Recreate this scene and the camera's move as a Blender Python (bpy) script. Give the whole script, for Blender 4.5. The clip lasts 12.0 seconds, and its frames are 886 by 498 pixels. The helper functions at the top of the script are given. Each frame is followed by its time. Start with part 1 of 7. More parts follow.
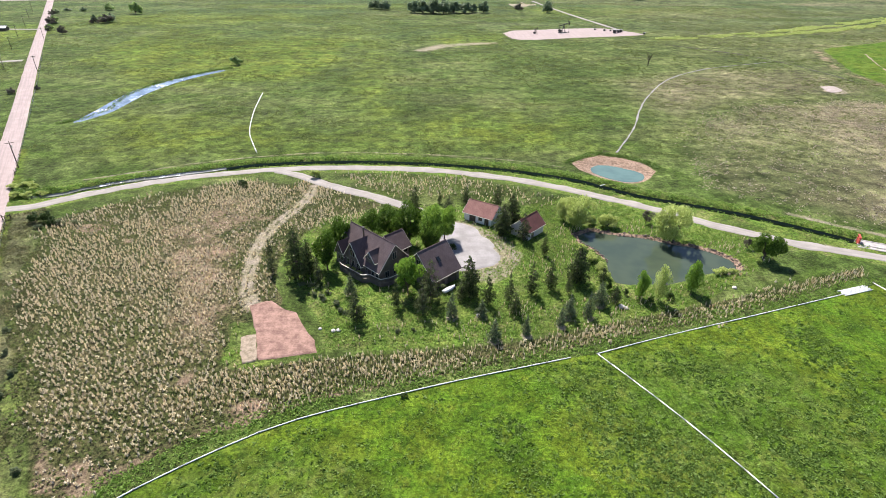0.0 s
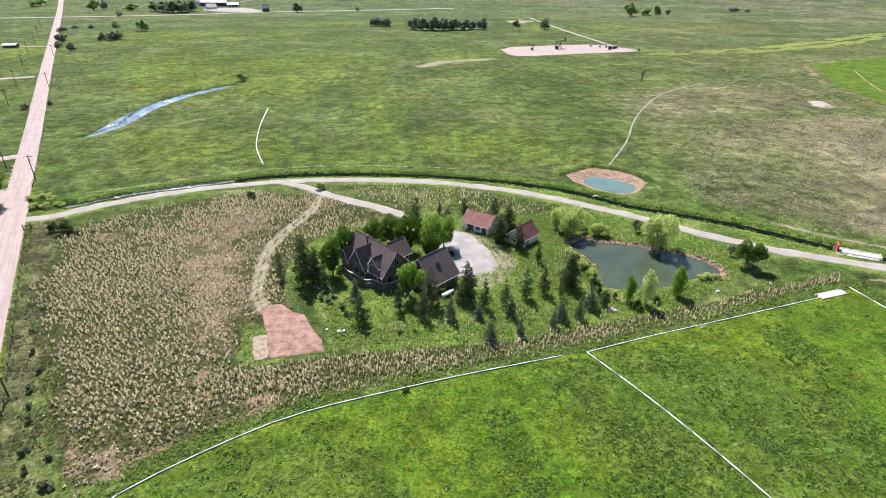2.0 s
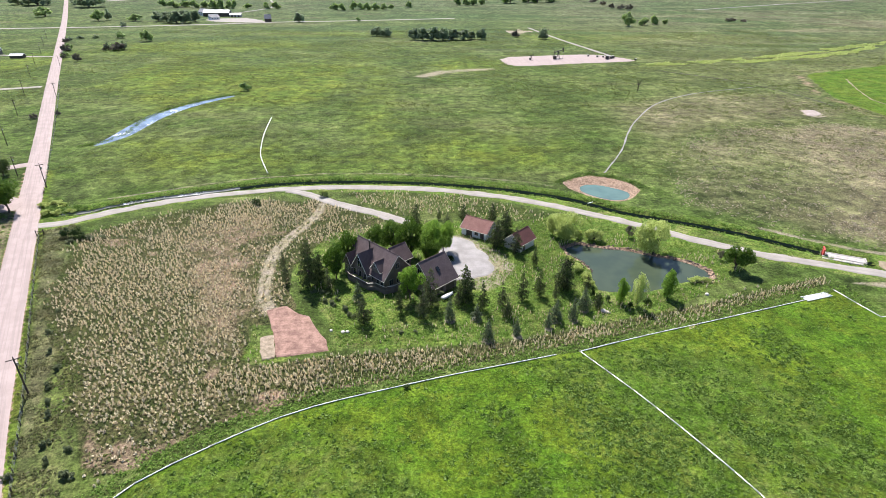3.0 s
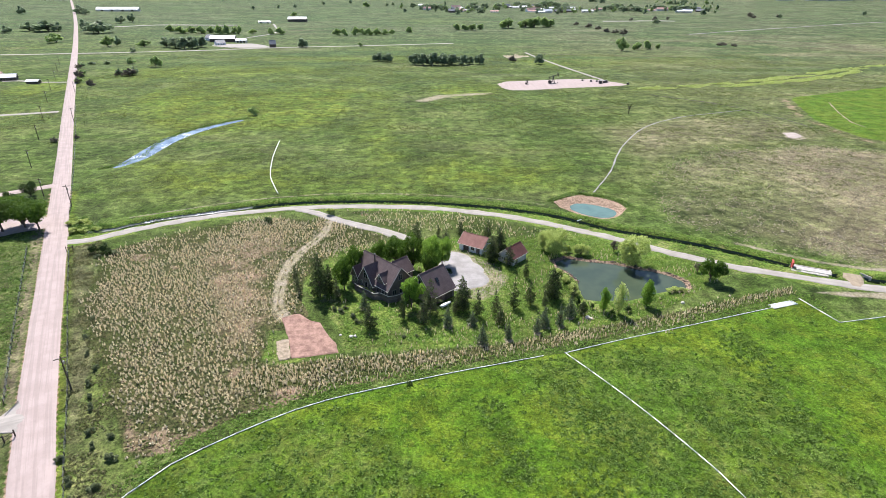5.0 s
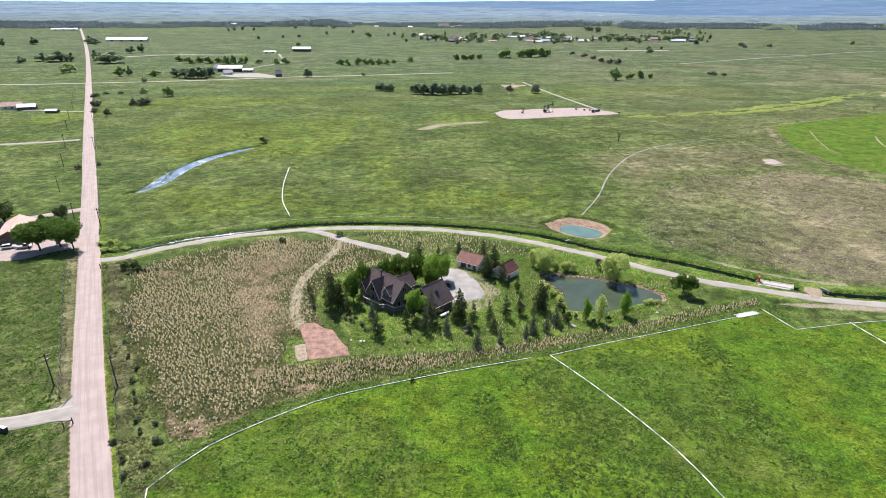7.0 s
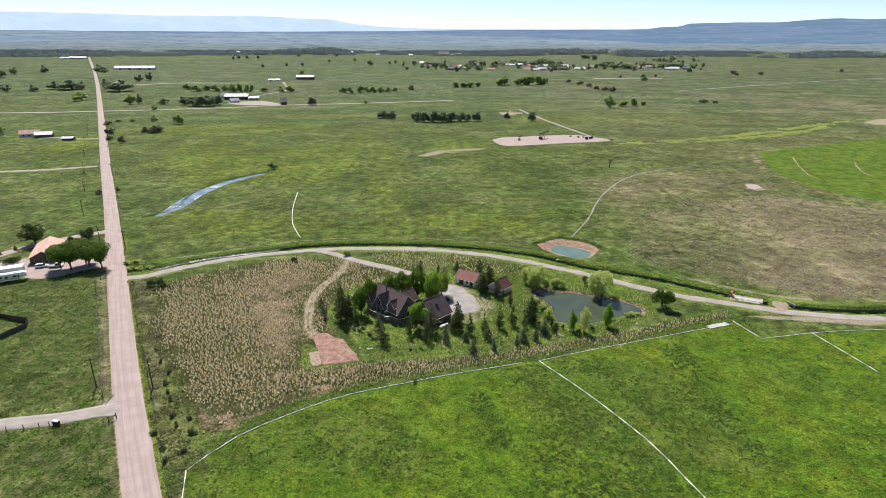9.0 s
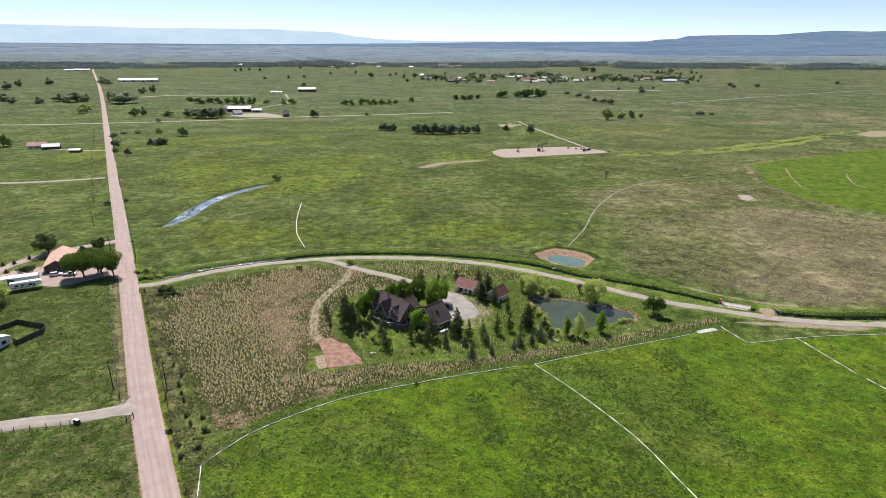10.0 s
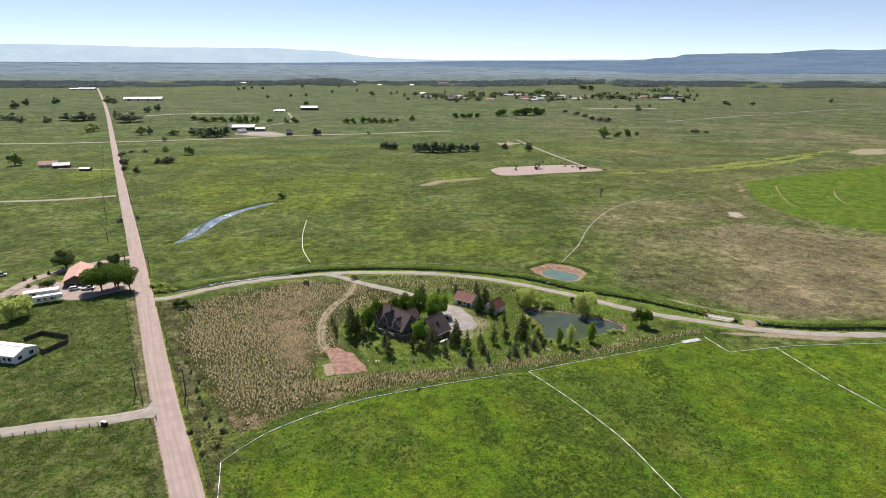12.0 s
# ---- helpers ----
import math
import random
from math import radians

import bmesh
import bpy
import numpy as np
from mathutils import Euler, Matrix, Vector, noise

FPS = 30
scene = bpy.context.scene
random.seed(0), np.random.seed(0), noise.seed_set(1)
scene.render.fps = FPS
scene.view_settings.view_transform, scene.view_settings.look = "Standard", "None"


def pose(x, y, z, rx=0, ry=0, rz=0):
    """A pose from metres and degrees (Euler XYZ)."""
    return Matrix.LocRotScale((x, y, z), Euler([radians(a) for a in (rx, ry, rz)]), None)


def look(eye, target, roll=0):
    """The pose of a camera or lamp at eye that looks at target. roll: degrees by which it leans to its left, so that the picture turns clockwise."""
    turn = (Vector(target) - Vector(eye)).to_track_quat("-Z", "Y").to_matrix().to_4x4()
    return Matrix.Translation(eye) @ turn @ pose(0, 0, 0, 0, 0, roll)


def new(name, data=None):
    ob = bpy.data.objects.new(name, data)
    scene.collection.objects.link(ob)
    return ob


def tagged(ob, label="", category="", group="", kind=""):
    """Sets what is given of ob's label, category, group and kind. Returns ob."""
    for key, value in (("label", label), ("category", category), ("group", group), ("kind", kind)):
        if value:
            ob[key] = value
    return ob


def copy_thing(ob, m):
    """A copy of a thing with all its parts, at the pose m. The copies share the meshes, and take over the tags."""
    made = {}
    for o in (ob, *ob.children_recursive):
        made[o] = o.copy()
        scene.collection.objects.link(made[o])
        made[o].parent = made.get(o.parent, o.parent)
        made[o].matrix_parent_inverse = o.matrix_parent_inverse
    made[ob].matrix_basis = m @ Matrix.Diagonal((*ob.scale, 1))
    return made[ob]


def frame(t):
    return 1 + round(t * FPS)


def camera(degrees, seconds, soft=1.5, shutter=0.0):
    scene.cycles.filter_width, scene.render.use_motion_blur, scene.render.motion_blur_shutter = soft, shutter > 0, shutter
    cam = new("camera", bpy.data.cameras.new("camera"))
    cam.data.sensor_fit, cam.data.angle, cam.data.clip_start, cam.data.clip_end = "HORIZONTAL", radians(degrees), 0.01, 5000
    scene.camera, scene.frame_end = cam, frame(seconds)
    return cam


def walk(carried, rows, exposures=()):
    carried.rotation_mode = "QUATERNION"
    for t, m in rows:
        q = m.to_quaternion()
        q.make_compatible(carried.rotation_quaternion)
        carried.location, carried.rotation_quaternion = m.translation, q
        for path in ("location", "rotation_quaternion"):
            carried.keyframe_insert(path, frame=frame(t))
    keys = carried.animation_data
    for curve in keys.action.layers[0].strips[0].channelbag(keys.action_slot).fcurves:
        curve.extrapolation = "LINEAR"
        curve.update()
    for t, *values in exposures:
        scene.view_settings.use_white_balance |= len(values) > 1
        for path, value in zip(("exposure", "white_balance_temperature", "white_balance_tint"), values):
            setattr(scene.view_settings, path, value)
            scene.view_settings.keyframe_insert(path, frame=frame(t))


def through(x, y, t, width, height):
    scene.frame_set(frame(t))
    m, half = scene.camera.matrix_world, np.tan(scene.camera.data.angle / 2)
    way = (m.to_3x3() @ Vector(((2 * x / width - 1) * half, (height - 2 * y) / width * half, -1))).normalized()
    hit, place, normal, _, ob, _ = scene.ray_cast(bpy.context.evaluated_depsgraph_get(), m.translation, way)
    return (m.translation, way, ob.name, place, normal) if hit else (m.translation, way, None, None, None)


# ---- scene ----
# seconds, place in metres, yaw, pitch and roll in degrees
PATH = [
    (0.0, 0.00, 0.00, 66.00, -0.15, -29.24, 0.47),
    (0.5, 0.05, -1.60, 66.45, -0.15, -28.93, 0.45),
    (1.0, 0.11, -3.28, 67.05, -0.14, -28.60, 0.44),
    (1.5, 0.10, -5.09, 67.57, -0.14, -28.26, 0.42),
    (2.0, 0.12, -7.14, 68.23, -0.15, -27.88, 0.40),
    (2.5, 0.17, -9.44, 68.96, -0.15, -27.48, 0.38),
    (3.0, 0.29, -12.01, 69.86, -0.13, -27.06, 0.36),
    (5.0, 0.65, -24.46, 74.20, -0.10, -25.01, 0.23),
    (5.5, 0.62, -28.48, 75.36, -0.09, -24.36, 0.21),
    (6.0, 0.75, -32.70, 76.71, -0.08, -23.73, 0.21),
    (6.5, 0.84, -37.04, 78.09, -0.07, -23.12, 0.20),
    (8.5, 1.05, -54.02, 82.81, -0.05, -20.59, 0.14),
    (9.0, 1.07, -58.24, 84.09, -0.05, -20.02, 0.13),
    (9.5, 1.08, -62.32, 85.25, -0.04, -19.46, 0.13),
    (10.0, 1.12, -66.08, 86.29, -0.03, -18.93, 0.12),
    (10.5, 1.17, -69.58, 87.35, -0.02, -18.45, 0.10),
    (11.0, 1.23, -72.68, 88.38, -0.01, -18.03, 0.08),
    (11.5, 1.20, -75.48, 89.28, -0.00, -17.64, 0.06),
    (12.0, 1.29, -78.06, 90.01, 0.00, -17.26, 0.06),
]


cam = camera(77.9, 12.0, soft=0.45)
walk(cam, [(t, pose(x, y, z, 90 + p, 0, h) @ pose(0, 0, 0, 0, 0, r)) for t, x, y, z, h, p, r in PATH],
     [(0, 0.96, 6500, 16), (5.5, 0.97, 6300, 14), (7.0, 0.84, 6450, 14), (9.0, 0.54, 6800, 14), (10.5, 0.43, 7050, 15), (12, 0.39, 7150, 15)])

# ---- light ----
SUN = Vector((-0.34, 0.94, 1.30)).normalized()
world = bpy.data.worlds.new("sky")
scene.world = world
world.use_nodes = True
wnt = world.node_tree
sky = wnt.nodes.new("ShaderNodeTexSky")
sky.sky_type = "NISHITA"
sky.sun_disc = False
sky.sun_elevation = math.asin(SUN.z)
sky.sun_rotation = math.atan2(SUN.x, SUN.y)
sky.altitude = 3000
sky.air_density, sky.dust_density, sky.ozone_density = 0.8, 0.7, 0.4
wnt.links.new(sky.outputs[0], wnt.nodes["Background"].inputs[0])
wnt.nodes["Background"].inputs[1].default_value = 0.107
sun = new("sun", bpy.data.lights.new("sun", "SUN"))
sun.data.energy, sun.data.angle, sun.data.color = 5.0, radians(0.53), (1.0, 0.95, 0.87)
sun.matrix_world = look(SUN * 200, (0, 0, 0))


# ---- shapes of the land ----
def vnoise(x, y, size, seed=0):
    """Smooth value noise, 0 to 1, with cells of that size in metres."""
    x, y = np.asarray(x, float) / size + seed * 17.3, np.asarray(y, float) / size + seed * 31.7
    i, j = np.floor(x), np.floor(y)
    u, v = x - i, y - j
    u, v = u * u * (3 - 2 * u), v * v * (3 - 2 * v)

    def cell(a, b):
        s = np.sin(a * 127.1 + b * 311.7 + seed * 74.7) * 43758.5453
        return s - np.floor(s)
    return (cell(i, j) * (1 - u) + cell(i + 1, j) * u) * (1 - v) + (cell(i, j + 1) * (1 - u) + cell(i + 1, j + 1) * u) * v


def inside(x, y, poly):
    """Signed distance to a polygon's edge, positive inside."""
    x, y = np.asarray(x, float), np.asarray(y, float)
    d, odd = np.full(x.shape, 1e9), np.zeros(x.shape, bool)
    for (ax, ay), (bx, by) in zip(poly, poly[1:] + poly[:1]):
        ex, ey = bx - ax, by - ay
        k = np.clip(((x - ax) * ex + (y - ay) * ey) / (ex * ex + ey * ey + 1e-9), 0, 1)
        d = np.minimum(d, np.hypot(x - ax - k * ex, y - ay - k * ey))
        odd ^= ((ay > y) != (by > y)) & (x < ex * (y - ay) / (by - ay + 1e-12) + ax)
    return np.where(odd, d, -d)


def off_line(x, y, pts):
    """Distance to a polyline."""
    x, y = np.asarray(x, float), np.asarray(y, float)
    d = np.full(x.shape, 1e9)
    for (ax, ay), (bx, by) in zip(pts, pts[1:]):
        ex, ey = bx - ax, by - ay
        k = np.clip(((x - ax) * ex + (y - ay) * ey) / (ex * ex + ey * ey + 1e-9), 0, 1)
        d = np.minimum(d, np.hypot(x - ax - k * ex, y - ay - k * ey))
    return d


def step(a, b, v):
    k = np.clip((v - a) / (b - a), 0, 1)
    return k * k * (3 - 2 * k)


def smooth_line(pts, gap=2.0):
    """A curve through the points, resampled about every gap metres."""
    out, p = [], [pts[0]] + list(pts) + [pts[-1]]
    for a, b, c, d in zip(p, p[1:], p[2:], p[3:]):
        n = max(1, int(math.dist(b, c) / gap))
        for k in range(n):
            t = k / n
            out.append(tuple(0.5 * (2 * b[i] + (c[i] - a[i]) * t + (2 * a[i] - 5 * b[i] + 4 * c[i] - d[i]) * t * t
                                    + (3 * b[i] - a[i] - 3 * c[i] + d[i]) * t ** 3) for i in (0, 1)))
    return out + [tuple(pts[-1])]


COUNTY_ROAD = [(48.0, -150.0), (-18.1, -40.2), (-53.7, 19.1), (-74.8, 53.0), (-82.2, 65.1), (-124.0, 135.6), (-182.9, 234.7), (-264.7, 370.7), (-452.6, 685.4), (-893.0, 1420.0), (-1534.0, 2459.0)]
LANE = [(-122.5, 138.6), (-115.3, 141.2), (-106.5, 148.8), (-97.5, 154.8), (-87.5, 160.6), (-74.5, 165.6), (-54.8, 171.0), (-35.4, 172.9), (-13.2, 172.4), (4.4, 169.8),
        (25.5, 162.8), (44.5, 152.5), (61.4, 141.2), (76.3, 130.2), (90.3, 121.8), (104.0, 116.2), (119.7, 110.0), (138.5, 106.4),
        (164.6, 105.5), (230, 108), (330, 118)]
DRIVE = [(-54.0, 169.6), (-46.5, 166.0), (-37.4, 159.4), (-28.4, 154.0), (-19.8, 148.9), (-11.5, 143.0), (-3.0, 136.5), (5.0, 129.5)]
TRACK = [(-39.7, 156.7), (-39.4, 147.5), (-41.7, 139.7), (-44.2, 131.5), (-45.7, 121.9), (-45.1, 113.4), (-43.4, 104.5), (-42.1, 98.8), (-39.1, 93.6)]
DITCH = [(-125.5, 146.0), (-121.1, 147.0), (-114.2, 149.4), (-108.6, 154.0), (-102.2, 158.3), (-95.3, 162.1), (-87.6, 165.2), (-79.8, 168.4), (-71.7, 171.8), (-63.5, 175.1),
         (-54.4, 177.0), (-35.5, 179.0), (-16.1, 178.8), (3.3, 176.5), (22.1, 172.1), (39.6, 165.4), (47.6, 160.4), (58.9, 151.6), (69.1, 146.7), (83.0, 140.0), (95.0, 132.0), (104.9, 124.6),
         (113.9, 118.6), (125.3, 114.4), (140.7, 111.6), (169, 111.8), (235, 115), (330, 125)]
DITCH_NORTH = [(-123.4, 150.8), (-112.4, 153.6), (-104.4, 161.2), (-89.2, 168.6), (-65, 178.5), (-35.8, 182.4), (-16.0, 182.3), (4.1, 179.9), (23.4, 175.4), (41.6, 168.4), (50.2, 162.9), (60.8, 154.6), (84.9, 143.0), (97.1, 134.8), (107.2, 127.2)]
YARD = [(2.4, 128.9), (4.5, 132.4), (8.4, 130.0), (11.0, 124.3), (13.0, 118.4), (14.4, 114.6), (13.2, 111.3), (10.5, 109.2), (8.0, 108.6),
        (6.0, 108.6), (4.0, 108.0), (1.5, 111.5), (-0.5, 115.5), (-1.0, 121.7)]
PAD = [(-40.0, 93.5), (-35.9, 95.7), (-32.0, 92.0), (-29.5, 91.1), (-25.4, 84.3), (-23.2, 80.6), (-22.8, 78.6), (-33.0, 75.9), (-35.4, 83.3), (-37.3, 87.8)]
STRIP = [(-38.3, 82.9), (-35.5, 83.8), (-33.0, 75.9), (-35.6, 75.1)]
POND = [(34.9, 126.4), (39.4, 129.0), (43.3, 127.3), (48.1, 126.1), (52.4, 125.3), (55.9, 123.1), (59.6, 121.3), (63.4, 120.2), (67.6, 117.2),
        (70.2, 113.6), (69.9, 110.4), (67.6, 108.0), (62.8, 107.8), (58.8, 106.4), (55.3, 104.4), (50.2, 102.5), (46.7, 102.9), (41.5, 102.6),
        (38.8, 103.7), (38.6, 109.3), (39.4, 114.5), (38.0, 118.7), (35.3, 122.2)]
POOL = [(50.9, 176.9), (54.1, 179.9), (59.5, 178.6), (65.2, 174.2), (66.7, 170.4), (64.3, 165.9), (59.5, 164.8), (54.1, 168.2), (50.5, 173.2)]
POOL_RIM = [(44.6, 179.5), (48.9, 183.0), (55.9, 187.2), (63.2, 184.5), (69.4, 178.9), (71.0, 172.0), (67.4, 166.9), (61.8, 163.0), (52.7, 166.0), (45.8, 173.1)]
CROSSING = [(117.2, 110.6), (118.6, 114.0), (120.4, 118.4), (122.6, 123.5)]
CREEK = [(-153.6, 222.8), (-154.0, 240.1), (-155.4, 261.3), (-155.0, 281.7), (-147.6, 303.4), (-137.6, 322.8), (-127.9, 333), (-127.6, 328.0),
         (-136.4, 312.0), (-143.0, 293.4), (-146.0, 275.0), (-146.0, 257.0), (-146.0, 239.0), (-150.8, 225.0)]
FIELD = [(-53.2, 34.4), (-46.2, 46), (-33, 56.6), (-22.8, 62.4), (-9.0, 67.6), (13, 74.4), (24, 77.7), (28.8, 78.7), (43.7, 84.2), (62.5, 90.5),
         (88.5, 99.4), (96.8, 103), (100.1, 91.8), (117.9, 96), (130.7, 97.4), (159.4, 98.7), (330, 106), (330, -200), (90, -200), (-40, 4)]
DRY = [(-105, 133.0), (-92.2, 144.4), (-73.3, 157.0), (-58.0, 161.0), (-46.7, 158.4), (-39.0, 150.7), (-40.6, 131.4), (-42.7, 113.9), (-40.0, 100.8),
       (-41.8, 86.9), (-37.5, 73.7), (-21.6, 76.9), (-2.3, 79.2), (16.6, 82.4), (38.4, 89.3), (62.5, 97.0), (99.0, 110.6), (96.8, 106.4),
       (52.3, 88.6), (24.2, 80.3), (-2.1, 71.9), (-21.1, 66.4), (-39.4, 57.2), (-48.7, 48.2), (-54.8, 46.6), (-62.6, 58.5), (-75.9, 75.1), (-92.5, 94.7)]
ALLEY = [(23.5, 76.6), (28.8, 77.4), (32.2, 68.2), (39.6, 56.6), (46, 45), (53, 26), (46, -10), (12, -10), (22, 40), (22.9, 60.8)]
DRY_HEART = [(-84, 134), (-68, 152), (-50, 154), (-44, 130), (-45, 112), (-36, 90), (-37, 77), (-45, 72), (-55, 80), (-64, 96), (-74, 116)]
DRY_NORTH = [(-36.9, 157.0), (-27.9, 151.3), (-17.2, 143.5), (-22.9, 136.9), (-28.3, 131.4), (-34.6, 125.3), (-38.2, 113.9), (-40.6, 103.9), (-42.7, 117.5), (-39.7, 131.4)]
SEMI_DRY = [(-36.7, 168.4), (-13.0, 169.4), (8.6, 165.8), (24.9, 157.7), (38.2, 150.0), (30.3, 141.3), (18.1, 147.0), (4.1, 146.0), (-11.6, 145.4), (-24.3, 155.0)]
LAWN = [(-38.2, 113.9), (-32.8, 134.1), (-11.6, 143.4), (23.6, 143.7), (38.2, 149.8), (57.0, 142.9), (76.4, 127.1), (84.8, 117.3), (67.5, 104.8),
        (55.8, 95.4), (31.6, 87.6), (9.8, 81.8), (-10.3, 79.4), (-18.5, 79.9), (-22.4, 79.6), (-34.0, 74.0), (-39.5, 75.5), (-40.5, 88), (-38.5, 80), (-33.5, 76.0), (-21, 79), (-25.4, 90.6), (-34.3, 102.9)]
SOIL_EDGE = [(-66.1, 67.1), (-56.6, 48.0), (-49.2, 46.6), (-39.8, 56.0), (-21.3, 65.6), (-2.1, 71.0), (16.1, 77.2), (40, 84.8), (60, 92.0), (60, 94), (39, 87),
             (16.3, 79.2), (-2.2, 73.2), (-21.7, 68.2), (-40.5, 59.5), (-49.4, 51.4), (-56.4, 54.9), (-62.8, 65.3)]
BROWN = [(94, 205), (120, 240), (150, 262), (192, 269), (225, 258), (262, 224), (300, 160), (240, 128), (173.3, 119), (139.6, 121), (112.5, 134), (85, 156)]
BROWN_FAR = [(89.7, 309.9), (165.5, 349.8), (228.5, 350.1), (240, 300), (215, 272), (147.6, 266), (97.5, 224.0)]
PIVOT = [(276.4, 420.4), (339.2, 451.3), (488.6, 525.5), (700, 560), (640, 320), (420, 250), (273.4, 246.5), (255.8, 265.5), (241.4, 290.0), (245.2, 339.6)]
PIVOT_EDGE = [(268, 432), (276.4, 420.4), (245.2, 339.6), (241.4, 290.0), (255, 266), (244, 262), (228, 287), (236, 350)]
PUMP_PAD = [(49.1, 487.4), (58.7, 502.6), (71.1, 506.5), (135.0, 523.0), (155.7, 507.1), (167.2, 491.9), (160.7, 480.9), (111.7, 466.5), (59.5, 452.9)]
PALE = [[(202.2, 299.8), (207.4, 299.9), (208.4, 285.0), (202.1, 281.8), (197.6, 286.5)],
        [(79.3, 738.8), (99.3, 754.2), (115.9, 739.2), (107.3, 717.3), (82.3, 710.1)],
        [(525.6, 638.0), (623.3, 700.1), (554.2, 610.6), (524.1, 615.7)]]
LUSH_WEST = [(-56, 22), (-76, 52), (-96, 52.5), (-120, 46), (-160, 40), (-160, -40), (-20, -40)]
MEADOW_WEST = [(-88, 62), (-131, 134), (-150, 134), (-172, 122), (-210, 120), (-240, 60), (-118, 52)]
GREEN_WAVES = [[(-70, 186), (0, 192), (60, 190), (50, 235), (10, 250), (-30, 215)], [(-40, 230), (-20, 230), (-40, 420), (-75, 520), (-90, 520), (-60, 380)],
               [(-311, 489), (-114, 560), (-150, 620), (-330, 620)], [(-150, 235), (-120, 182), (-40, 186), (-70, 230)]]
WET_LINE = [(147, 452), (176, 455), (239, 475), (307, 498), (371, 525), (428, 566), (437, 578), (381, 541), (319, 519), (246, 491), (180, 469)]
FAR_GREEN = [(-1790, 2906), (-1239, 3377), (-940, 2533), (-1062, 2284), (-1389, 2284)]
FAR_MEADOWS = [[(513, 1209), (633, 1305), (640, 1179), (557, 1108)], [(982, 1997), (1434, 2092), (1330, 1843), (936, 1742)], [(-700, 798), (-600, 846), (-520, 850), (-560, 790), (-690, 770)], [(-894, 1056), (-724, 1137), (-640, 1120), (-760, 1030)],
               [(60, 690), (240, 760), (420, 730), (330, 640), (120, 610)], [(-260, 700), (-60, 760), (-30, 690), (-220, 620)], [(-100, 1300), (120, 1420), (60, 1640), (-160, 1500)]]
PLOUGHED = [[(1583, 2136), (1748, 2288), (1886, 2353), (1558, 1923), (1490, 1906)], [(1147, 2472), (1300, 2683), (1367, 2599), (1182, 2301)], [(506, 2636), (650, 3113), (736, 3104), (619, 2628)]]
FARM_YARD = [(-134, 152.0), (-143.9, 146.0), (-151.5, 138.8), (-162.0, 139.0), (-174.8, 150.5), (-186, 143), (-186, 155), (-170.7, 162.1), (-160.5, 164.8), (-139.0, 159.9)]


def ground_z(x, y):
    x, y = np.asarray(x, float), np.asarray(y, float)
    s = np.maximum(0, np.hypot(x, y) - 900)
    z = 0.0265 * (np.sqrt(s * s + 150 ** 2) - 150) + 0.03 * np.maximum(0, s - 2350)
    z = z - 1.3 * step(-0.9, 2.4, inside(x, y, POND)) - 1.0 * step(-4.5, -0.8, inside(x, y, POOL)) - 0.5 * step(-0.5, 2.0, inside(x, y, POOL)) - 0.8 * step(-2.0, 2.0, inside(x, y, CREEK))
    d = off_line(x, y, DITCH) + 9 * (1 - step(2.4, 3.6, off_line(x, y, CROSSING)))
    return z - (1.15 - 0.45 * (1 - step(-100, -70, x))) * (1 - step(0.9, 2.3, d)) + 0.28 * step(1.9, 2.9, d) * (1 - step(3.4, 6.0, d)) * step(3.4, 5.4, np.minimum(off_line(x, y, COUNTY_ROAD), off_line(x, y, LANE) + 0.8))


def flat_z(x, y):
    return float(ground_z(np.array([x]), np.array([y]))[0])


def weed_bands(x, y):
    """Weeds stand along the alley beside the middle pipe and in two slanting bands east of it."""
    alley = step(-4, 4, inside(x, y, ALLEY)) * (0.35 + 0.65 * vnoise(x, y, 7, 4))
    east = np.maximum(1 - step(1.5, 6.0, off_line(x, y, [(71, 84), (69.5, 70), (69, 58), (70, 40)])), 1 - step(1.0, 4.5, off_line(x, y, [(43, 75), (50, 62), (54, 53), (56, 40)])))
    west = 1 - step(1.0, 4.0, off_line(x, y, [(10, 60), (13, 54), (14, 44)]))
    return np.maximum(alley, np.maximum(east, west) * (0.3 + 0.7 * vnoise(x, y, 6, 5)))


# ---- materials ----
def shader(name, rough=0.8, metal=0.0):
    m = bpy.data.materials.new(name)
    m.use_nodes = True
    nt = m.node_tree
    b = nt.nodes["Principled BSDF"]
    b.inputs["Roughness"].default_value, b.inputs["Metallic"].default_value = rough, metal
    return m, nt, b


def node(nt, kind, **sets):
    n = nt.nodes.new(kind)
    for k, v in sets.items():
        n.inputs[k].default_value = v
    return n


def place_of(nt, local=False):
    return nt.nodes.new("ShaderNodeTexCoord").outputs["Object"] if local else nt.nodes.new("ShaderNodeNewGeometry").outputs["Position"]


def grain(nt, where, scale, detail=3.0, rough=0.6, warp=0.0):
    n = node(nt, "ShaderNodeTexNoise", Scale=scale, Detail=detail, Roughness=rough, Distortion=warp)
    nt.links.new(where, n.inputs["Vector"])
    return n.outputs["Fac"]


def ramp(nt, value, lo, hi):
    n = node(nt, "ShaderNodeMapRange")
    n.interpolation_type = "SMOOTHSTEP"
    n.inputs["From Min"].default_value, n.inputs["From Max"].default_value = lo, hi
    nt.links.new(value, n.inputs["Value"])
    return n.outputs["Result"]


def sums(nt, op, a, b):
    n = nt.nodes.new("ShaderNodeMath")
    n.operation = op
    for i, v in enumerate((a, b)):
        if isinstance(v, (int, float)):
            n.inputs[i].default_value = v
        else:
            nt.links.new(v, n.inputs[i])
    return n.outputs[0]


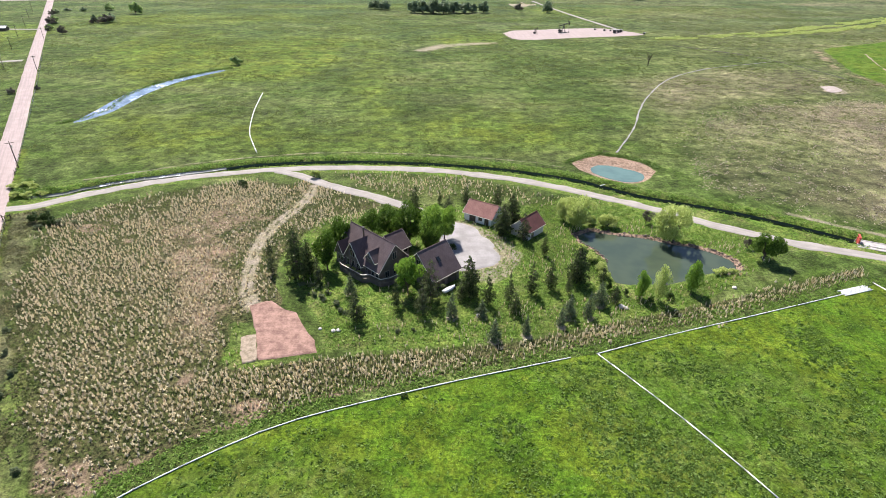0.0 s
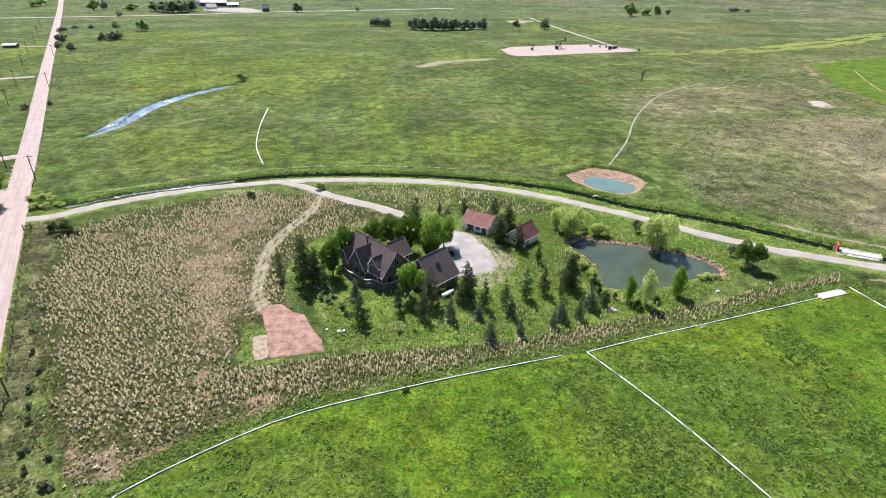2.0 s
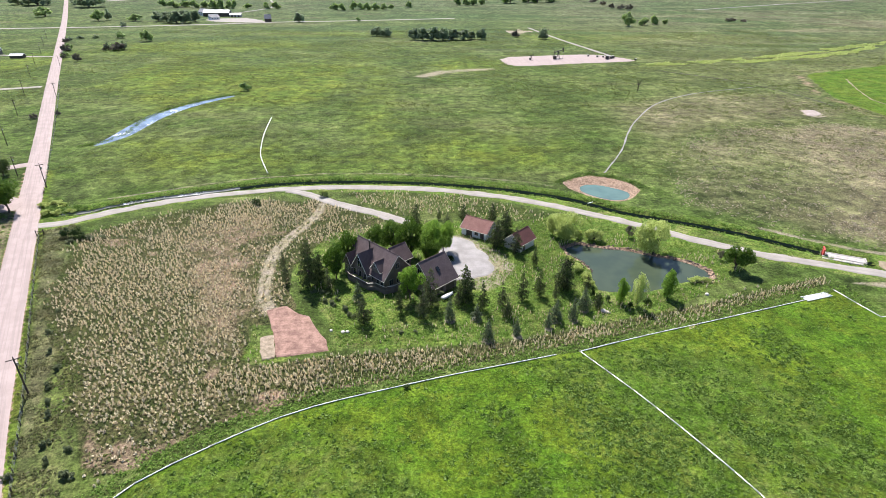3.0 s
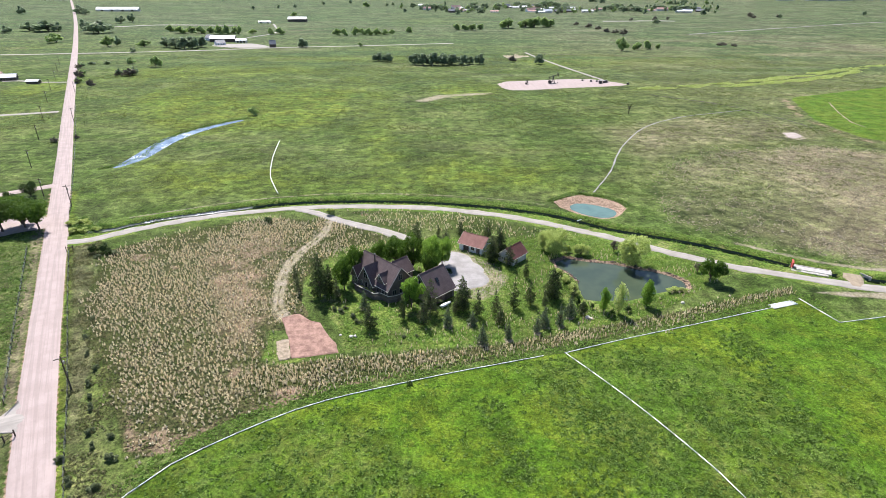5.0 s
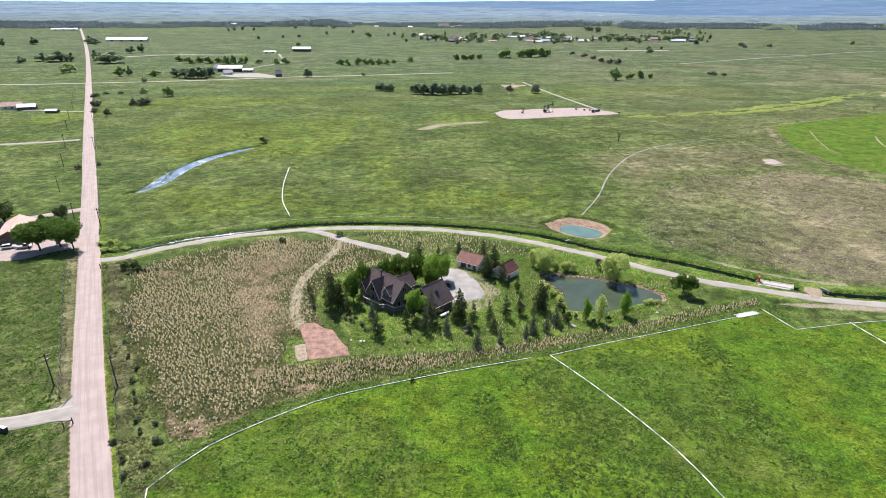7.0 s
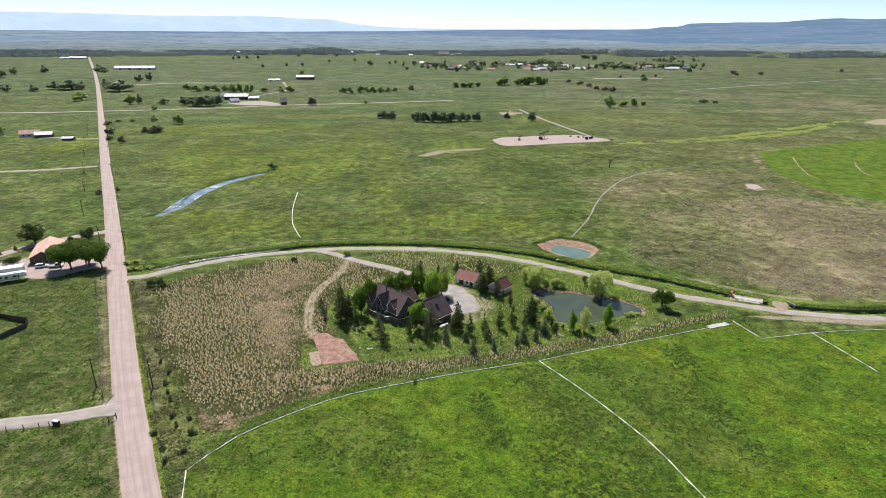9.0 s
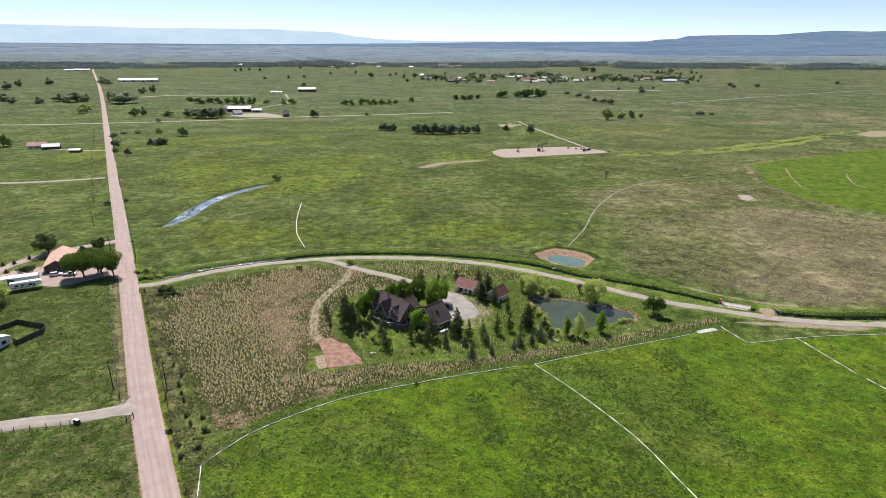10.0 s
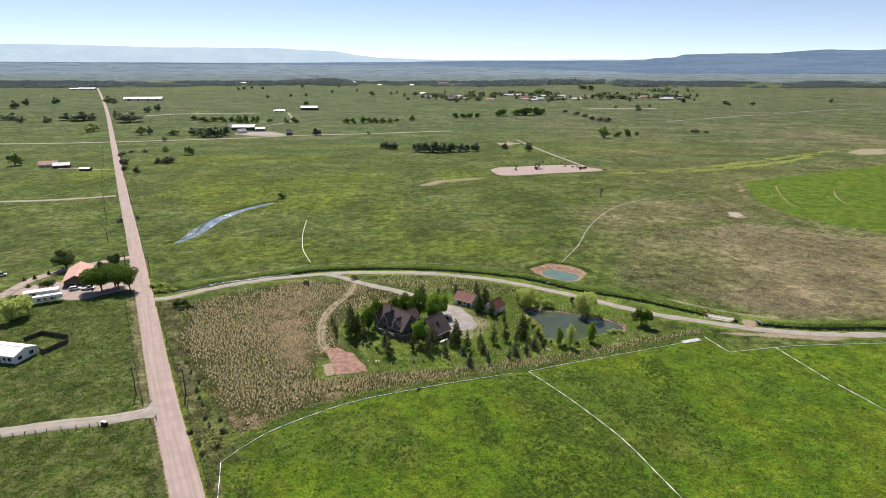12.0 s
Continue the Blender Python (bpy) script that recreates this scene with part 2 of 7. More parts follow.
def blend(nt, fac, a, b):
    n = nt.nodes.new("ShaderNodeMix")
    n.data_type = "RGBA"
    for i, v in ((0, fac), (6, a), (7, b)):
        if isinstance(v, (int, float)):
            n.inputs[i].default_value = v
        elif isinstance(v, tuple):
            n.inputs[i].default_value = (*v, 1)
        else:
            nt.links.new(v, n.inputs[i])
    return n.outputs[2]


def bumps(nt, b, height, strength, distance):
    n = node(nt, "ShaderNodeBump", Strength=strength, Distance=distance)
    nt.links.new(height, n.inputs["Height"])
    nt.links.new(n.outputs[0], b.inputs["Normal"])


def plain(name, one, two, scale, rough=0.8, metal=0.0, fine=None, bump=0.3, depth=0.02, random_shift=0.0, local=True):
    """Two colours mixed by coarse and fine noise, with relief."""
    m, nt, b = shader(name, rough, metal)
    w = place_of(nt, local)
    g = grain(nt, w, scale, 4)
    f = grain(nt, w, fine or scale * 9, 2)
    v = ramp(nt, sums(nt, "ADD", sums(nt, "MULTIPLY", g, 0.7), sums(nt, "MULTIPLY", f, 0.3)), 0.32, 0.68)
    if random_shift:
        info = nt.nodes.new("ShaderNodeObjectInfo")
        v = sums(nt, "ADD", v, sums(nt, "MULTIPLY", sums(nt, "SUBTRACT", info.outputs["Random"], 0.5), random_shift))
    nt.links.new(blend(nt, v, one, two), b.inputs["Base Color"])
    bumps(nt, b, f, bump, depth)
    return m


def foliage(name, dark, light, yellow=None, through=0.35):
    """Leaves or needles: the colour varies leaf by leaf and clump by clump, and some light passes through."""
    m, nt, b = shader(name, 0.6)
    geo = nt.nodes.new("ShaderNodeNewGeometry")
    info = nt.nodes.new("ShaderNodeObjectInfo")
    r = geo.outputs["Random Per Island"]
    g = grain(nt, geo.outputs["Position"], 0.6, 2)
    c = blend(nt, ramp(nt, sums(nt, "ADD", sums(nt, "MULTIPLY", r, 0.6), sums(nt, "MULTIPLY", g, 0.6)), 0.25, 0.95), dark, light)
    c = blend(nt, sums(nt, "MULTIPLY", info.outputs["Random"], 0.35), c, yellow or tuple(0.7 * v for v in light))
    nt.links.new(c, b.inputs["Base Color"])
    b.inputs["Specular IOR Level"].default_value = 0.25
    t = nt.nodes.new("ShaderNodeBsdfTranslucent")
    nt.links.new(c, t.inputs[0])
    mix = nt.nodes.new("ShaderNodeMixShader")
    mix.inputs[0].default_value = through
    nt.links.new(b.outputs[0], mix.inputs[1])
    nt.links.new(t.outputs[0], mix.inputs[2])
    nt.links.new(mix.outputs[0], nt.nodes["Material Output"].inputs[0])
    return m


def mottle(nt, c, value, lo, hi, strength=1.0):
    """Lighter and darker growth: multiplies a colour by a grey between lo and hi."""
    g = nt.nodes.new("ShaderNodeMapRange")
    g.inputs["From Min"].default_value, g.inputs["From Max"].default_value = 0.41, 0.59
    g.inputs["To Min"].default_value, g.inputs["To Max"].default_value = lo, hi
    nt.links.new(value, g.inputs["Value"])
    n = nt.nodes.new("ShaderNodeMix")
    n.data_type, n.blend_type = "RGBA", "MULTIPLY"
    n.inputs[0].default_value = strength
    nt.links.new(c, n.inputs[6])
    nt.links.new(g.outputs[0], n.inputs[7])
    return n.outputs[2]


def make_ground():
    m, nt, b = shader("grassland", 0.95)
    b.inputs["Specular IOR Level"].default_value = 0.1
    w = place_of(nt)
    big, mid, small, fine = grain(nt, w, 0.011, 6, 0.6), grain(nt, w, 0.055, 6, 0.68, 0.6), grain(nt, w, 0.30, 6, 0.72), grain(nt, w, 1.6, 5, 0.75)
    rich, coarse = grain(nt, w, 0.14, 12, 0.80), grain(nt, w, 0.022, 12, 0.78, 0.3)
    # long swaths that follow the lie of the land, east and west
    mp = node(nt, "ShaderNodeMapping")
    mp.inputs["Scale"].default_value = (0.010, 0.045, 1.0)
    mp.inputs["Rotation"].default_value = (0, 0, 0.25)
    nt.links.new(w, mp.inputs[0])
    swath = grain(nt, mp.outputs[0], 1.0, 8, 0.66, 0.5)
    za, zb = nt.nodes.new("ShaderNodeAttribute"), nt.nodes.new("ShaderNodeAttribute")
    za.attribute_name, zb.attribute_name = "zone_a", "zone_b"
    sa, sb = nt.nodes.new("ShaderNodeSeparateColor"), nt.nodes.new("ShaderNodeSeparateColor")
    nt.links.new(za.outputs["Color"], sa.inputs[0])
    nt.links.new(zb.outputs["Color"], sb.inputs[0])
    ragged = sums(nt, "ADD", sums(nt, "MULTIPLY", rich, 0.7), sums(nt, "MULTIPLY", mid, 0.45))

    def zone(v, soft=0.14, bite=0.9):
        return ramp(nt, sums(nt, "ADD", v, sums(nt, "MULTIPLY", sums(nt, "SUBTRACT", ragged, 0.575), bite)), 0.5 - soft, 0.5 + soft)
    # open pasture
    c = blend(nt, ramp(nt, big, 0.36, 0.62), (0.066, 0.112, 0.024), (0.096, 0.130, 0.040))
    c = blend(nt, ramp(nt, mid, 0.46, 0.62), c, (0.054, 0.096, 0.016))
    c = blend(nt, sums(nt, "MULTIPLY", ramp(nt, swath, 0.46, 0.66), 0.24), c, (0.140, 0.132, 0.066))
    c = blend(nt, sums(nt, "MULTIPLY", ramp(nt, coarse, 0.55, 0.66), 0.32), c, (0.150, 0.137, 0.078))
    c = blend(nt, sums(nt, "MULTIPLY", ramp(nt, rich, 0.54, 0.68), 0.35), c, (0.17, 0.165, 0.085))
    # brighter swales
    s = blend(nt, ramp(nt, mid, 0.40, 0.60), (0.086, 0.150, 0.013), (0.136, 0.172, 0.022))
    c = blend(nt, sums(nt, "MULTIPLY", zone(zb.outputs["Alpha"], 0.45, 1.2), 0.8), c, s)
    # brown range
    s = blend(nt, ramp(nt, rich, 0.40, 0.62), (0.205, 0.178, 0.124), (0.130, 0.138, 0.068))
    s = blend(nt, sums(nt, "MULTIPLY", ramp(nt, coarse, 0.50, 0.62), 0.6), s, (0.225, 0.188, 0.140))
    c = blend(nt, zone(sa.outputs["Blue"], 0.40, 1.6), c, s)
    # farther off the range turns duller and bluer: distance haze put into its colour
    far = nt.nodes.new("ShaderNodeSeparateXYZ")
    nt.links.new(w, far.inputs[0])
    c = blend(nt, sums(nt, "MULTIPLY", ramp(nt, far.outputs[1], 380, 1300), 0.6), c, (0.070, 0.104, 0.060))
    # long bands of damper and of drier grass over it
    mp = node(nt, "ShaderNodeMapping")
    mp.inputs["Scale"].default_value = (0.0028, 0.013, 1.0)
    mp.inputs["Rotation"].default_value = (0, 0, 0.12)
    nt.links.new(w, mp.inputs[0])
    damp, dried = grain(nt, mp.outputs[0], 1.0, 6, 0.62, 0.4), grain(nt, mp.outputs[0], 1.9, 7, 0.66, 0.6)
    c = blend(nt, sums(nt, "MULTIPLY", sums(nt, "MULTIPLY", ramp(nt, damp, 0.48, 0.60), ramp(nt, far.outputs[1], 300, 800)), 0.7), c, (0.052, 0.096, 0.034))
    c = blend(nt, sums(nt, "MULTIPLY", sums(nt, "MULTIPLY", ramp(nt, dried, 0.54, 0.66), ramp(nt, far.outputs[1], 300, 800)), 0.55), c, (0.150, 0.142, 0.096))
    c = mottle(nt, mottle(nt, c, rich, 0.52, 1.46), coarse, 0.72, 1.26)
    c = mottle(nt, mottle(nt, c, small, 0.72, 1.3), fine, 0.62, 1.4)
    # dark weeds in drifts, and pale dead grass between them
    drift = ramp(nt, grain(nt, w, 0.016, 3, 0.6), 0.45, 0.62)
    weed = sums(nt, "MULTIPLY", ramp(nt, grain(nt, w, 0.55, 7, 0.8), 0.53, 0.60), drift)
    c = blend(nt, sums(nt, "MULTIPLY", weed, 0.55), c, (0.030, 0.056, 0.012))
    dead = sums(nt, "MULTIPLY", ramp(nt, grain(nt, w, 0.75, 6, 0.8), 0.55, 0.63), ramp(nt, grain(nt, w, 0.024, 3, 0.6), 0.42, 0.60))
    c = blend(nt, sums(nt, "MULTIPLY", dead, 0.34), c, (0.27, 0.25, 0.16))
    # rough dry field
    s = blend(nt, ramp(nt, small, 0.40, 0.60), (0.046, 0.062, 0.020), (0.130, 0.122, 0.062))
    s = blend(nt, sums(nt, "MULTIPLY", ramp(nt, mid, 0.44, 0.60), 0.8), s, (0.062, 0.080, 0.024))
    s = mottle(nt, s, fine, 0.2, 1.55)
    c = blend(nt, zone(sa.outputs["Red"]), c, s)
    # watered field
    s = blend(nt, ramp(nt, mid, 0.40, 0.60), (0.076, 0.158, 0.012), (0.118, 0.182, 0.015))
    s = blend(nt, sums(nt, "MULTIPLY", ramp(nt, coarse, 0.46, 0.62), 0.5), s, (0.064, 0.138, 0.012))
    s = blend(nt, sums(nt, "MULTIPLY", ramp(nt, grain(nt, w, 0.42, 4, 0.65), 0.50, 0.62), 0.7), s, (0.036, 0.090, 0.008))
    s = blend(nt, sums(nt, "MULTIPLY", ramp(nt, grain(nt, w, 0.24, 5, 0.7), 0.54, 0.66), 0.5), s, (0.160, 0.195, 0.026))
    s = mottle(nt, mottle(nt, s, rich, 0.62, 1.34), fine, 0.60, 1.40)
    c = blend(nt, zone(sa.outputs["Green"], 0.06, 0.35), c, s)
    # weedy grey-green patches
    s = blend(nt, ramp(nt, small, 0.42, 0.6), (0.050, 0.092, 0.016), (0.115, 0.128, 0.055))
    s = mottle(nt, mottle(nt, s, rich, 0.5, 1.5), fine, 0.6, 1.4)
    c = blend(nt, sums(nt, "MULTIPLY", zone(za.outputs["Alpha"], 0.5, 1.4), 0.8), c, s)
    # grass of the homestead and the banks
    s = blend(nt, ramp(nt, small, 0.38, 0.62), (0.076, 0.146, 0.022), (0.140, 0.190, 0.045))
    s = blend(nt, sums(nt, "MULTIPLY", ramp(nt, rich, 0.52, 0.64), 0.6), s, (0.235, 0.220, 0.115))
    s = mottle(nt, mottle(nt, s, mid, 0.7, 1.3), fine, 0.5, 1.45)
    c = blend(nt, zone(sb.outputs["Red"], 0.2), c, s)
    # bare soil
    s = mottle(nt, blend(nt, ramp(nt, small, 0.35, 0.65), (0.29, 0.205, 0.158), (0.41, 0.305, 0.245)), fine, 0.55, 1.25)
    c = blend(nt, zone(sb.outputs["Green"], 0.12), c, s)
    # pale, salty or gravelled ground
    s = mottle(nt, blend(nt, ramp(nt, small, 0.35, 0.65), (0.36, 0.32, 0.28), (0.28, 0.26, 0.17)), fine, 0.7, 1.2)
    c = blend(nt, zone(sb.outputs["Blue"], 0.12), c, s)
    whole = nt.nodes.new("ShaderNodeMix")
    whole.data_type, whole.blend_type = "RGBA", "MULTIPLY"
    whole.inputs[0].default_value, whole.inputs[7].default_value = 1.0, (0.895, 0.875, 0.80, 1)
    nt.links.new(c, whole.inputs[6])
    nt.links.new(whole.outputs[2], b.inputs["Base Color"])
    bumps(nt, b, sums(nt, "ADD", sums(nt, "MULTIPLY", fine, 0.5), sums(nt, "ADD", rich, small)), 1.0, 0.55)
    return m


def make_gravel(name, one, two, ruts):
    """A gravelled surface with wheel tracks along it; UV x is metres across, y metres along."""
    m, nt, b = shader(name, 0.95)
    w = place_of(nt)
    g, f = grain(nt, w, 0.25, 4), grain(nt, w, 5.0, 3)
    c = blend(nt, ramp(nt, g, 0.35, 0.65), one, two)
    uv = nt.nodes.new("ShaderNodeUVMap")
    uv.uv_map = "UVMap"
    st = node(nt, "ShaderNodeMapping")
    st.inputs["Scale"].default_value = (1.0, 0.02, 1.0)
    nt.links.new(uv.outputs[0], st.inputs[0])
    streak = grain(nt, st.outputs[0], 1.3, 3, 0.6)
    c = blend(nt, sums(nt, "MULTIPLY", ramp(nt, streak, 0.46, 0.58), ruts), c, tuple(0.62 * v for v in two))
    c = blend(nt, sums(nt, "MULTIPLY", ramp(nt, f, 0.5, 0.7), 0.25), c, tuple(0.6 * v for v in one))
    nt.links.new(c, b.inputs["Base Color"])
    bumps(nt, b, f, 0.5, 0.03)
    return m


def make_water(name, shallow, deep, ripple, foam_glare=0.0):
    m, nt, b = shader(name, 0.06)
    w = place_of(nt)
    g = grain(nt, w, 0.09, 3)
    c = blend(nt, ramp(nt, g, 0.4, 0.62), shallow, deep)
    # white flecks: broken water, and glare of the sky painted in the same colour
    if foam_glare:
        f = ramp(nt, sums(nt, "ADD", sums(nt, "MULTIPLY", grain(nt, w, 0.9, 4, 0.7), 0.6), sums(nt, "MULTIPLY", grain(nt, w, 0.06, 2), 0.4)), foam_glare - 0.06, foam_glare + 0.03)
        c = blend(nt, f, c, (0.72, 0.75, 0.78))
        nt.links.new(sums(nt, "ADD", sums(nt, "MULTIPLY", f, 0.6), 0.06), b.inputs["Roughness"])
    nt.links.new(c, b.inputs["Base Color"])
    b.inputs["IOR"].default_value = 1.33
    bumps(nt, b, grain(nt, w, 2.2, 3), ripple, 0.05)
    return m


def make_roof(name, one, two, rows):
    """Shingle courses across the slope, some shingles darker; uses the object's own axes."""
    m, nt, b = shader(name, 0.9)
    w = place_of(nt, True)
    g, f = grain(nt, w, 0.5, 4), grain(nt, w, 7.0, 2)
    wave = node(nt, "ShaderNodeTexWave", Scale=rows, Distortion=0.4, Detail=2.0)
    wave.bands_direction = "Z"
    nt.links.new(w, wave.inputs["Vector"])
    c = blend(nt, ramp(nt, g, 0.3, 0.7), one, two)
    c = blend(nt, sums(nt, "MULTIPLY", ramp(nt, f, 0.45, 0.65), 0.45), c, tuple(0.6 * v for v in one))
    c = blend(nt, sums(nt, "MULTIPLY", ramp(nt, wave.outputs["Fac"], 0.75, 0.95), 0.35), c, tuple(0.5 * v for v in one))
    nt.links.new(c, b.inputs["Base Color"])
    bumps(nt, b, wave.outputs["Fac"], 0.4, 0.03)
    return m


def make_siding(name, one, two):
    """Lapped boards."""
    m, nt, b = shader(name, 0.75)
    w = place_of(nt, True)
    wave = node(nt, "ShaderNodeTexWave", Scale=1.6, Distortion=0.0)
    wave.bands_direction, wave.wave_profile = "Z", "SAW"
    nt.links.new(w, wave.inputs["Vector"])
    c = blend(nt, ramp(nt, grain(nt, w, 0.8, 4), 0.35, 0.65), one, two)
    c = blend(nt, sums(nt, "MULTIPLY", ramp(nt, wave.outputs["Fac"], 0.9, 1.0), 0.5), c, tuple(0.5 * v for v in one))
    nt.links.new(c, b.inputs["Base Color"])
    bumps(nt, b, wave.outputs["Fac"], 0.5, 0.03)
    return m


def make_pane():
    m, nt, b = shader("window_glass", 0.04)
    b.inputs["Base Color"].default_value = (0.02, 0.025, 0.03, 1)
    b.inputs["IOR"].default_value = 1.5
    return m


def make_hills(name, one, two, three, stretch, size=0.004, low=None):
    """Distant hills that glow: daylight scattered by the air is put into their colours."""
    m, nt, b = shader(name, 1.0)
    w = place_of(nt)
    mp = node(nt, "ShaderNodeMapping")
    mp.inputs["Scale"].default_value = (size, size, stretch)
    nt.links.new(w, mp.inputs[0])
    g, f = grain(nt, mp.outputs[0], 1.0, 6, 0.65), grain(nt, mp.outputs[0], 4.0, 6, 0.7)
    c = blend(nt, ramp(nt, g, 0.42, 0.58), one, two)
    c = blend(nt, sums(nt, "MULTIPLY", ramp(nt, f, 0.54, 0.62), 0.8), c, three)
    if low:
        # nearer land at the foot of it, farther land above, bluer with painted haze
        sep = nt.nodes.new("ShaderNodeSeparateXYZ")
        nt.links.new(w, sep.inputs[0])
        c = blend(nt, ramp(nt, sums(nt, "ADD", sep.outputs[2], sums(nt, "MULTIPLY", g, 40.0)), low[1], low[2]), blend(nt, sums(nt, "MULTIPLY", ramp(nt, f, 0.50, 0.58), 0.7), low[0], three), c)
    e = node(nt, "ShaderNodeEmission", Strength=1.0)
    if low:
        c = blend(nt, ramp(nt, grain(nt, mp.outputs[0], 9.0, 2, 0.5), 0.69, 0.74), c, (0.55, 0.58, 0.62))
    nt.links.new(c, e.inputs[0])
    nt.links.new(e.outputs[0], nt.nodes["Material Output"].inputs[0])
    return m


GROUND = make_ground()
ROAD = make_gravel("pink_road_gravel", (0.315, 0.255, 0.238), (0.365, 0.298, 0.28), 0.45)
LANE_M = make_gravel("grey_lane_gravel", (0.262, 0.242, 0.22), (0.325, 0.302, 0.275), 0.35)
YARD_M = make_gravel("pale_yard_gravel", (0.225, 0.215, 0.208), (0.31, 0.297, 0.29), 0.0)
TRACK_M = make_gravel("trodden_earth", (0.22, 0.18, 0.12), (0.31, 0.25, 0.18), 0.4)
PAD_M = plain("red_earth", (0.150, 0.084, 0.064), (0.34, 0.212, 0.168), 0.55, 0.95, fine=2.6, bump=1.0, depth=0.10)
STRIP_M = plain("pale_rubble", (0.36, 0.29, 0.22), (0.17, 0.14, 0.09), 1.1, 0.95, fine=3, bump=1.0, depth=0.10)
WET_M = make_gravel("dark_damp_soil", (0.045, 0.045, 0.028), (0.075, 0.072, 0.045), 0.2)
POND_W = make_water("murky_pond_water", (0.058, 0.078, 0.050), (0.044, 0.064, 0.044), 0.04)
POOL_W = make_water("milky_green_water", (0.105, 0.175, 0.150), (0.080, 0.135, 0.120), 0.06)
# sky reflection is put into the creek's blue and the riffle's white
CREEK_W = make_water("creek_water", (0.20, 0.26, 0.32), (0.12, 0.16, 0.20), 0.6, 0.62)
RIFFLE_W = make_water("riffled_water", (0.24, 0.245, 0.23), (0.12, 0.13, 0.11), 0.8, 0.61)
ROOF_BROWN = make_roof("brown_shingles", (0.092, 0.064, 0.066), (0.132, 0.098, 0.098), 2.2)
ROOF_RED = make_roof("red_brown_shingles", (0.22, 0.10, 0.085), (0.29, 0.15, 0.125), 2.4)
ROOF_MAROON = make_roof("maroon_shingles", (0.10, 0.035, 0.032), (0.15, 0.055, 0.05), 2.4)
ROOF_SALMON = make_roof("salmon_shingles", (0.55, 0.33, 0.28), (0.62, 0.42, 0.36), 2.0)
ROOF_WHITE = plain("white_metal_roofing", (0.72, 0.72, 0.72), (0.80, 0.80, 0.80), 0.3, 0.45, bump=0.1)
ROOF_GREY = plain("grey_metal_roofing", (0.20, 0.20, 0.21), (0.28, 0.28, 0.29), 0.3, 0.5, bump=0.1)
WALL_TAUPE = make_siding("taupe_siding", (0.105, 0.085, 0.074), (0.15, 0.125, 0.108))
WALL_CREAM = make_siding("cream_siding", (0.52, 0.50, 0.46), (0.60, 0.58, 0.53))
WALL_WHITE = make_siding("white_siding", (0.68, 0.70, 0.72), (0.76, 0.77, 0.78))
WALL_DARK = make_siding("dark_brown_boards", (0.06, 0.045, 0.035), (0.09, 0.07, 0.055))
TRIM = plain("cream_trim_paint", (0.62, 0.58, 0.50), (0.70, 0.66, 0.58), 2.0, 0.6, bump=0.1)
GLASS = make_pane()
# window trim in a darker base colour, standing in for shade on the fronts
SASH = plain("shade_dark_sash_paint", (0.24, 0.22, 0.20), (0.32, 0.29, 0.26), 2.0, 0.6, bump=0.1)
WOOD = plain("weathered_wood", (0.10, 0.082, 0.065), (0.17, 0.145, 0.12), 1.5, 0.9, fine=14, random_shift=0.6)
DARKWOOD = plain("creosoted_wood", (0.045, 0.034, 0.026), (0.08, 0.06, 0.047), 1.2, 0.9, fine=14, random_shift=0.5)
BARK = plain("bark", (0.055, 0.042, 0.032), (0.11, 0.088, 0.07), 3.0, 0.95, fine=16, bump=0.8, depth=0.04)
STONE = plain("dark_pond_stone", (0.06, 0.045, 0.038), (0.15, 0.115, 0.10), 1.5, 0.9, fine=9, random_shift=0.5)
PALE_STONE = plain("pale_stone", (0.48, 0.45, 0.41), (0.60, 0.57, 0.53), 1.5, 0.9, fine=9)
CONCRETE = plain("pale_concrete", (0.30, 0.285, 0.265), (0.44, 0.42, 0.395), 0.8, 0.9, fine=8)
SALT = plain("pinkish_salt_crust", (0.27, 0.225, 0.20), (0.38, 0.33, 0.305), 0.5, 0.95, fine=3)
PIPE = plain("white_pipe_plastic", (0.74, 0.75, 0.74), (0.80, 0.80, 0.78), 0.6, 0.45, bump=0.05, random_shift=0.3)
METAL = plain("dark_painted_steel", (0.030, 0.030, 0.032), (0.055, 0.052, 0.05), 1.0, 0.5, 0.3, random_shift=0.4)
WIRE = plain("galvanised_wire", (0.26, 0.26, 0.26), (0.36, 0.36, 0.36), 3.0, 0.4, 0.8)
RED = plain("red_paint", (0.42, 0.05, 0.04), (0.50, 0.08, 0.06), 1.5, 0.5, bump=0.1)
WHITE = plain("white_paint", (0.74, 0.74, 0.74), (0.80, 0.80, 0.80), 1.0, 0.35, bump=0.05)
RUBBER = plain("tyre_rubber", (0.018, 0.018, 0.018), (0.03, 0.03, 0.03), 4.0, 0.9)
NEEDLES = foliage("pine_needles", (0.014, 0.030, 0.009), (0.145, 0.190, 0.062), through=0.40)
NEEDLES_GREY = foliage("grey_green_needles", (0.026, 0.042, 0.016), (0.185, 0.220, 0.095), through=0.42)
NEEDLES_BLUE = foliage("blue_spruce_needles", (0.040, 0.068, 0.034), (0.250, 0.315, 0.160), through=0.42)
LEAVES = foliage("green_leaves", (0.034, 0.080, 0.009), (0.130, 0.235, 0.028), through=0.50)
LEAVES_BRIGHT = foliage("bright_green_leaves", (0.11, 0.220, 0.022), (0.30, 0.47, 0.075), through=0.55)
LEAVES_WILLOW = foliage("willow_leaves", (0.28, 0.37, 0.08), (0.62, 0.69, 0.26), through=0.55)
LEAVES_DARK = foliage("dark_leaves", (0.022, 0.048, 0.012), (0.072, 0.122, 0.026), through=0.4)
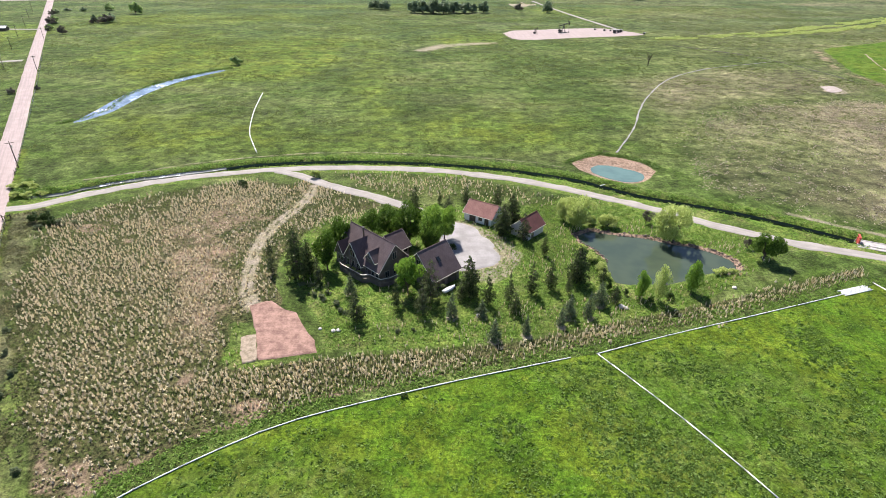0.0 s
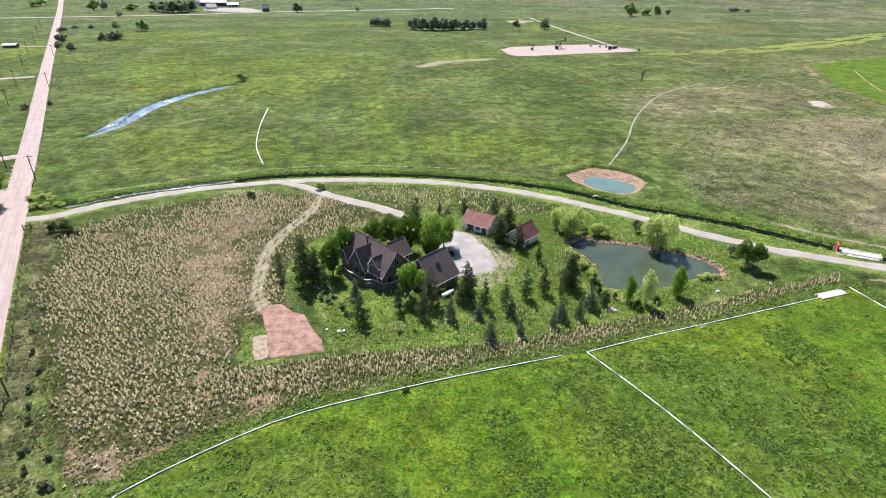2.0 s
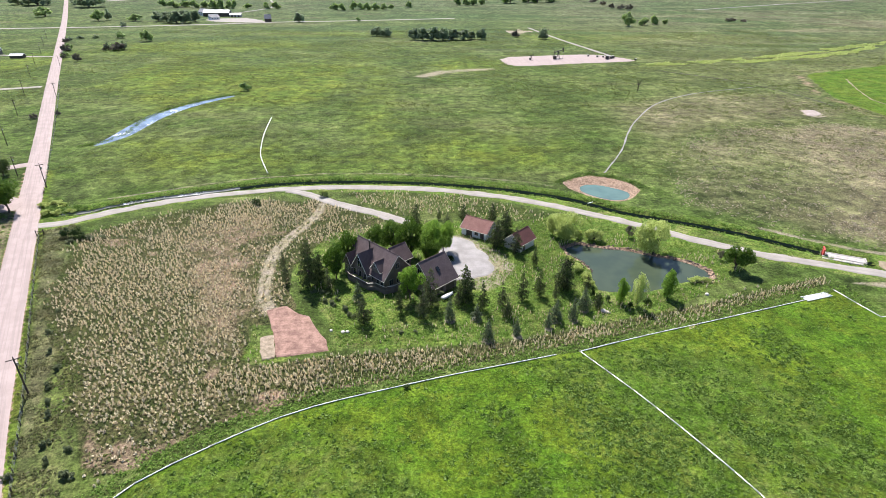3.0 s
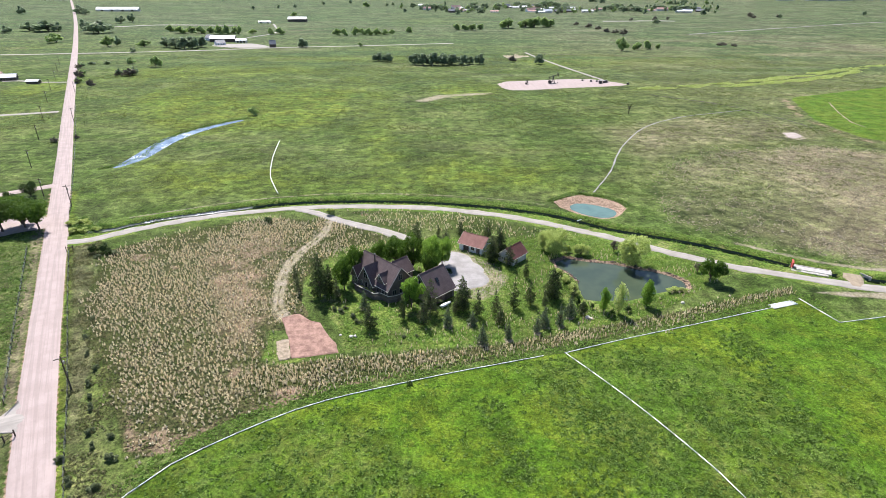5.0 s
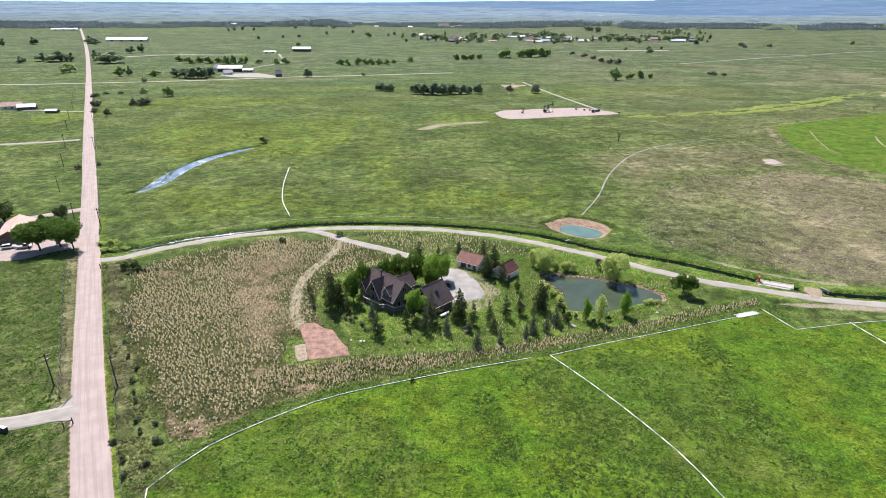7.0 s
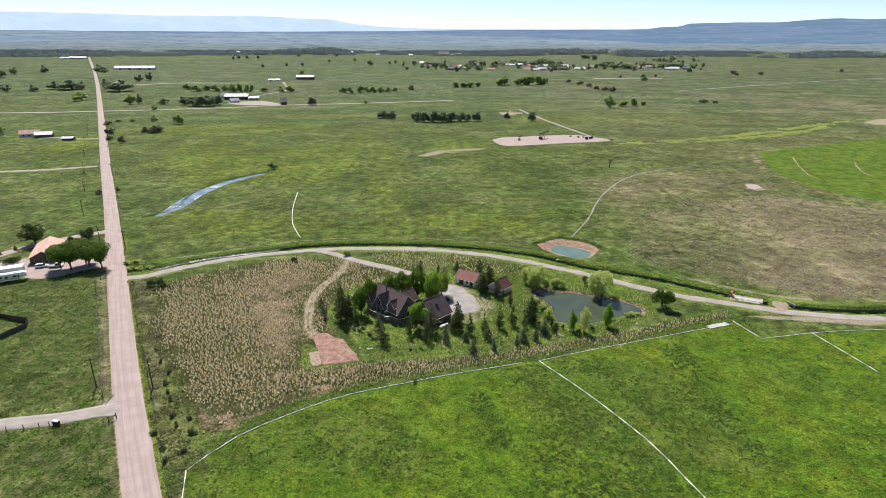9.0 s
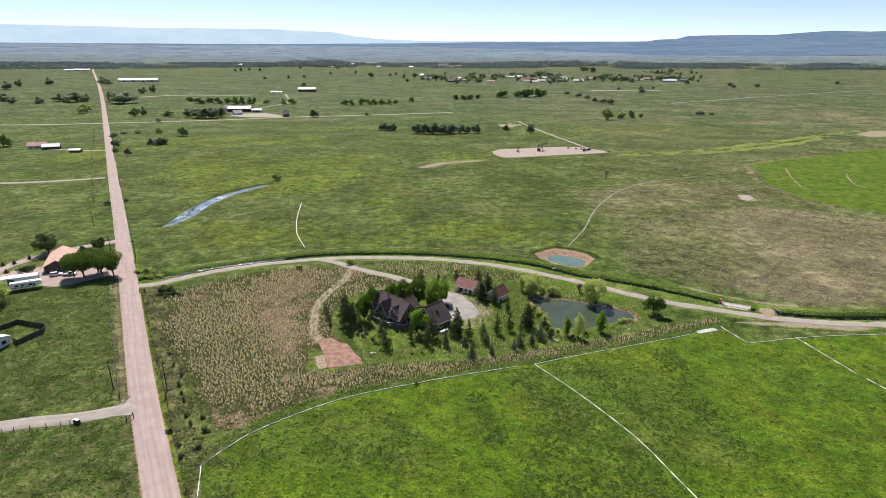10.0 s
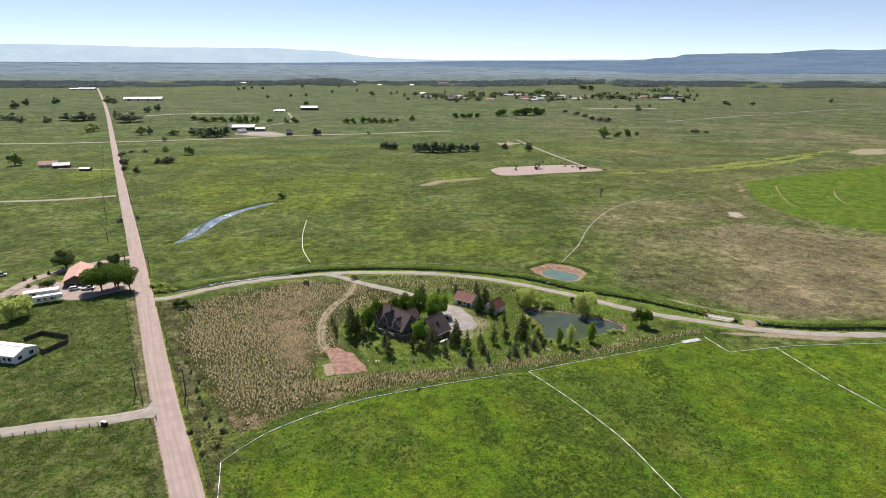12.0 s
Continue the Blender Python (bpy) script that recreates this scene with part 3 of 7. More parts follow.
LEAVES_SAGE = foliage("sage_leaves", (0.080, 0.108, 0.048), (0.215, 0.255, 0.125), through=0.4)
LEAVES_GREY = foliage("thin_grey_leaves", (0.09, 0.083, 0.06), (0.19, 0.172, 0.135), through=0.4)
# blue-grey leaf colours carry the haze that lies over the far woods
LEAVES_FAR_HAZE = foliage("hazed_far_wood_leaves", (0.098, 0.138, 0.150), (0.170, 0.220, 0.225), through=0.4)
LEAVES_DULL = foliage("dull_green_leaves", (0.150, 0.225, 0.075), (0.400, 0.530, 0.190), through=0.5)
STRAW = foliage("dead_stalks", (0.58, 0.48, 0.32), (0.95, 0.86, 0.63), (0.76, 0.67, 0.48), 0.4)
ROUGH = foliage("rough_field_grass", (0.062, 0.100, 0.022), (0.205, 0.255, 0.070), through=0.45)
# dark leaves of distant trees, paled in the base colour to stand for haze
LEAVES_HAZY = foliage("far_hazed_leaves", (0.130, 0.185, 0.110), (0.300, 0.380, 0.215), through=0.5)
FIELD_WEEDS = foliage("field_weeds", (0.080, 0.155, 0.024), (0.175, 0.275, 0.052), through=0.35)
TALL_GRASS = foliage("tall_grass", (0.130, 0.245, 0.036), (0.270, 0.405, 0.085), through=0.45)
VERGE_GRASS = foliage("verge_grass_blades", (0.075, 0.090, 0.030), (0.22, 0.215, 0.10), through=0.5)
RANGE_STRAW = foliage("dry_range_stalks", (0.300, 0.262, 0.170), (0.640, 0.560, 0.430), through=0.4)
RANGE_GRASS = foliage("range_grass", (0.085, 0.125, 0.028), (0.19, 0.22, 0.080), through=0.75)


# ---- building blocks ----
def link(name, data, material, parent=None, label="", smooth=False):
    if material:
        data.materials.append(material)
    if smooth:
        data.polygons.foreach_set("use_smooth", [True] * len(data.polygons))
    ob = new(name, data)
    if parent:
        ob.parent = parent
    return tagged(ob, label)


def part(name, bm, material, parent=None, label="", smooth=False):
    """One bmesh as one mesh object, under a thing or a part."""
    data = bpy.data.meshes.new(name)
    bm.to_mesh(data)
    bm.free()
    return link(name, data, material, parent, label, smooth)


def sheet(name, verts, faces, material, parent=None, label="", smooth=False):
    data = bpy.data.meshes.new(name)
    data.from_pydata([tuple(v) for v in verts], [], [tuple(f) for f in faces])
    return link(name, data, material, parent, label, smooth)


def soup(name, verts, corners, material, parent=None, label=""):
    """Many loose faces with the same number of corners, from arrays."""
    data = bpy.data.meshes.new(name)
    n = len(verts) // corners
    data.vertices.add(len(verts))
    data.vertices.foreach_set("co", np.asarray(verts, np.float32).ravel())
    data.loops.add(n * corners)
    data.loops.foreach_set("vertex_index", np.arange(n * corners, dtype=np.int32))
    data.polygons.add(n)
    data.polygons.foreach_set("loop_start", np.arange(n, dtype=np.int32) * corners)
    data.update(calc_edges=True)
    return link(name, data, material, parent, label)


def thing(name, m, label, category, group="", kind=""):
    ob = new(name)
    ob.matrix_basis = m
    return tagged(ob, label, category, group, kind)


def block(bm, x0, y0, z0, x1, y1, z1, bevel=0.0):
    made = bmesh.ops.create_cube(bm, size=1.0)["verts"]
    for v in made:
        v.co = Vector(((x0 + x1) / 2 + v.co.x * (x1 - x0), (y0 + y1) / 2 + v.co.y * (y1 - y0), (z0 + z1) / 2 + v.co.z * (z1 - z0)))
    if bevel:
        bmesh.ops.bevel(bm, geom=list({e for v in made for e in v.link_edges}), offset=bevel, segments=1, affect="EDGES")
    return bm


def boxed(x0, y0, z0, x1, y1, z1, bevel=0.0):
    return block(bmesh.new(), x0, y0, z0, x1, y1, z1, bevel)


def rod(bm, a, b, r0, r1=None, sides=6):
    """A tapered round bar from a to b."""
    a, b = Vector(a), Vector(b)
    made = bmesh.ops.create_cone(bm, cap_ends=True, segments=sides, radius1=r0, radius2=r0 if r1 is None else r1, depth=(b - a).length)["verts"]
    bmesh.ops.transform(bm, matrix=Matrix.Translation((a + b) / 2) @ (b - a).to_track_quat("Z", "Y").to_matrix().to_4x4(), verts=made)
    return bm


def ribbon(name, pts, width, material, label, lift=0.05, kind="structure", category="road", gap=2.0, ragged=0.25, far_lift=0.25):
    """A road or path: crowned across, with ragged edges that dip under the ground."""
    line = np.array(smooth_line(pts, gap))
    d = np.gradient(line, axis=0)
    d /= np.linalg.norm(d, axis=1)[:, None]
    along = np.concatenate([[0], np.cumsum(np.linalg.norm(np.diff(line, axis=0), axis=1))])
    k = np.array((-1.12, -1.0, -0.5, 0.0, 0.5, 1.0, 1.12))
    edge = ragged * 2 * (np.stack([vnoise(line[:, 0], line[:, 1], 3.5, 4), vnoise(line[:, 0], line[:, 1], 3.5, 3)], 1) - 0.5)
    w = k[None, :] * width / 2 + np.where(k < -0.9, -edge[:, :1], np.where(k > 0.9, edge[:, 1:], 0))
    px, py = line[:, :1] + d[:, 1:] * w, line[:, 1:] - d[:, :1] * w
    r = np.hypot(px, py)
    z = np.where(r < 600, 0, ground_z(px, py)) + far_lift * np.clip((r - 300) / 600, 0, 1) + np.where(np.abs(k) <= 1, lift * (1.3 - 0.3 * k * k), -0.12)[None, :]
    n = len(line)
    faces = [(i * 7 + j, i * 7 + j + 1, i * 7 + j + 8, i * 7 + j + 7) for i in range(n - 1) for j in range(6)]
    ob = sheet(name, np.stack([px, py, z], 2).reshape(-1, 3), faces, material, None, label, True)
    uvs = np.stack([w, np.repeat(along[:, None], 7, 1)], 2).reshape(-1, 2)
    index = np.empty(len(ob.data.loops), np.int32)
    ob.data.loops.foreach_get("vertex_index", index)
    ob.data.uv_layers.new(name="UVMap").data.foreach_set("uv", uvs[index].astype(np.float32).ravel())
    return tagged(ob, "", category, "", kind)


def patch(name, poly, z, material, label, category, grid=0.8, drop=-0.12, ragged=0.5, kind="structure", seed=0):
    """A flat area with a ragged outline and a slightly uneven face, sunk at its rim."""
    line = smooth_line(poly + poly[:1], 1.2)[:-1]
    cx, cy = sum(p[0] for p in line) / len(line), sum(p[1] for p in line) / len(line)
    rings = (1.0, 0.965, 0.9, 0.7, 0.45, 0.2)
    verts, faces, n = [], [], len(line)
    for ri, k in enumerate(rings):
        for x, y in line:
            j = ragged * (float(vnoise(np.array([x]), np.array([y]), 2.2, 5 + seed)[0]) - 0.5) if ri < 3 else 0
            d = Vector((x - cx, y - cy))
            q = Vector((cx, cy)) + d * k + d.normalized() * j
            verts.append((q.x, q.y, drop if ri == 0 else z + 0.03 * float(vnoise(np.array([q.x]), np.array([q.y]), 1.7, 8)[0])))
    for ri in range(len(rings) - 1):
        faces += [(ri * n + i, ri * n + (i + 1) % n, (ri + 1) * n + (i + 1) % n, (ri + 1) * n + i) for i in range(n)]
    verts.append((cx, cy, z))
    faces += [((len(rings) - 1) * n + i, (len(rings) - 1) * n + (i + 1) % n, len(verts) - 1) for i in range(n)]
    ob = sheet(name, verts, faces, material, None, label, True)
    layer = ob.data.uv_layers.new(name="UVMap")
    for lp in ob.data.loops:
        v = ob.data.vertices[lp.vertex_index].co
        layer.data[lp.index].uv = (v.x, v.y)
    return tagged(ob, "", category, "", kind)


# ---- ground ----
def grow(start, stop, first, rate):
    out, s, v = [], first, start
    while abs(v - start) < abs(stop - start):
        v += math.copysign(s, stop - start)
        out.append(v)
        s *= rate
    return out


SPRUCES = [(10.1, 82.6, 5.5, 2.6), (8.2, 90.1, 4.4, 2.5), (16.4, 84.4, 5.0, 1.9), (-19.3, 97.6, 5.8, 2.7), (25.8, 90.0, 5.7, 3.0), (29.7, 90.4, 6.3, 2.2), (33.0, 94.4, 6.4, 3.2), (23.6, 87.3, 4.8, 1.8), (2.1, 89.7, 6.7, 2.5)]


def make_land():
    xs = np.array(sorted(grow(-125, -4700, 1.2, 1.045)) + list(np.arange(-125, 130.5, 1.0)) + grow(130, 4700, 1.2, 1.045))
    ys = np.array(sorted(grow(24, -700, 1.6, 1.08)) + list(np.arange(24, 190.5, 1.0)) + grow(190, 4650, 1.2, 1.032))
    X, Y = np.meshgrid(xs, ys)
    x, y = X.ravel(), Y.ravel()
    z = ground_z(x, y)
    near = (np.abs(x) < 260) & (y < 420)
    z = z + np.where(near, 0.10 * (vnoise(x, y, 9, 1) - 0.5) + 0.06 * (vnoise(x, y, 2.6, 2) - 0.5), 0) * step(2.5, 6, np.minimum(off_line(x, y, COUNTY_ROAD), np.minimum(off_line(x, y, LANE) + 1.2, off_line(x, y, DRIVE) + 1.2))) - np.where(near, 0.03, 0)
    data = bpy.data.meshes.new("ground")
    nx, ny = len(xs), len(ys)
    data.vertices.add(nx * ny)
    data.vertices.foreach_set("co", np.stack([x, y, z], 1).astype(np.float32).ravel())
    i = (np.arange(ny - 1)[:, None] * nx + np.arange(nx - 1)[None, :]).ravel()
    quads = np.stack([i, i + 1, i + nx + 1, i + nx], 1).astype(np.int32)
    data.loops.add(quads.size)
    data.loops.foreach_set("vertex_index", quads.ravel())
    data.polygons.add(len(quads))
    data.polygons.foreach_set("loop_start", np.arange(len(quads), dtype=np.int32) * 4)
    data.polygons.foreach_set("use_smooth", np.ones(len(quads), bool))
    data.update(calc_edges=True)

    def area(poly, soft):
        return step(-soft, soft, inside(x, y, poly))
    ditch, road, lane, pond = off_line(x, y, DITCH), off_line(x, y, COUNTY_ROAD), off_line(x, y, LANE), inside(x, y, POND)
    dry = np.maximum(np.maximum(area(DRY, 1.5), area(DRY_NORTH, 1.5)), 0.36 * area(SEMI_DRY, 3))
    lush = np.maximum(np.maximum(area(FIELD, 0.8), area(PIVOT, 4)), np.maximum(0.42 * area(MEADOW_WEST, 6), 0.46 * area(LUSH_WEST, 4)))
    brown = np.maximum(area(BROWN, 12) * np.clip(0.36 + 0.55 * vnoise(x, y, 34, 23) + 0.4 * step(130, 190, x + 0.3 * (200 - y)), 0, 1), 0.62 * area(BROWN_FAR, 25))
    brown = np.maximum(brown, 0.4 * step(20, 260, x) * step(185, 260, y + 0.25 * x))
    # broad brown streaks over the far range, as the land dries out eastwards
    brown = np.maximum(brown, 0.70 * step(0.45, 0.72, vnoise(x * 0.35, y, 55, 6)) * step(150, 420, x + 0.1 * y) * step(300, 700, y))
    brown = np.maximum(brown, 0.95 * area([(445.7, 1129.8), (535.6, 1060.6), (626.0, 925.5), (721.4, 828.1), (668.1, 758.4), (561.6, 818.5), (488.7, 957.6)], 40))
    brown = np.maximum(brown, (0.04 + 0.36 * step(0.45, 0.8, vnoise(x * 0.4, y, 90, 7))) * step(600, 1300, y))
    weedy = np.maximum(np.maximum(0.3 * area(PIVOT, 4), 1.1 * np.maximum(area(MEADOW_WEST, 6), area(LUSH_WEST, 4))), 0.45 * step(0.5, 0.8, vnoise(x + 0.5 * y, y, 26, 9)) * area(FIELD, 3), 0.85 * weed_bands(x, y) * area(FIELD, 3))
    weedy = np.maximum(weedy, step(3.2, 4.5, road) * (1 - step(9, 17, road)) * (y < 135) * (x > -42.5 - 0.6 * y) * 0.35)
    brown = np.maximum(brown, 0.6 * step(4.2, 6.0, road) * (1 - step(8, 16, road)) * (y < 140) * (x > -42.5 - 0.6 * y))
    lawn = np.maximum(area(LAWN, 2.0), np.maximum((1 - step(5.0, 8.0, ditch)), (1 - step(3.2, 5.2, lane)) * 0.8))
    lawn = np.maximum(lawn, np.maximum(area([(-58, 30), (-49, 47), (-60, 52), (-72, 76), (-78, 76), (-70, 56)], 2) * 0.5, (1 - step(1, 5, -pond))))
    track = off_line(x, y, TRACK)
    dry = np.maximum(dry, 1 - step(5, 7, track))
    lawn = lawn * step(4, 7, track)
    soil = np.maximum(np.maximum(area(SOIL_EDGE, 1.5) * 0.50, 0.85 * (1 - step(0.3, 1.3, np.abs(pond + 0.2))) * step(0, 3, y - 112 + 8 * step(58, 66, x))), 1.2 * area(POOL_RIM, 0.8))
    soil = np.maximum(soil, np.maximum(area(PIVOT_EDGE, 6) * 0.5, (1 - step(3.0, 4.2, road)) * 0.9 * (y < 190)))
    soil = np.maximum(soil, 0.5 * step(0.7, 0.9, vnoise(x, y, 7, 11)) * area(DRY, 3))
    soil = np.maximum(soil, 0.47 * step(-14, 10, inside(x, y, DRY_HEART)) * area(DRY, 3))
    pale = np.maximum(np.maximum.reduce([area(p, 1.5) for p in PALE]), 0.58 * area([(-26, 397), (-6, 431), (43, 447), (46, 431), (4, 413), (-10, 391)], 8))
    pale = np.maximum(pale, 0.56 * area([(2, 134), (8, 136), (19, 121), (21, 115), (17, 107), (12, 101), (6, 103), (3, 108)], 2.0))
    pale = np.maximum(pale, 0.72 * area([(98, 108), (112, 104), (140, 100), (150, 103), (125, 108)], 2.5))
    pale = np.maximum(pale, 0.5 * (1 - step(0.5, 1.6, off_line(x, y, [(-112.5, 161.1), (-98.2, 168.2), (-86.3, 175.2), (-74.6, 179.8), (-65.8, 182.9), (-47.0, 187.4), (-26.9, 188.4), (-6.6, 187.1), (13.3, 184.0), (32.5, 179.3), (41.4, 174.6)]))))
    brown = np.maximum(brown, 0.95 * step(3.6, 4.4, road) * (1 - step(5.5, 8.0, road)) * (x < -42 - 0.6 * y) * (y < 150))
    pale = np.maximum(pale, 0.55 * step(5, 7, ditch) * (1 - step(8, 11, ditch)) * (x > 96) * (x < 135) * (y > 112))
    pale = np.maximum.reduce([pale] + [0.72 * (1 - step(0.9, 2.0, np.hypot(x - px, y + 0.4 - py))) for px, py, _, _ in SPRUCES])
    pale = np.maximum(pale, 0.55 * area([(-141, 119), (-138, 121), (-132.5, 120), (-133, 115)], 2))
    pale = np.maximum(pale, np.maximum(0.50 * (1 - step(1.4, 4.0, track)), 0.66 * (1 - step(0.35, 0.8, np.abs(track - 0.8)))))
    bright = np.maximum.reduce([0.62 * area(p, 24) for p in GREEN_WAVES] + [0.7 * step(0.6, 0.8, vnoise(x, y * 0.6, 60, 12)) * (y > 180) * (x < 120) * (1 - 0.9 * step(380, 700, y))])
    bright = np.maximum(bright, (1 - step(4, 7, road)) * 0.9 * (y < 190) * (x > -42 - 0.6 * y))
    bright = np.maximum(bright * (1 - 0.7 * brown), 1.3 * area(WET_LINE, 4) * step(0.35, 0.6, vnoise(x, y * 2.5, 26, 5)))
    brown = np.maximum.reduce([brown] + [1.2 * area(p, 20) for p in PLOUGHED])
    bright = np.maximum.reduce([bright, 1.15 * area(FAR_GREEN, 40), 0.30 * step(0.35, 0.7, vnoise(x * 0.5, y, 110, 22)) * step(560, 800, y) * (1 - 0.6 * step(350, 800, x))] + [0.6 * area(p, 22) for p in FAR_MEADOWS])
    for name, cols in (("zone_a", (dry, lush, brown, weedy)), ("zone_b", (lawn, soil, pale, bright))):
        layer = data.color_attributes.new(name, "FLOAT_COLOR", "POINT")
        layer.data.foreach_set("color", np.stack(cols, 1).astype(np.float32).ravel())
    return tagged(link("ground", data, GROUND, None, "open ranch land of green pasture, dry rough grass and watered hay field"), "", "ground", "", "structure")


make_land()
ribbon("road", COUNTY_ROAD, 6.4, ROAD, "straight pink gravel county road with wheel tracks", 0.085, gap=4.0, ragged=0.12)
ribbon("lane", LANE, 3.9, LANE_M, "curving grey gravel farm lane beside a ditch", 0.045, ragged=0.6)
ribbon("driveway", DRIVE, 3.6, LANE_M, "pale gravel drive from the lane to the farmhouse", 0.075, ragged=0.6)
ribbon("road_cross", [(-760, 705), (-632.8, 714), (-558.8, 724), (-495.9, 741.0), (-413.9, 765.0), (-323.2, 798.9), (-246.1, 840), (-128.4, 875.3), (17.3, 929.3)], 7.5, LANE_M,
       "pale gravel cross road far off", 0.08, gap=20, ragged=0.6)
ribbon("side_road", [(-420, 326), (-338.9, 332), (-298.5, 339.0), (-261, 354)], 5.0, LANE_M, "pale gravel side road joining the county road", 0.08, gap=8)
ribbon("farm_entrance", [(-190, 28), (-135, 42), (-116.5, 46.6), (-103.6, 49.9), (-90.0, 52.9), (-77.5, 58)], 4.6, LANE_M, "grey gravel entrance road joining the county road", 0.08)
ribbon("ditch_crossing", CROSSING[:3], 3.2, TRACK_M, "trodden earth crossing over the piped ditch", 0.05, gap=1.0, ragged=1.4)
ribbon("pump_road", [(154.7, 503.2), (145.6, 558.0), (134.7, 623.6), (122.5, 710.4), (115.1, 778.1)], 3.0, LANE_M, "pale straight track to the oil well pad", 0.15, gap=15)
ribbon("farm_drive", [(-158, 198), (-164.0, 196.0), (-179.2, 183.2), (-187.7, 170.6), (-191.3, 160.5), (-190, 145), (-188, 130)], 5.0, ROAD, "pale gravel loop drive behind a farmhouse", 0.08)
ribbon("ranch_drive", [(-335, 489), (-364.0, 488.4), (-386.3, 495.8), (-400, 492)], 4, LANE_M, "gravel drive to a ranch house", 0.08, gap=6)
ribbon("trail", [(63.0, 190), (78.0, 219.5), (90.1, 249.5), (103.4, 277.3), (127.4, 315.4), (159.7, 343.6), (193.8, 359.7), (211.9, 368.2)], 0.62, YARD_M,
       "narrow pale trail curving over the pasture", 0.12, category="path", ragged=0.25)
def edged(poly, gap=1.5):
    """More points along straight sides, so that the corners stay."""
    return [(ax + (bx - ax) * k / n, ay + (by - ay) * k / n) for (ax, ay), (bx, by) in zip(poly, poly[1:] + poly[:1]) for n in [max(1, int(math.dist((ax, ay), (bx, by)) / gap))] for k in range(n)]


patch("junction", [(-91.1, 53.8), (-86.9, 55.1), (-84.3, 57.7), (-83.9, 61.1), (-84.1, 62.8), (-81.0, 61.7), (-76.0, 54.5), (-82.8, 52.6), (-86.4, 51.6), (-90.7, 50.5)], 0.075, LANE_M, "flared gravel mouth of the entrance road", "road", ragged=0.5)
patch("yard", YARD, 0.10, YARD_M, "pale gravel yard beside the garage", "yard", ragged=1.8)
patch("earth_pad", edged(PAD), 0.12, PAD_M, "levelled pad of bare red earth", "ground", ragged=1.0)
patch("rubble_strip", edged(STRIP), 0.16, STRIP_M, "pale rubble strip beside the red earth pad", "ground", ragged=0.9)
patch("farm_yard", FARM_YARD, 0.07, ROAD, "pinkish gravel farmyard with parked vehicles", "yard")
patch("well_pad", PUMP_PAD, 0.12, ROAD, "pinkish gravel oil well pad", "ground", ragged=2.0)


def water(name, poly, z, material, label, swell=0.6):
    line = smooth_line(poly + poly[:1], 1.5)[:-1]
    cx, cy = sum(p[0] for p in line) / len(line), sum(p[1] for p in line) / len(line)
    verts = [(x + (x - cx) / max(1, math.hypot(x - cx, y - cy)) * swell, y + (y - cy) / max(1, math.hypot(x - cx, y - cy)) * swell, z) for x, y in line]
    bm = bmesh.new()
    f = bm.faces.new([bm.verts.new(v) for v in verts])
    bmesh.ops.triangulate(bm, faces=[f])
    if sum(g.normal.z for g in bm.faces) < 0:
        bmesh.ops.reverse_faces(bm, faces=bm.faces)
    return tagged(part(name, bm, material, None, label), "", "water", "", "structure")


water("pond_water", POND, -0.42, POND_W, "murky green pond water with tree reflections")
water("pool_water", POOL, -1.05, POOL_W, "milky turquoise water in a small round pond", 0.2)
water("creek_water", CREEK, -0.34, CREEK_W, "rippled creek water between grassy banks, painted with the sky's blue", 0.1)
ribbon("ditch_water", DITCH[8:], 1.5, POND_W, "shallow water in the irrigation ditch", -0.86, category="water", ragged=0.1)
ribbon("ditch_riffle", DITCH[1:9], 1.9, RIFFLE_W, "riffled water running in the ditch, whitened by painted sky glare", -0.40, category="water", ragged=0.5)
ribbon("ditch_water", [(170, 432), (191.4, 409.6), (209.1, 388.2), (219.9, 359.2), (225.9, 333.8), (228, 311.3)], 1.6, WET_M, "dark damp ditch line across the brown range", 0.03, category="water", ragged=1.2)
ribbon("field_road", [(-673.6, 1184.7), (-636.7, 1235.1), (-587.3, 1257.9), (-452.4, 1275.1)], 10.0, LANE_M, "pale strip of bare ground in the far pasture", 0.3, gap=20, ragged=4.0)
ribbon("field_road", [(468, 1093), (590, 1158), (710, 1216), (984, 1334), (1180, 1372)], 4.0, LANE_M, "pale straight track over the far range", 0.3, gap=20, ragged=2.5)
ribbon("field_road", [(396.8, 1452), (450, 1448), (538.4, 1455), (575, 1440)], 14.0, LANE_M, "pale bare strip in the far pasture", 0.3, gap=20, ragged=7.0)
ribbon("field_road", [(-360, 929), (-337, 1024), (-323, 1119), (-382, 1315)], 4.0, LANE_M, "pale winding track behind the far ranch", 0.3, gap=15, ragged=1.5)
ribbon("pivot_track", [(293.7, 398.4), (278.2, 366.1), (268.4, 341.8), (263.0, 325.7), (262.4, 314.3)], 0.6, TRACK_M, "curved wheel track in the round field", 0.1, category="path", ragged=0.8)
ribbon("pivot_track", [(331.1, 378.3), (317.1, 354.9), (308.3, 335.8), (305.7, 325.9)], 0.6, TRACK_M, "curved wheel track in the round field", 0.1, category="path", ragged=0.8)
patch("ranch_yard", [(-354.0, 871.4), (-362, 925), (-330, 922), (-300, 905), (-265.4, 863.9), (-262, 842), (-300, 838), (-335, 850)], 0.3, LANE_M, "pale gravel yard of the far ranch", "yard", ragged=6.0)
patch("salt_patch", [(202.4, 297.8), (209.4, 299.3), (208.1, 289.2), (201.6, 285.8), (199.0, 288.9)], 0.16, SALT, "white bare patch in the brown range", "ground", ragged=1.5)


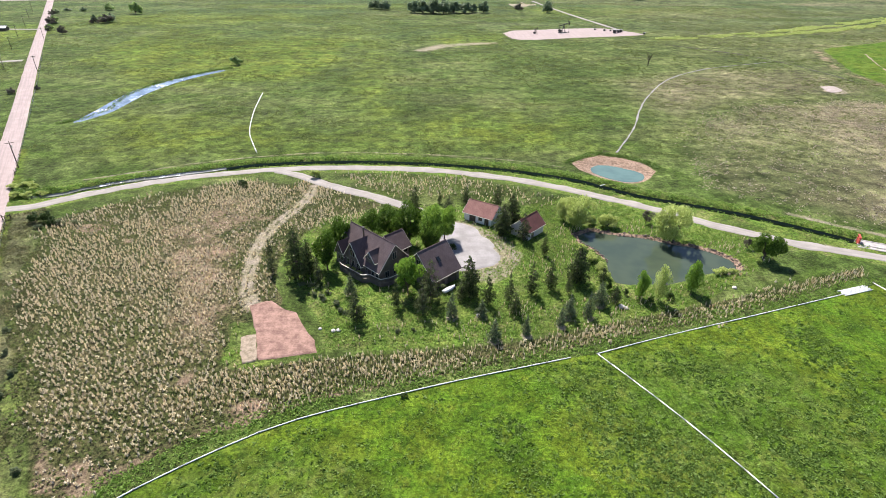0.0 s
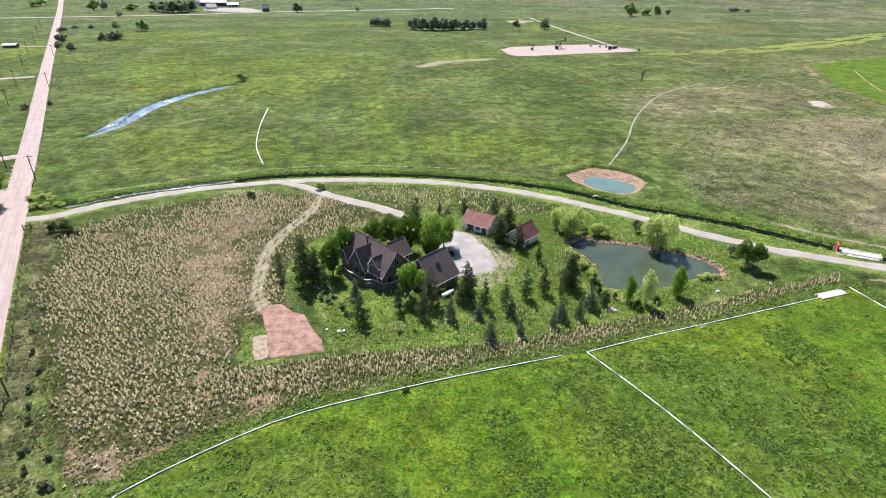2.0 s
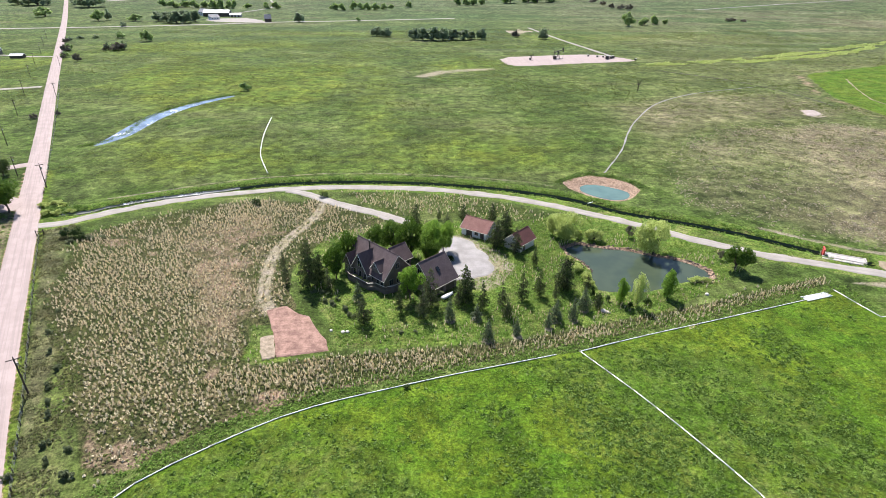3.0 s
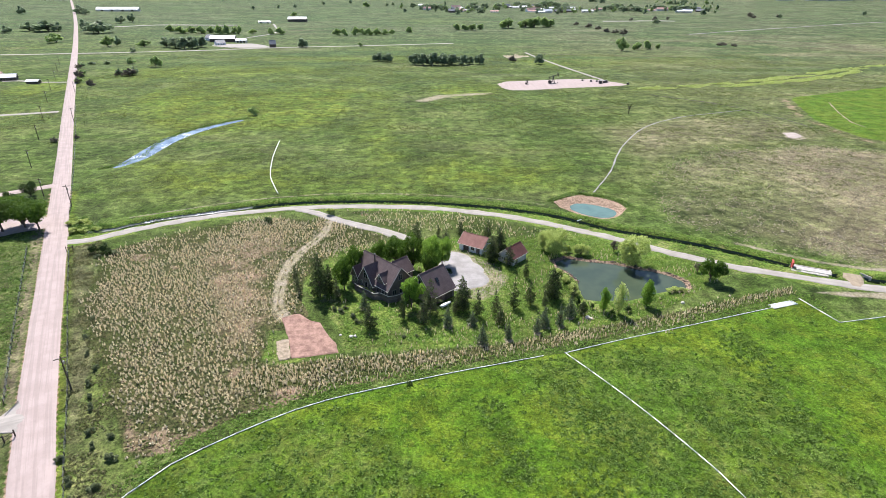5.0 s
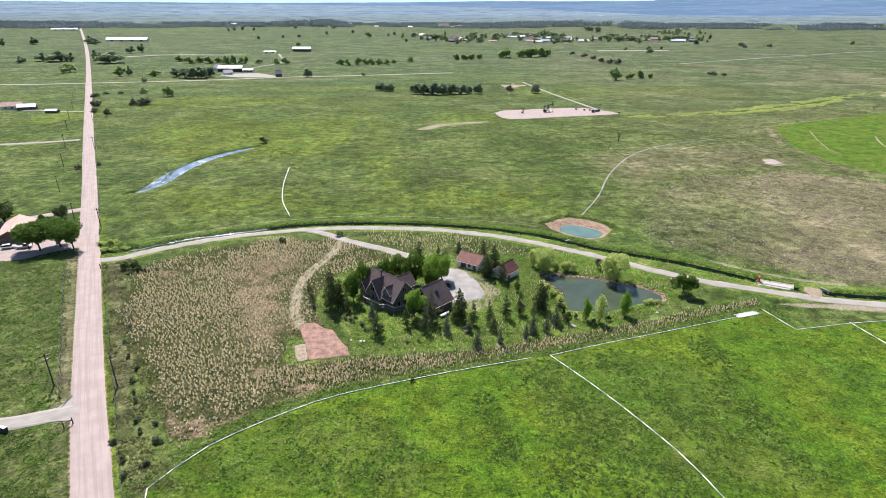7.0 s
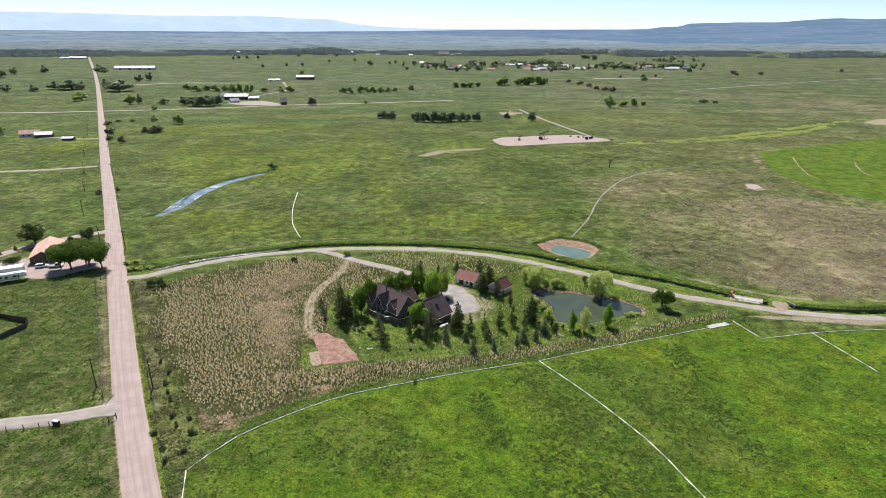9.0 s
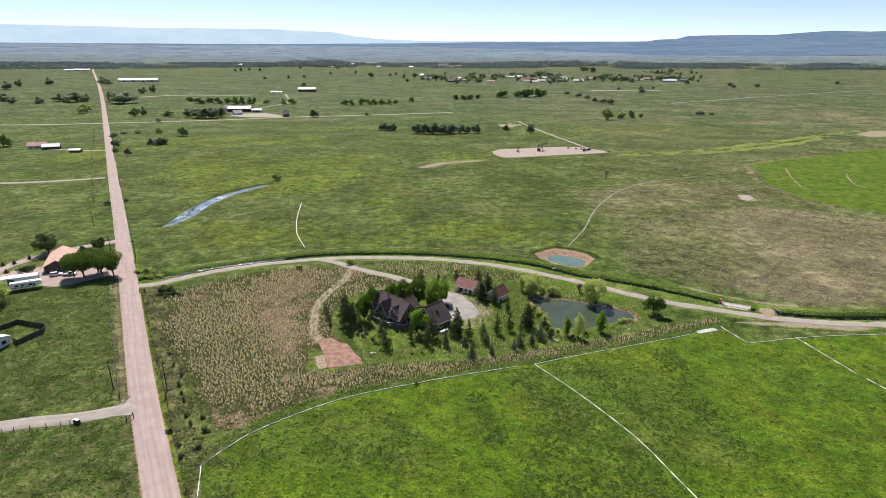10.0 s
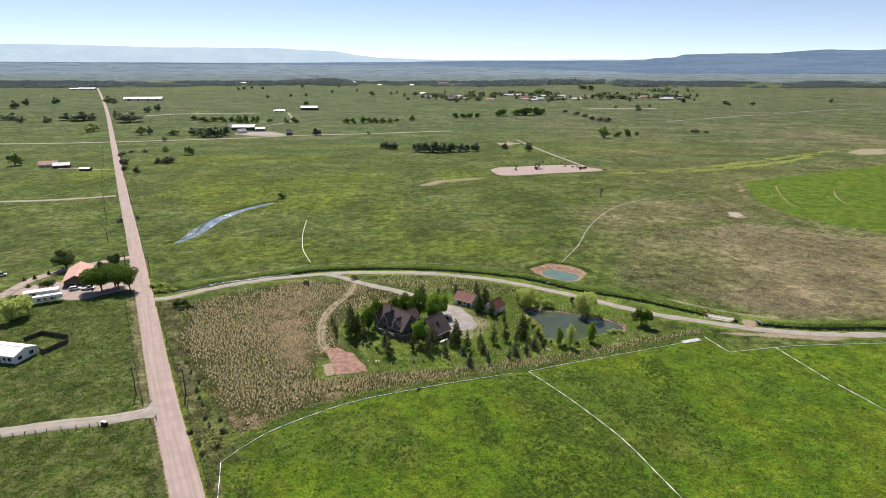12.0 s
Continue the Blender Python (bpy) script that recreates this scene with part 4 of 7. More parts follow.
# ---- far distance ----
def skyline(name, radius, stops, foot, rough, material, label, seed):
    """A range of hills a long way off: stops are (degrees east of north, height in metres)."""
    az = np.linspace(stops[0][0], stops[-1][0], 420)
    h = np.interp(az, [s[0] for s in stops], [s[1] for s in stops])
    h = h + rough * (vnoise(az, az * 0, 1.6, seed) - 0.5) + 0.4 * rough * (vnoise(az, az * 0, 0.45, seed + 1) - 0.5)
    verts, faces = [], []
    for a, top in zip(az, h):
        s, c = math.sin(radians(a)), math.cos(radians(a))
        for k in range(5):
            t = k / 4
            r = radius + 140 * t
            verts.append((r * s, -60 + r * c, foot + (top - foot) * (t ** 0.8)))
    n = len(az)
    faces = [(i * 5 + k, (i + 1) * 5 + k, (i + 1) * 5 + k + 1, i * 5 + k + 1) for i in range(n - 1) for k in range(4)]
    return tagged(sheet(name, verts, faces, material, None, label, True), "", "hills", "", "structure")


# emissive backdrop colours, with the haze of the distance mixed in
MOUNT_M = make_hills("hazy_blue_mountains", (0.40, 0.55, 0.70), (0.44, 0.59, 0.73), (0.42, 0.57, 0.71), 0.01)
HILL_M = make_hills("hazy_wooded_hills", (0.118, 0.196, 0.310), (0.145, 0.226, 0.340), (0.190, 0.268, 0.362), 0.055, 0.0022)
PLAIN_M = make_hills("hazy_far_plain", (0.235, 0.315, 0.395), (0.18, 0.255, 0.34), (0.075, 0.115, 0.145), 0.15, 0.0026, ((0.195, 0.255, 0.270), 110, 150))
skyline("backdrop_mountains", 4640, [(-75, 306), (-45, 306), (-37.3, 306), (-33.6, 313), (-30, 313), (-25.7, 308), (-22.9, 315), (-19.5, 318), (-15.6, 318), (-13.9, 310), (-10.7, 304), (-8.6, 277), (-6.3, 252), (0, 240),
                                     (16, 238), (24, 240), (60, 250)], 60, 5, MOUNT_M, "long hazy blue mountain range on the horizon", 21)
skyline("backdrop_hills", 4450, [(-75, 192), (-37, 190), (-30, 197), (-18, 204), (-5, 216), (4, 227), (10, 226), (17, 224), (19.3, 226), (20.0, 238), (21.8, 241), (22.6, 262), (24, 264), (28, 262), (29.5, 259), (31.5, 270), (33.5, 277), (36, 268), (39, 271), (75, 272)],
        60, 3, HILL_M, "hazy dark blue wooded hills and flat-topped mesa on the horizon", 25)
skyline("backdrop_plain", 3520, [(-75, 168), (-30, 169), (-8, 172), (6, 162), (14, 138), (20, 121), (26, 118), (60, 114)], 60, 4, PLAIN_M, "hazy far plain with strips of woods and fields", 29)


# ---- trees ----
def leaf_faces(rng, centres, size, droop=0.0, stretch=1.0, normals=None):
    """Small four-cornered leaves, or sprays of them, turned every way, as a vertex array."""
    n = len(centres)
    a = rng.normal(size=(n, 3))
    if normals is not None:
        a = a * 0.9 + normals
    a /= np.linalg.norm(a, axis=1)[:, None] + 1e-9
    b = np.cross(a, rng.normal(size=(n, 3)))
    b[:, 2] -= droop
    b /= np.linalg.norm(b, axis=1)[:, None] + 1e-9
    c = np.cross(a, b)
    s = size * rng.uniform(0.6, 1.4, n)[:, None]
    b, c = b * s * stretch, c * s
    return np.stack([centres - b, centres - 0.25 * b + c * 0.8, centres + b, centres + 0.25 * b - c * 0.8], 1).reshape(-1, 3)


def trunk_mesh(rng, height, radius, limbs, lean=0.03, top=0.15):
    bm = bmesh.new()
    pts = [Vector((0, 0, -0.02))]
    for k in range(1, 5):
        pts.append(Vector((rng.normal() * lean, rng.normal() * lean, height * k / 4)))
    for k in range(4):
        rod(bm, pts[k], pts[k + 1], radius * (1 - (1 - top) * k / 4), radius * (1 - (1 - top) * (k + 1) / 4), 7)
    for start, end, r in limbs:
        rod(bm, start, end, r, r * 0.35, 5)
    return bm


def conifer(seed, mat, tiers, spread, dense, size, low=0.1, label="", shape=0.85, gaps=0.12):
    """A pine or spruce of unit height and unit crown width."""
    rng = np.random.default_rng(seed)
    tree = thing("conifer_tree", Matrix.Identity(4), label, "tree")
    limbs, centres = [], []
    for t in range(tiers):
        z = low + (0.97 - low) * (t / (tiers - 1)) ** 0.95
        u = (z - low) / (1.0 - low)
        r = 0.5 * spread * min(1.0, 1.12 * (1 - u) ** shape) * (0.62 + 0.38 * min(1.0, u / 0.18)) * rng.uniform(0.78, 1.15) + 0.012
        count = max(4, int(8 * (1 - z) + 4))
        turn = rng.uniform(0, 6.3)
        for k in range(count):
            if rng.random() < gaps:
                continue
            a = turn + k * 6.283 / count + rng.normal() * 0.15
            reach = r * rng.uniform(0.72, 1.15)
            d = np.array([math.cos(a), math.sin(a)])
            if reach > 0.12:
                limbs.append(((0, 0, z), (d[0] * reach * 0.8, d[1] * reach * 0.8, z + 0.015), 0.007))
            m = max(3, int(dense * reach / 0.3))
            f = rng.uniform(0.12, 1.0, m) ** 0.75
            p = np.stack([d[0] * reach * f, d[1] * reach * f, z - 0.045 * f + rng.normal(size=m) * 0.008], 1)
            p[:, :2] += rng.normal(size=(m, 2)) * 0.028 * (0.4 + f[:, None])
            centres.append(p)
    centres = np.concatenate(centres)
    part("trunk", trunk_mesh(rng, 0.96, 0.022, limbs, 0.006, 0.1), BARK, tree)
    up = np.tile((0.0, 0.0, 1.1), (len(centres), 1))
    soup("crown", leaf_faces(rng, centres, size, 0.15, 1.6, up), 4, mat, tree)
    return tree


def broadleaf(seed, mat, leaves, size, blobs=16, low=0.22, flat=1.0, label="", droop=0.0, name="broadleaf_tree", bush=False, column=False, narrow=1.0):
    """A leafy tree of unit height and unit crown width: limbs, and leaves in uneven clumps."""
    rng = np.random.default_rng(seed)
    tree = thing(name, Matrix.Identity(4), label, "bush" if bush else "tree")
    mid, half = (1 + low) / 2, (1 - low) / 2
    cs, rs = [], []
    for k in range(blobs):
        d = rng.normal(size=3)
        d /= np.linalg.norm(d)
        q = rng.uniform(0.35, 0.82)
        c = np.array([d[0] * 0.5 * q * narrow, d[1] * 0.5 * q * narrow, mid + d[2] * half * q * flat])
        if column:
            t = (k + 0.5) / blobs
            c = np.array([rng.normal() * 0.13, rng.normal() * 0.13, low + (0.93 - low) * t])
            c[:2] *= 1.25 - 0.9 * t
        taper = 1.0 - 0.35 * max(0, (c[2] - mid) / half)
        c[:2] *= taper
        cs.append(c)
        rs.append(rng.uniform(0.26, 0.34) * math.sin(math.pi * (0.18 + 0.74 * (k + 0.5) / blobs)) if column else rng.uniform(0.13, 0.23) * (1 - 0.25 * abs(d[2])))
    limbs = [((0, 0, low * 0.7 + 0.25 * half * rng.random()), tuple(c * (0.92, 0.92, 0.97)), 0.012) for c in cs]
    weights = np.array(rs) ** 2
    which = rng.choice(blobs, leaves, p=weights / weights.sum())
    d = rng.normal(size=(leaves, 3))
    d /= np.linalg.norm(d, axis=1)[:, None]
    rad = rng.uniform(0.55, 1.08, leaves) ** 0.7
    scale = np.array([1, 1, 0.4 if column else 0.75 + 0.2 * half])
    p = np.array(cs)[which] + d * (np.array(rs)[which] * rad)[:, None] * scale
    if droop:
        p[:, 2] -= droop * rng.random(leaves) * np.linalg.norm(p[:, :2], axis=1) / 0.5
    if leaves < 600 and not bush:
        # seen from afar these stand thick to the ground
        p[:, :2] *= 1.32 - 0.5 * p[:, 2:]
        p[:, 2] = np.clip(p[:, 2], 0, None) ** 1.25
    p[:, 2] = np.clip(p[:, 2], 0.03, 1.05)
    part("trunk", trunk_mesh(rng, low + 0.5 * half, 0.03 if not bush else 0.015, limbs, 0.012, 0.4), BARK, tree)
    soup("crown", leaf_faces(rng, p, size, 1.2 * (droop > 0), 1.8 if droop else 1.3, d * 0.8), 4, mat, tree)
    return tree


def plant(tree, spots, label="", group="", sink=0.05, base=None):
    """Copies of a tree at (x, y, height, crown width); the first spot takes the tree itself."""
    for k, (x, y, h, w) in enumerate(spots):
        m = Matrix.Translation((x, y, (flat_z(x, y) if base is None else base) - sink - 0.004 * h)) @ Matrix.Rotation((x * 7.1 + y * 3.7) % 6.28, 4, "Z") @ Matrix.Diagonal((w, w, h, 1))
        if k == 0:
            tree.matrix_basis = m
            ob = tree
            tagged(ob, label, "", group)
        else:
            keep = tree.matrix_basis.copy()
            tree.scale = (1, 1, 1)
            ob = copy_thing(tree, m)
            tree.matrix_basis = keep


# conifers round the homestead: (x, y, height, crown width)
def fuller(spots, k):
    return [(x, y, h, w * k) for x, y, h, w in spots]


plant(conifer(1, NEEDLES, 17, 1.0, 30, 0.020, 0.12, shape=0.70, gaps=0.24), fuller([(-32.0, 103.7, 13.4, 5.8), (30.1, 103.1, 9.6, 5.4), (5.9, 97.0, 10.4, 4.9), (18.6, 130.8, 9.8, 5.4), (15.8, 125.9, 8.8, 5.2), (-30.0, 106.0, 9.0, 4.0)], 1.15),
      "tall dark green pine tree beside the homestead", "pines of the homestead")
plant(conifer(2, NEEDLES_GREY, 16, 1.0, 24, 0.020, 0.14, shape=0.76, gaps=0.36), fuller([(-2.2, 95.6, 11.0, 4.4), (-3.9, 90.8, 8.6, 3.3), (14.3, 95.4, 7.5, 2.2), (20.6, 122.0, 8.8, 3.2), (2.0, 140.4, 4.8, 3.0), (-38.2, 105.5, 6.1, 2.1),
      (-41.0, 113.4, 5.3, 1.7), (-27.2, 102.4, 6.9, 2.1), (4.2, 96.0, 5.0, 2.2), (27.3, 98.5, 5.6, 1.6)], 1.25), "thin grey-green pine tree with gaps between branches", "pines of the homestead")
plant(conifer(3, NEEDLES, 14, 1.0, 26, 0.021, 0.13, shape=0.84, gaps=0.30), fuller([(-16.8, 88.3, 7.4, 4.0), (-9.2, 92.7, 7.7, 2.4), (9.7, 94.1, 7.8, 2.8), (19.3, 98.2, 8.4, 3.1), (23.8, 100.3, 7.4, 3.0), (15.0, 91.0, 5.6, 2.8),
      (36.4, 95.2, 4.1, 2.5), (-7.5, 140.3, 8.0, 3.5), (7.0, 144.4, 5.9, 3.3), (15.8, 143.3, 6.9, 3.3), (24.8, 115.1, 6.5, 2.0), (-0.7, 145.0, 4.4, 1.6), (35.9, 103.2, 4.2, 2.1)], 1.25),
      "dark green conical pine tree on rough grass", "pines of the homestead")
plant(conifer(4, NEEDLES_BLUE, 12, 1.0, 26, 0.023, 0.12, shape=0.96, gaps=0.24), fuller(SPRUCES, 1.25), "young bluish spruce tree with a mulched foot", "spruces of the homestead")
# broadleaf trees
plant(broadleaf(11, LEAVES_BRIGHT, 5200, 0.018, 18, 0.2), [(-7.2, 98.1, 9.8, 6.6)], "bright green broadleaf tree between house and garage", "trees of the homestead")
plant(broadleaf(12, LEAVES, 5600, 0.018, 20, 0.12), [(-26.2, 107.7, 9.8, 7.0), (-23.9, 113.7, 10.4, 6.4), (-13.3, 123.9, 8.8, 7.5), (-8.0, 120.5, 11.3, 8.6), (-18.0, 126.0, 6.6, 6.0), (-3.2, 115.5, 7.0, 5.0)],
      "dense dark green broadleaf tree shading the farmhouse", "trees of the homestead")
plant(broadleaf(13, LEAVES_BRIGHT, 5600, 0.018, 20, 0.14), [(-3.0, 119.5, 12.0, 8.6), (0.6, 122.7, 10.3, 7.4)], "green broadleaf tree beside the gravel yard", "trees of the homestead")
plant(broadleaf(14, LEAVES_WILLOW, 6200, 0.015, 18, 0.1, droop=0.10), [(58.6, 122.6, 10.8, 11.2), (36.4, 131.6, 8.8, 10.0), (33.8, 134.5, 7.4, 6.0)], "pale yellow-green weeping willow beside the pond", "willows by the pond")
plant(broadleaf(15, LEAVES_BRIGHT, 4200, 0.02, 20, 0.10, column=True), [(42.3, 97.0, 7.4, 3.7), (54.4, 99.7, 8.5, 4.4)], "upright green poplar tree on the pond bank", "poplars by the pond")
plant(broadleaf(16, LEAVES_WILLOW, 2800, 0.02, 20, 0.10, column=True), [(46.0, 96.2, 9.5, 4.2)], "thin pale green poplar tree on the pond bank", "poplars by the pond")
plant(broadleaf(17, LEAVES, 4600, 0.019, 14, 0.2), [(77.1, 113.6, 7.9, 8.4)], "spreading dark green tree standing alone near the lane", "trees of the homestead")
plant(broadleaf(18, LEAVES_GREY, 1500, 0.024, 10, 0.16), [(55.1, 132.9, 4.0, 4.0), (76.0, 119.2, 3.0, 2.6)], "small half-bare purplish tree", "trees of the homestead")
plant(broadleaf(19, LEAVES_WILLOW, 2600, 0.03, 14, 0.02, name="willow_bush", bush=True, droop=0.05), [(44.2, 131.0, 4.2, 5.8), (40.0, 132.5, 3.0, 3.0), (35.5, 112.5, 2.6, 3.8), (36.6, 108.6, 2.2, 3.6), (34.4, 117.0, 2.2, 3.2),
      (36.8, 105.2, 1.9, 3.0), (64.2, 107.2, 1.6, 4.0), (67.0, 107.6, 1.4, 2.8)], "pale green willow bush on the pond bank", "bushes by the pond")
plant(broadleaf(42, LEAVES_WILLOW, 1800, 0.034, 13, 0.0, name="willow_bush", bush=True, droop=0.04), [(-129.6, 153.6, 1.7, 4.4), (-126.8, 155.2, 1.8, 4.6), (-123.8, 154.0, 1.5, 4.0), (-125.4, 147.8, 1.8, 4.0), (-122.0, 148.2, 2.0, 4.2), (-118.6, 149.4, 1.8, 3.6)],
      "low pale green willow bush where the ditch meets the road", "bushes by the road")
plant(broadleaf(20, LEAVES_DARK, 1500, 0.034, 12, 0.04, name="shrub", bush=True), [(-61.3, 156.3, 2.2, 4.2), (-108.6, 131.0, 3.0, 4.2), (-105.4, 131.6, 3.2, 4.4), (-103.0, 129.6, 1.8, 3.0), (37.5, 98.4, 2.0, 2.2),
      (39.6, 98.2, 1.6, 1.6), (44.2, 95.6, 1.4, 1.8), (48.6, 96.6, 1.8, 2.2), (36.2, 99.6, 2.8, 1.8), (-6.0, 67.4, 0.9, 1.6), (-27, 100.5, 1.5, 3.2), (2.6, 117.0, 2.2, 2.6)],
      "dark green shrub in rough grass", "shrubs of the homestead")
plant(broadleaf(43, LEAVES_WILLOW, 1500, 0.036, 12, 0.04, name="shrub", bush=True), [(-40.6, 164.4, 3.2, 4.4)], "pale half-leafed shrub beside the lane", "shrubs of the homestead")
plant(broadleaf(21, LEAVES_SAGE, 1100, 0.04, 11, 0.02, name="sagebrush", bush=True), [(-30.6, 100.8, 1.4, 2.0), (-28.2, 100.6, 1.5, 2.2), (-27.1, 97.2, 1.3, 2.0), (-25.0, 95.8, 1.3, 2.4), (-24.2, 97.8, 1.0, 1.6), (-21.8, 93.8, 1.5, 2.3),
      (-20.6, 91.4, 1.3, 2.0), (-19.4, 90.6, 1.2, 1.7), (-74.4, 72.4, 1.3, 2.0), (-60.2, 52.3, 1.2, 1.8), (-62.0, 49.6, 1.4, 1.7), (-66.0, 46.6, 1.4, 2.0), (-86.6, 92.4, 1.2, 1.8), (-8.4, 84.8, 0.9, 1.5), (-5.2, 85.0, 0.9, 1.3), (-101.0, 129.8, 1.6, 3.4), (-97.6, 130.6, 1.3, 2.8), (-105.6, 127.6, 1.3, 2.8), (-83.4, 84.2, 1.2, 1.9), (-79.2, 77.4, 1.3, 1.8), (-72.8, 67.0, 1.4, 2.0), (-70.4, 63.2, 1.3, 1.7), (-68.2, 59.8, 1.4, 2.0), (-64.5, 53.3, 1.3, 2.0), (-56.9, 46.9, 1.6, 2.6), (-56.6, 40.5, 1.4, 2.4), (-61.4, 41.7, 1.5, 2.0), (-59.0, 37.8, 1.5, 2.0)],
      "grey-green sagebrush clump in rough grass", "shrubs of the homestead")
# trees of the farm across the road
plant(broadleaf(22, LEAVES, 5200, 0.017, 18, 0.24), [(-143.8, 151.0, 11.6, 14.0), (-149.0, 147.2, 12.6, 13.0), (-137.4, 148.6, 11.6, 11.0), (-154.0, 148.6, 10.8, 10.0), (-147, 154, 11.5, 12)],
      "spreading dark green shade tree with a bare trunk", "shade trees by the road")
plant(broadleaf(23, LEAVES_DARK, 3600, 0.02, 16, 0.1), [(-184.8, 178.0, 11.0, 13.0), (-164.0, 183.2, 7.0, 7.8), (-176.0, 151.5, 4.6, 7.0), (-158.2, 168.5, 6.6, 7.0), (-163, 172, 7, 6)], "dark green tree beside a salmon-roofed house", "trees of the neighbouring farm")
plant(broadleaf(24, LEAVES_WILLOW, 4200, 0.02, 16, 0.05, droop=0.06), [(-165.4, 118.6, 10.6, 15.0)], "pale green willow tree at the edge of a farmyard", "trees of the neighbouring farm")
plant(conifer(25, NEEDLES, 14, 1.0, 9, 0.04, 0.02), [(-190.3, 163.5, 2.4, 2.0), (-188.0, 169.8, 2.4, 2.0), (-193.5, 161.0, 2.2, 2.0), (-185.6, 152.6, 2.0, 2.4)], "small dark juniper beside a drive", "trees of the neighbouring farm")
# far trees, made of fewer and larger sprays
FAR_A = [(-461.5, 514.8, 14.9, 15.6), (-602.8, 888.7, 15.2, 24.8), (-495.0, 837.6, 16.3, 18.3), (-442.5, 840.5, 10.9, 19.0), (-313.3, 603.8, 12.3, 12.5), (-349.6, 528.0, 6.8, 9.5), (-325.2, 485.0, 5.2, 7.5),
         (-307.7, 536.9, 8.1, 10.0), (-126.1, 346.2, 5.8, 6.5), (-396.1, 1564.5, 14.2, 15.7), (-268.3, 2070.3, 20.5, 22.3), (-125.2, 865.4, 6.6, 6.9), (259.1, 813.5, 19.4, 19.2)]
FAR_H = [(-898, 2427, 16.5, 19.2), (-892, 2483, 16.8, 19.6), (-877, 2544, 17.1, 20.0), (-814, 2501, 16.7, 19.5), (-607, 1893, 12.8, 14.9), (-547, 1970, 13.1, 15.3), (-502, 2012, 13.3, 15.5), (-701, 2770, 18.1, 21.2), (-454, 2259, 14.7, 17.2), (-367, 2363, 15.3, 17.8), (-203, 2156, 13.9, 16.2), (-523, 2800, 18.1, 21.1), (-188, 2241, 14.4, 16.8), (1138, 1585, 12.5, 14.5), (874, 1517, 11.3, 13.1)]
FAR_B = [(-1074.5, 1338.7, 19.1, 22.0), (-1110.2, 1433.7, 17.4, 17.4), (-1085.6, 1509.4, 18.3, 21.8), (-879.6, 1067.6, 13.4, 32.8), (-822.7, 1017.9, 11.7, 15.6), (-779.4, 1025.4, 11.8, 16.8), (-769.5, 1075.0, 14.6, 25.8),
         (-753.8, 1077.7, 13.5, 17.1), (-731.1, 1069.1, 17.9, 39.4), (-722.2, 1082.9, 14.7, 19.8), (-980.8, 1584.9, 19.1, 31.9), (-939.7, 1544.6, 12.5, 19.4), (-683.8, 1101.7, 18.4, 19.7), (-633.9, 1059.8, 20.0, 43.1),
         (-711.9, 1287.3, 14.5, 19.1), (-704.8, 1322.8, 17.6, 16.2), (-490.0, 855.2, 13.8, 9.8), (-395.3, 624.9, 2.8, 7.5), (-378.9, 625.0, 4.2, 6.6), (-394.0, 603.1, 4.1, 5.7), (-314.4, 532.5, 6.8, 5.7), (-304.1, 541.2, 7.0, 5.7), (-421.6, 764.9, 5.9, 7.8)]
FAR_C = [(-524.3, 1111.1, 12.8, 13.4), (-490.4, 1078.2, 13.6, 15.6), (-474.9, 1092.0, 12.6, 15.7), (-453.6, 1082.2, 14.7, 12.9), (-441.0, 1095.6, 12.6, 11.7), (-416.8, 1074.0, 16.9, 12.7), (-403.3, 1075.2, 18.0, 10.1), (-393.6, 1088.1, 14.8, 10.2),
         (-380.8, 1077.3, 17.0, 7.5), (-360.5, 1091.1, 9.2, 12.6), (-322.8, 1082.1, 12.5, 10.0), (-305.6, 1083.4, 13.7, 12.4), (-197.1, 1078.2, 12.5, 12.1), (-181.4, 1067.2, 13.5, 9.6), (-163.5, 1079.7, 17.0, 9.7), (-151.1, 1092.2, 12.6, 11.0),
         (-138.0, 1080.8, 13.6, 10.9), (-124.0, 1081.3, 13.6, 10.8), (-110.0, 1093.7, 11.5, 9.7), (-96.8, 1106.3, 9.3, 8.6), (-65.5, 1144.9, 12.0, 10.1)]
FAR_D = [(-410.5, 841.9, 13.7, 14.6), (-389.2, 824.6, 14.3, 16.3), (-372.9, 815.9, 15.9, 16.1), (-364.7, 825.0, 16.1, 18.2), (-357.9, 843.4, 14.6, 14.3), (-208.7, 845.2, 12.8, 11.8), (-76.7, 669.1, 9.8, 10.9), (-64.7, 662.9, 9.7, 10.8), (-30.9, 633.5, 12.2, 10.4),
         (-22.0, 627.9, 12.8, 11.7), (-10.4, 628.0, 13.6, 13.2), (0.4, 628.1, 12.8, 11.7), (11.3, 633.8, 11.5, 13.3), (23.7, 633.9, 10.8, 11.8), (32.0, 639.8, 8.7, 9.0), (43.7, 639.9, 11.6, 9.0), (113.0, 646.3, 11.0, 9.1)]
FAR_E = [(27.9, 1199.8, 15.0, 13.2), (44.6, 1199.8, 13.7, 13.2), (62.6, 1199.8, 15.0, 11.9), (80.1, 1213.7, 13.9, 10.7), (142.9, 1256.5, 24.6, 25.0), (182.3, 1270.7, 21.0, 19.7), (201.1, 1270.1, 26.2, 25.3), (222.4, 1284.8, 23.8, 22.8), (241.3, 1299.8, 18.7, 17.3),
         (288.2, 831.7, 12.6, 11.9), (303.2, 841.1, 15.5, 10.0), (321.0, 841.3, 9.1, 6.0)]
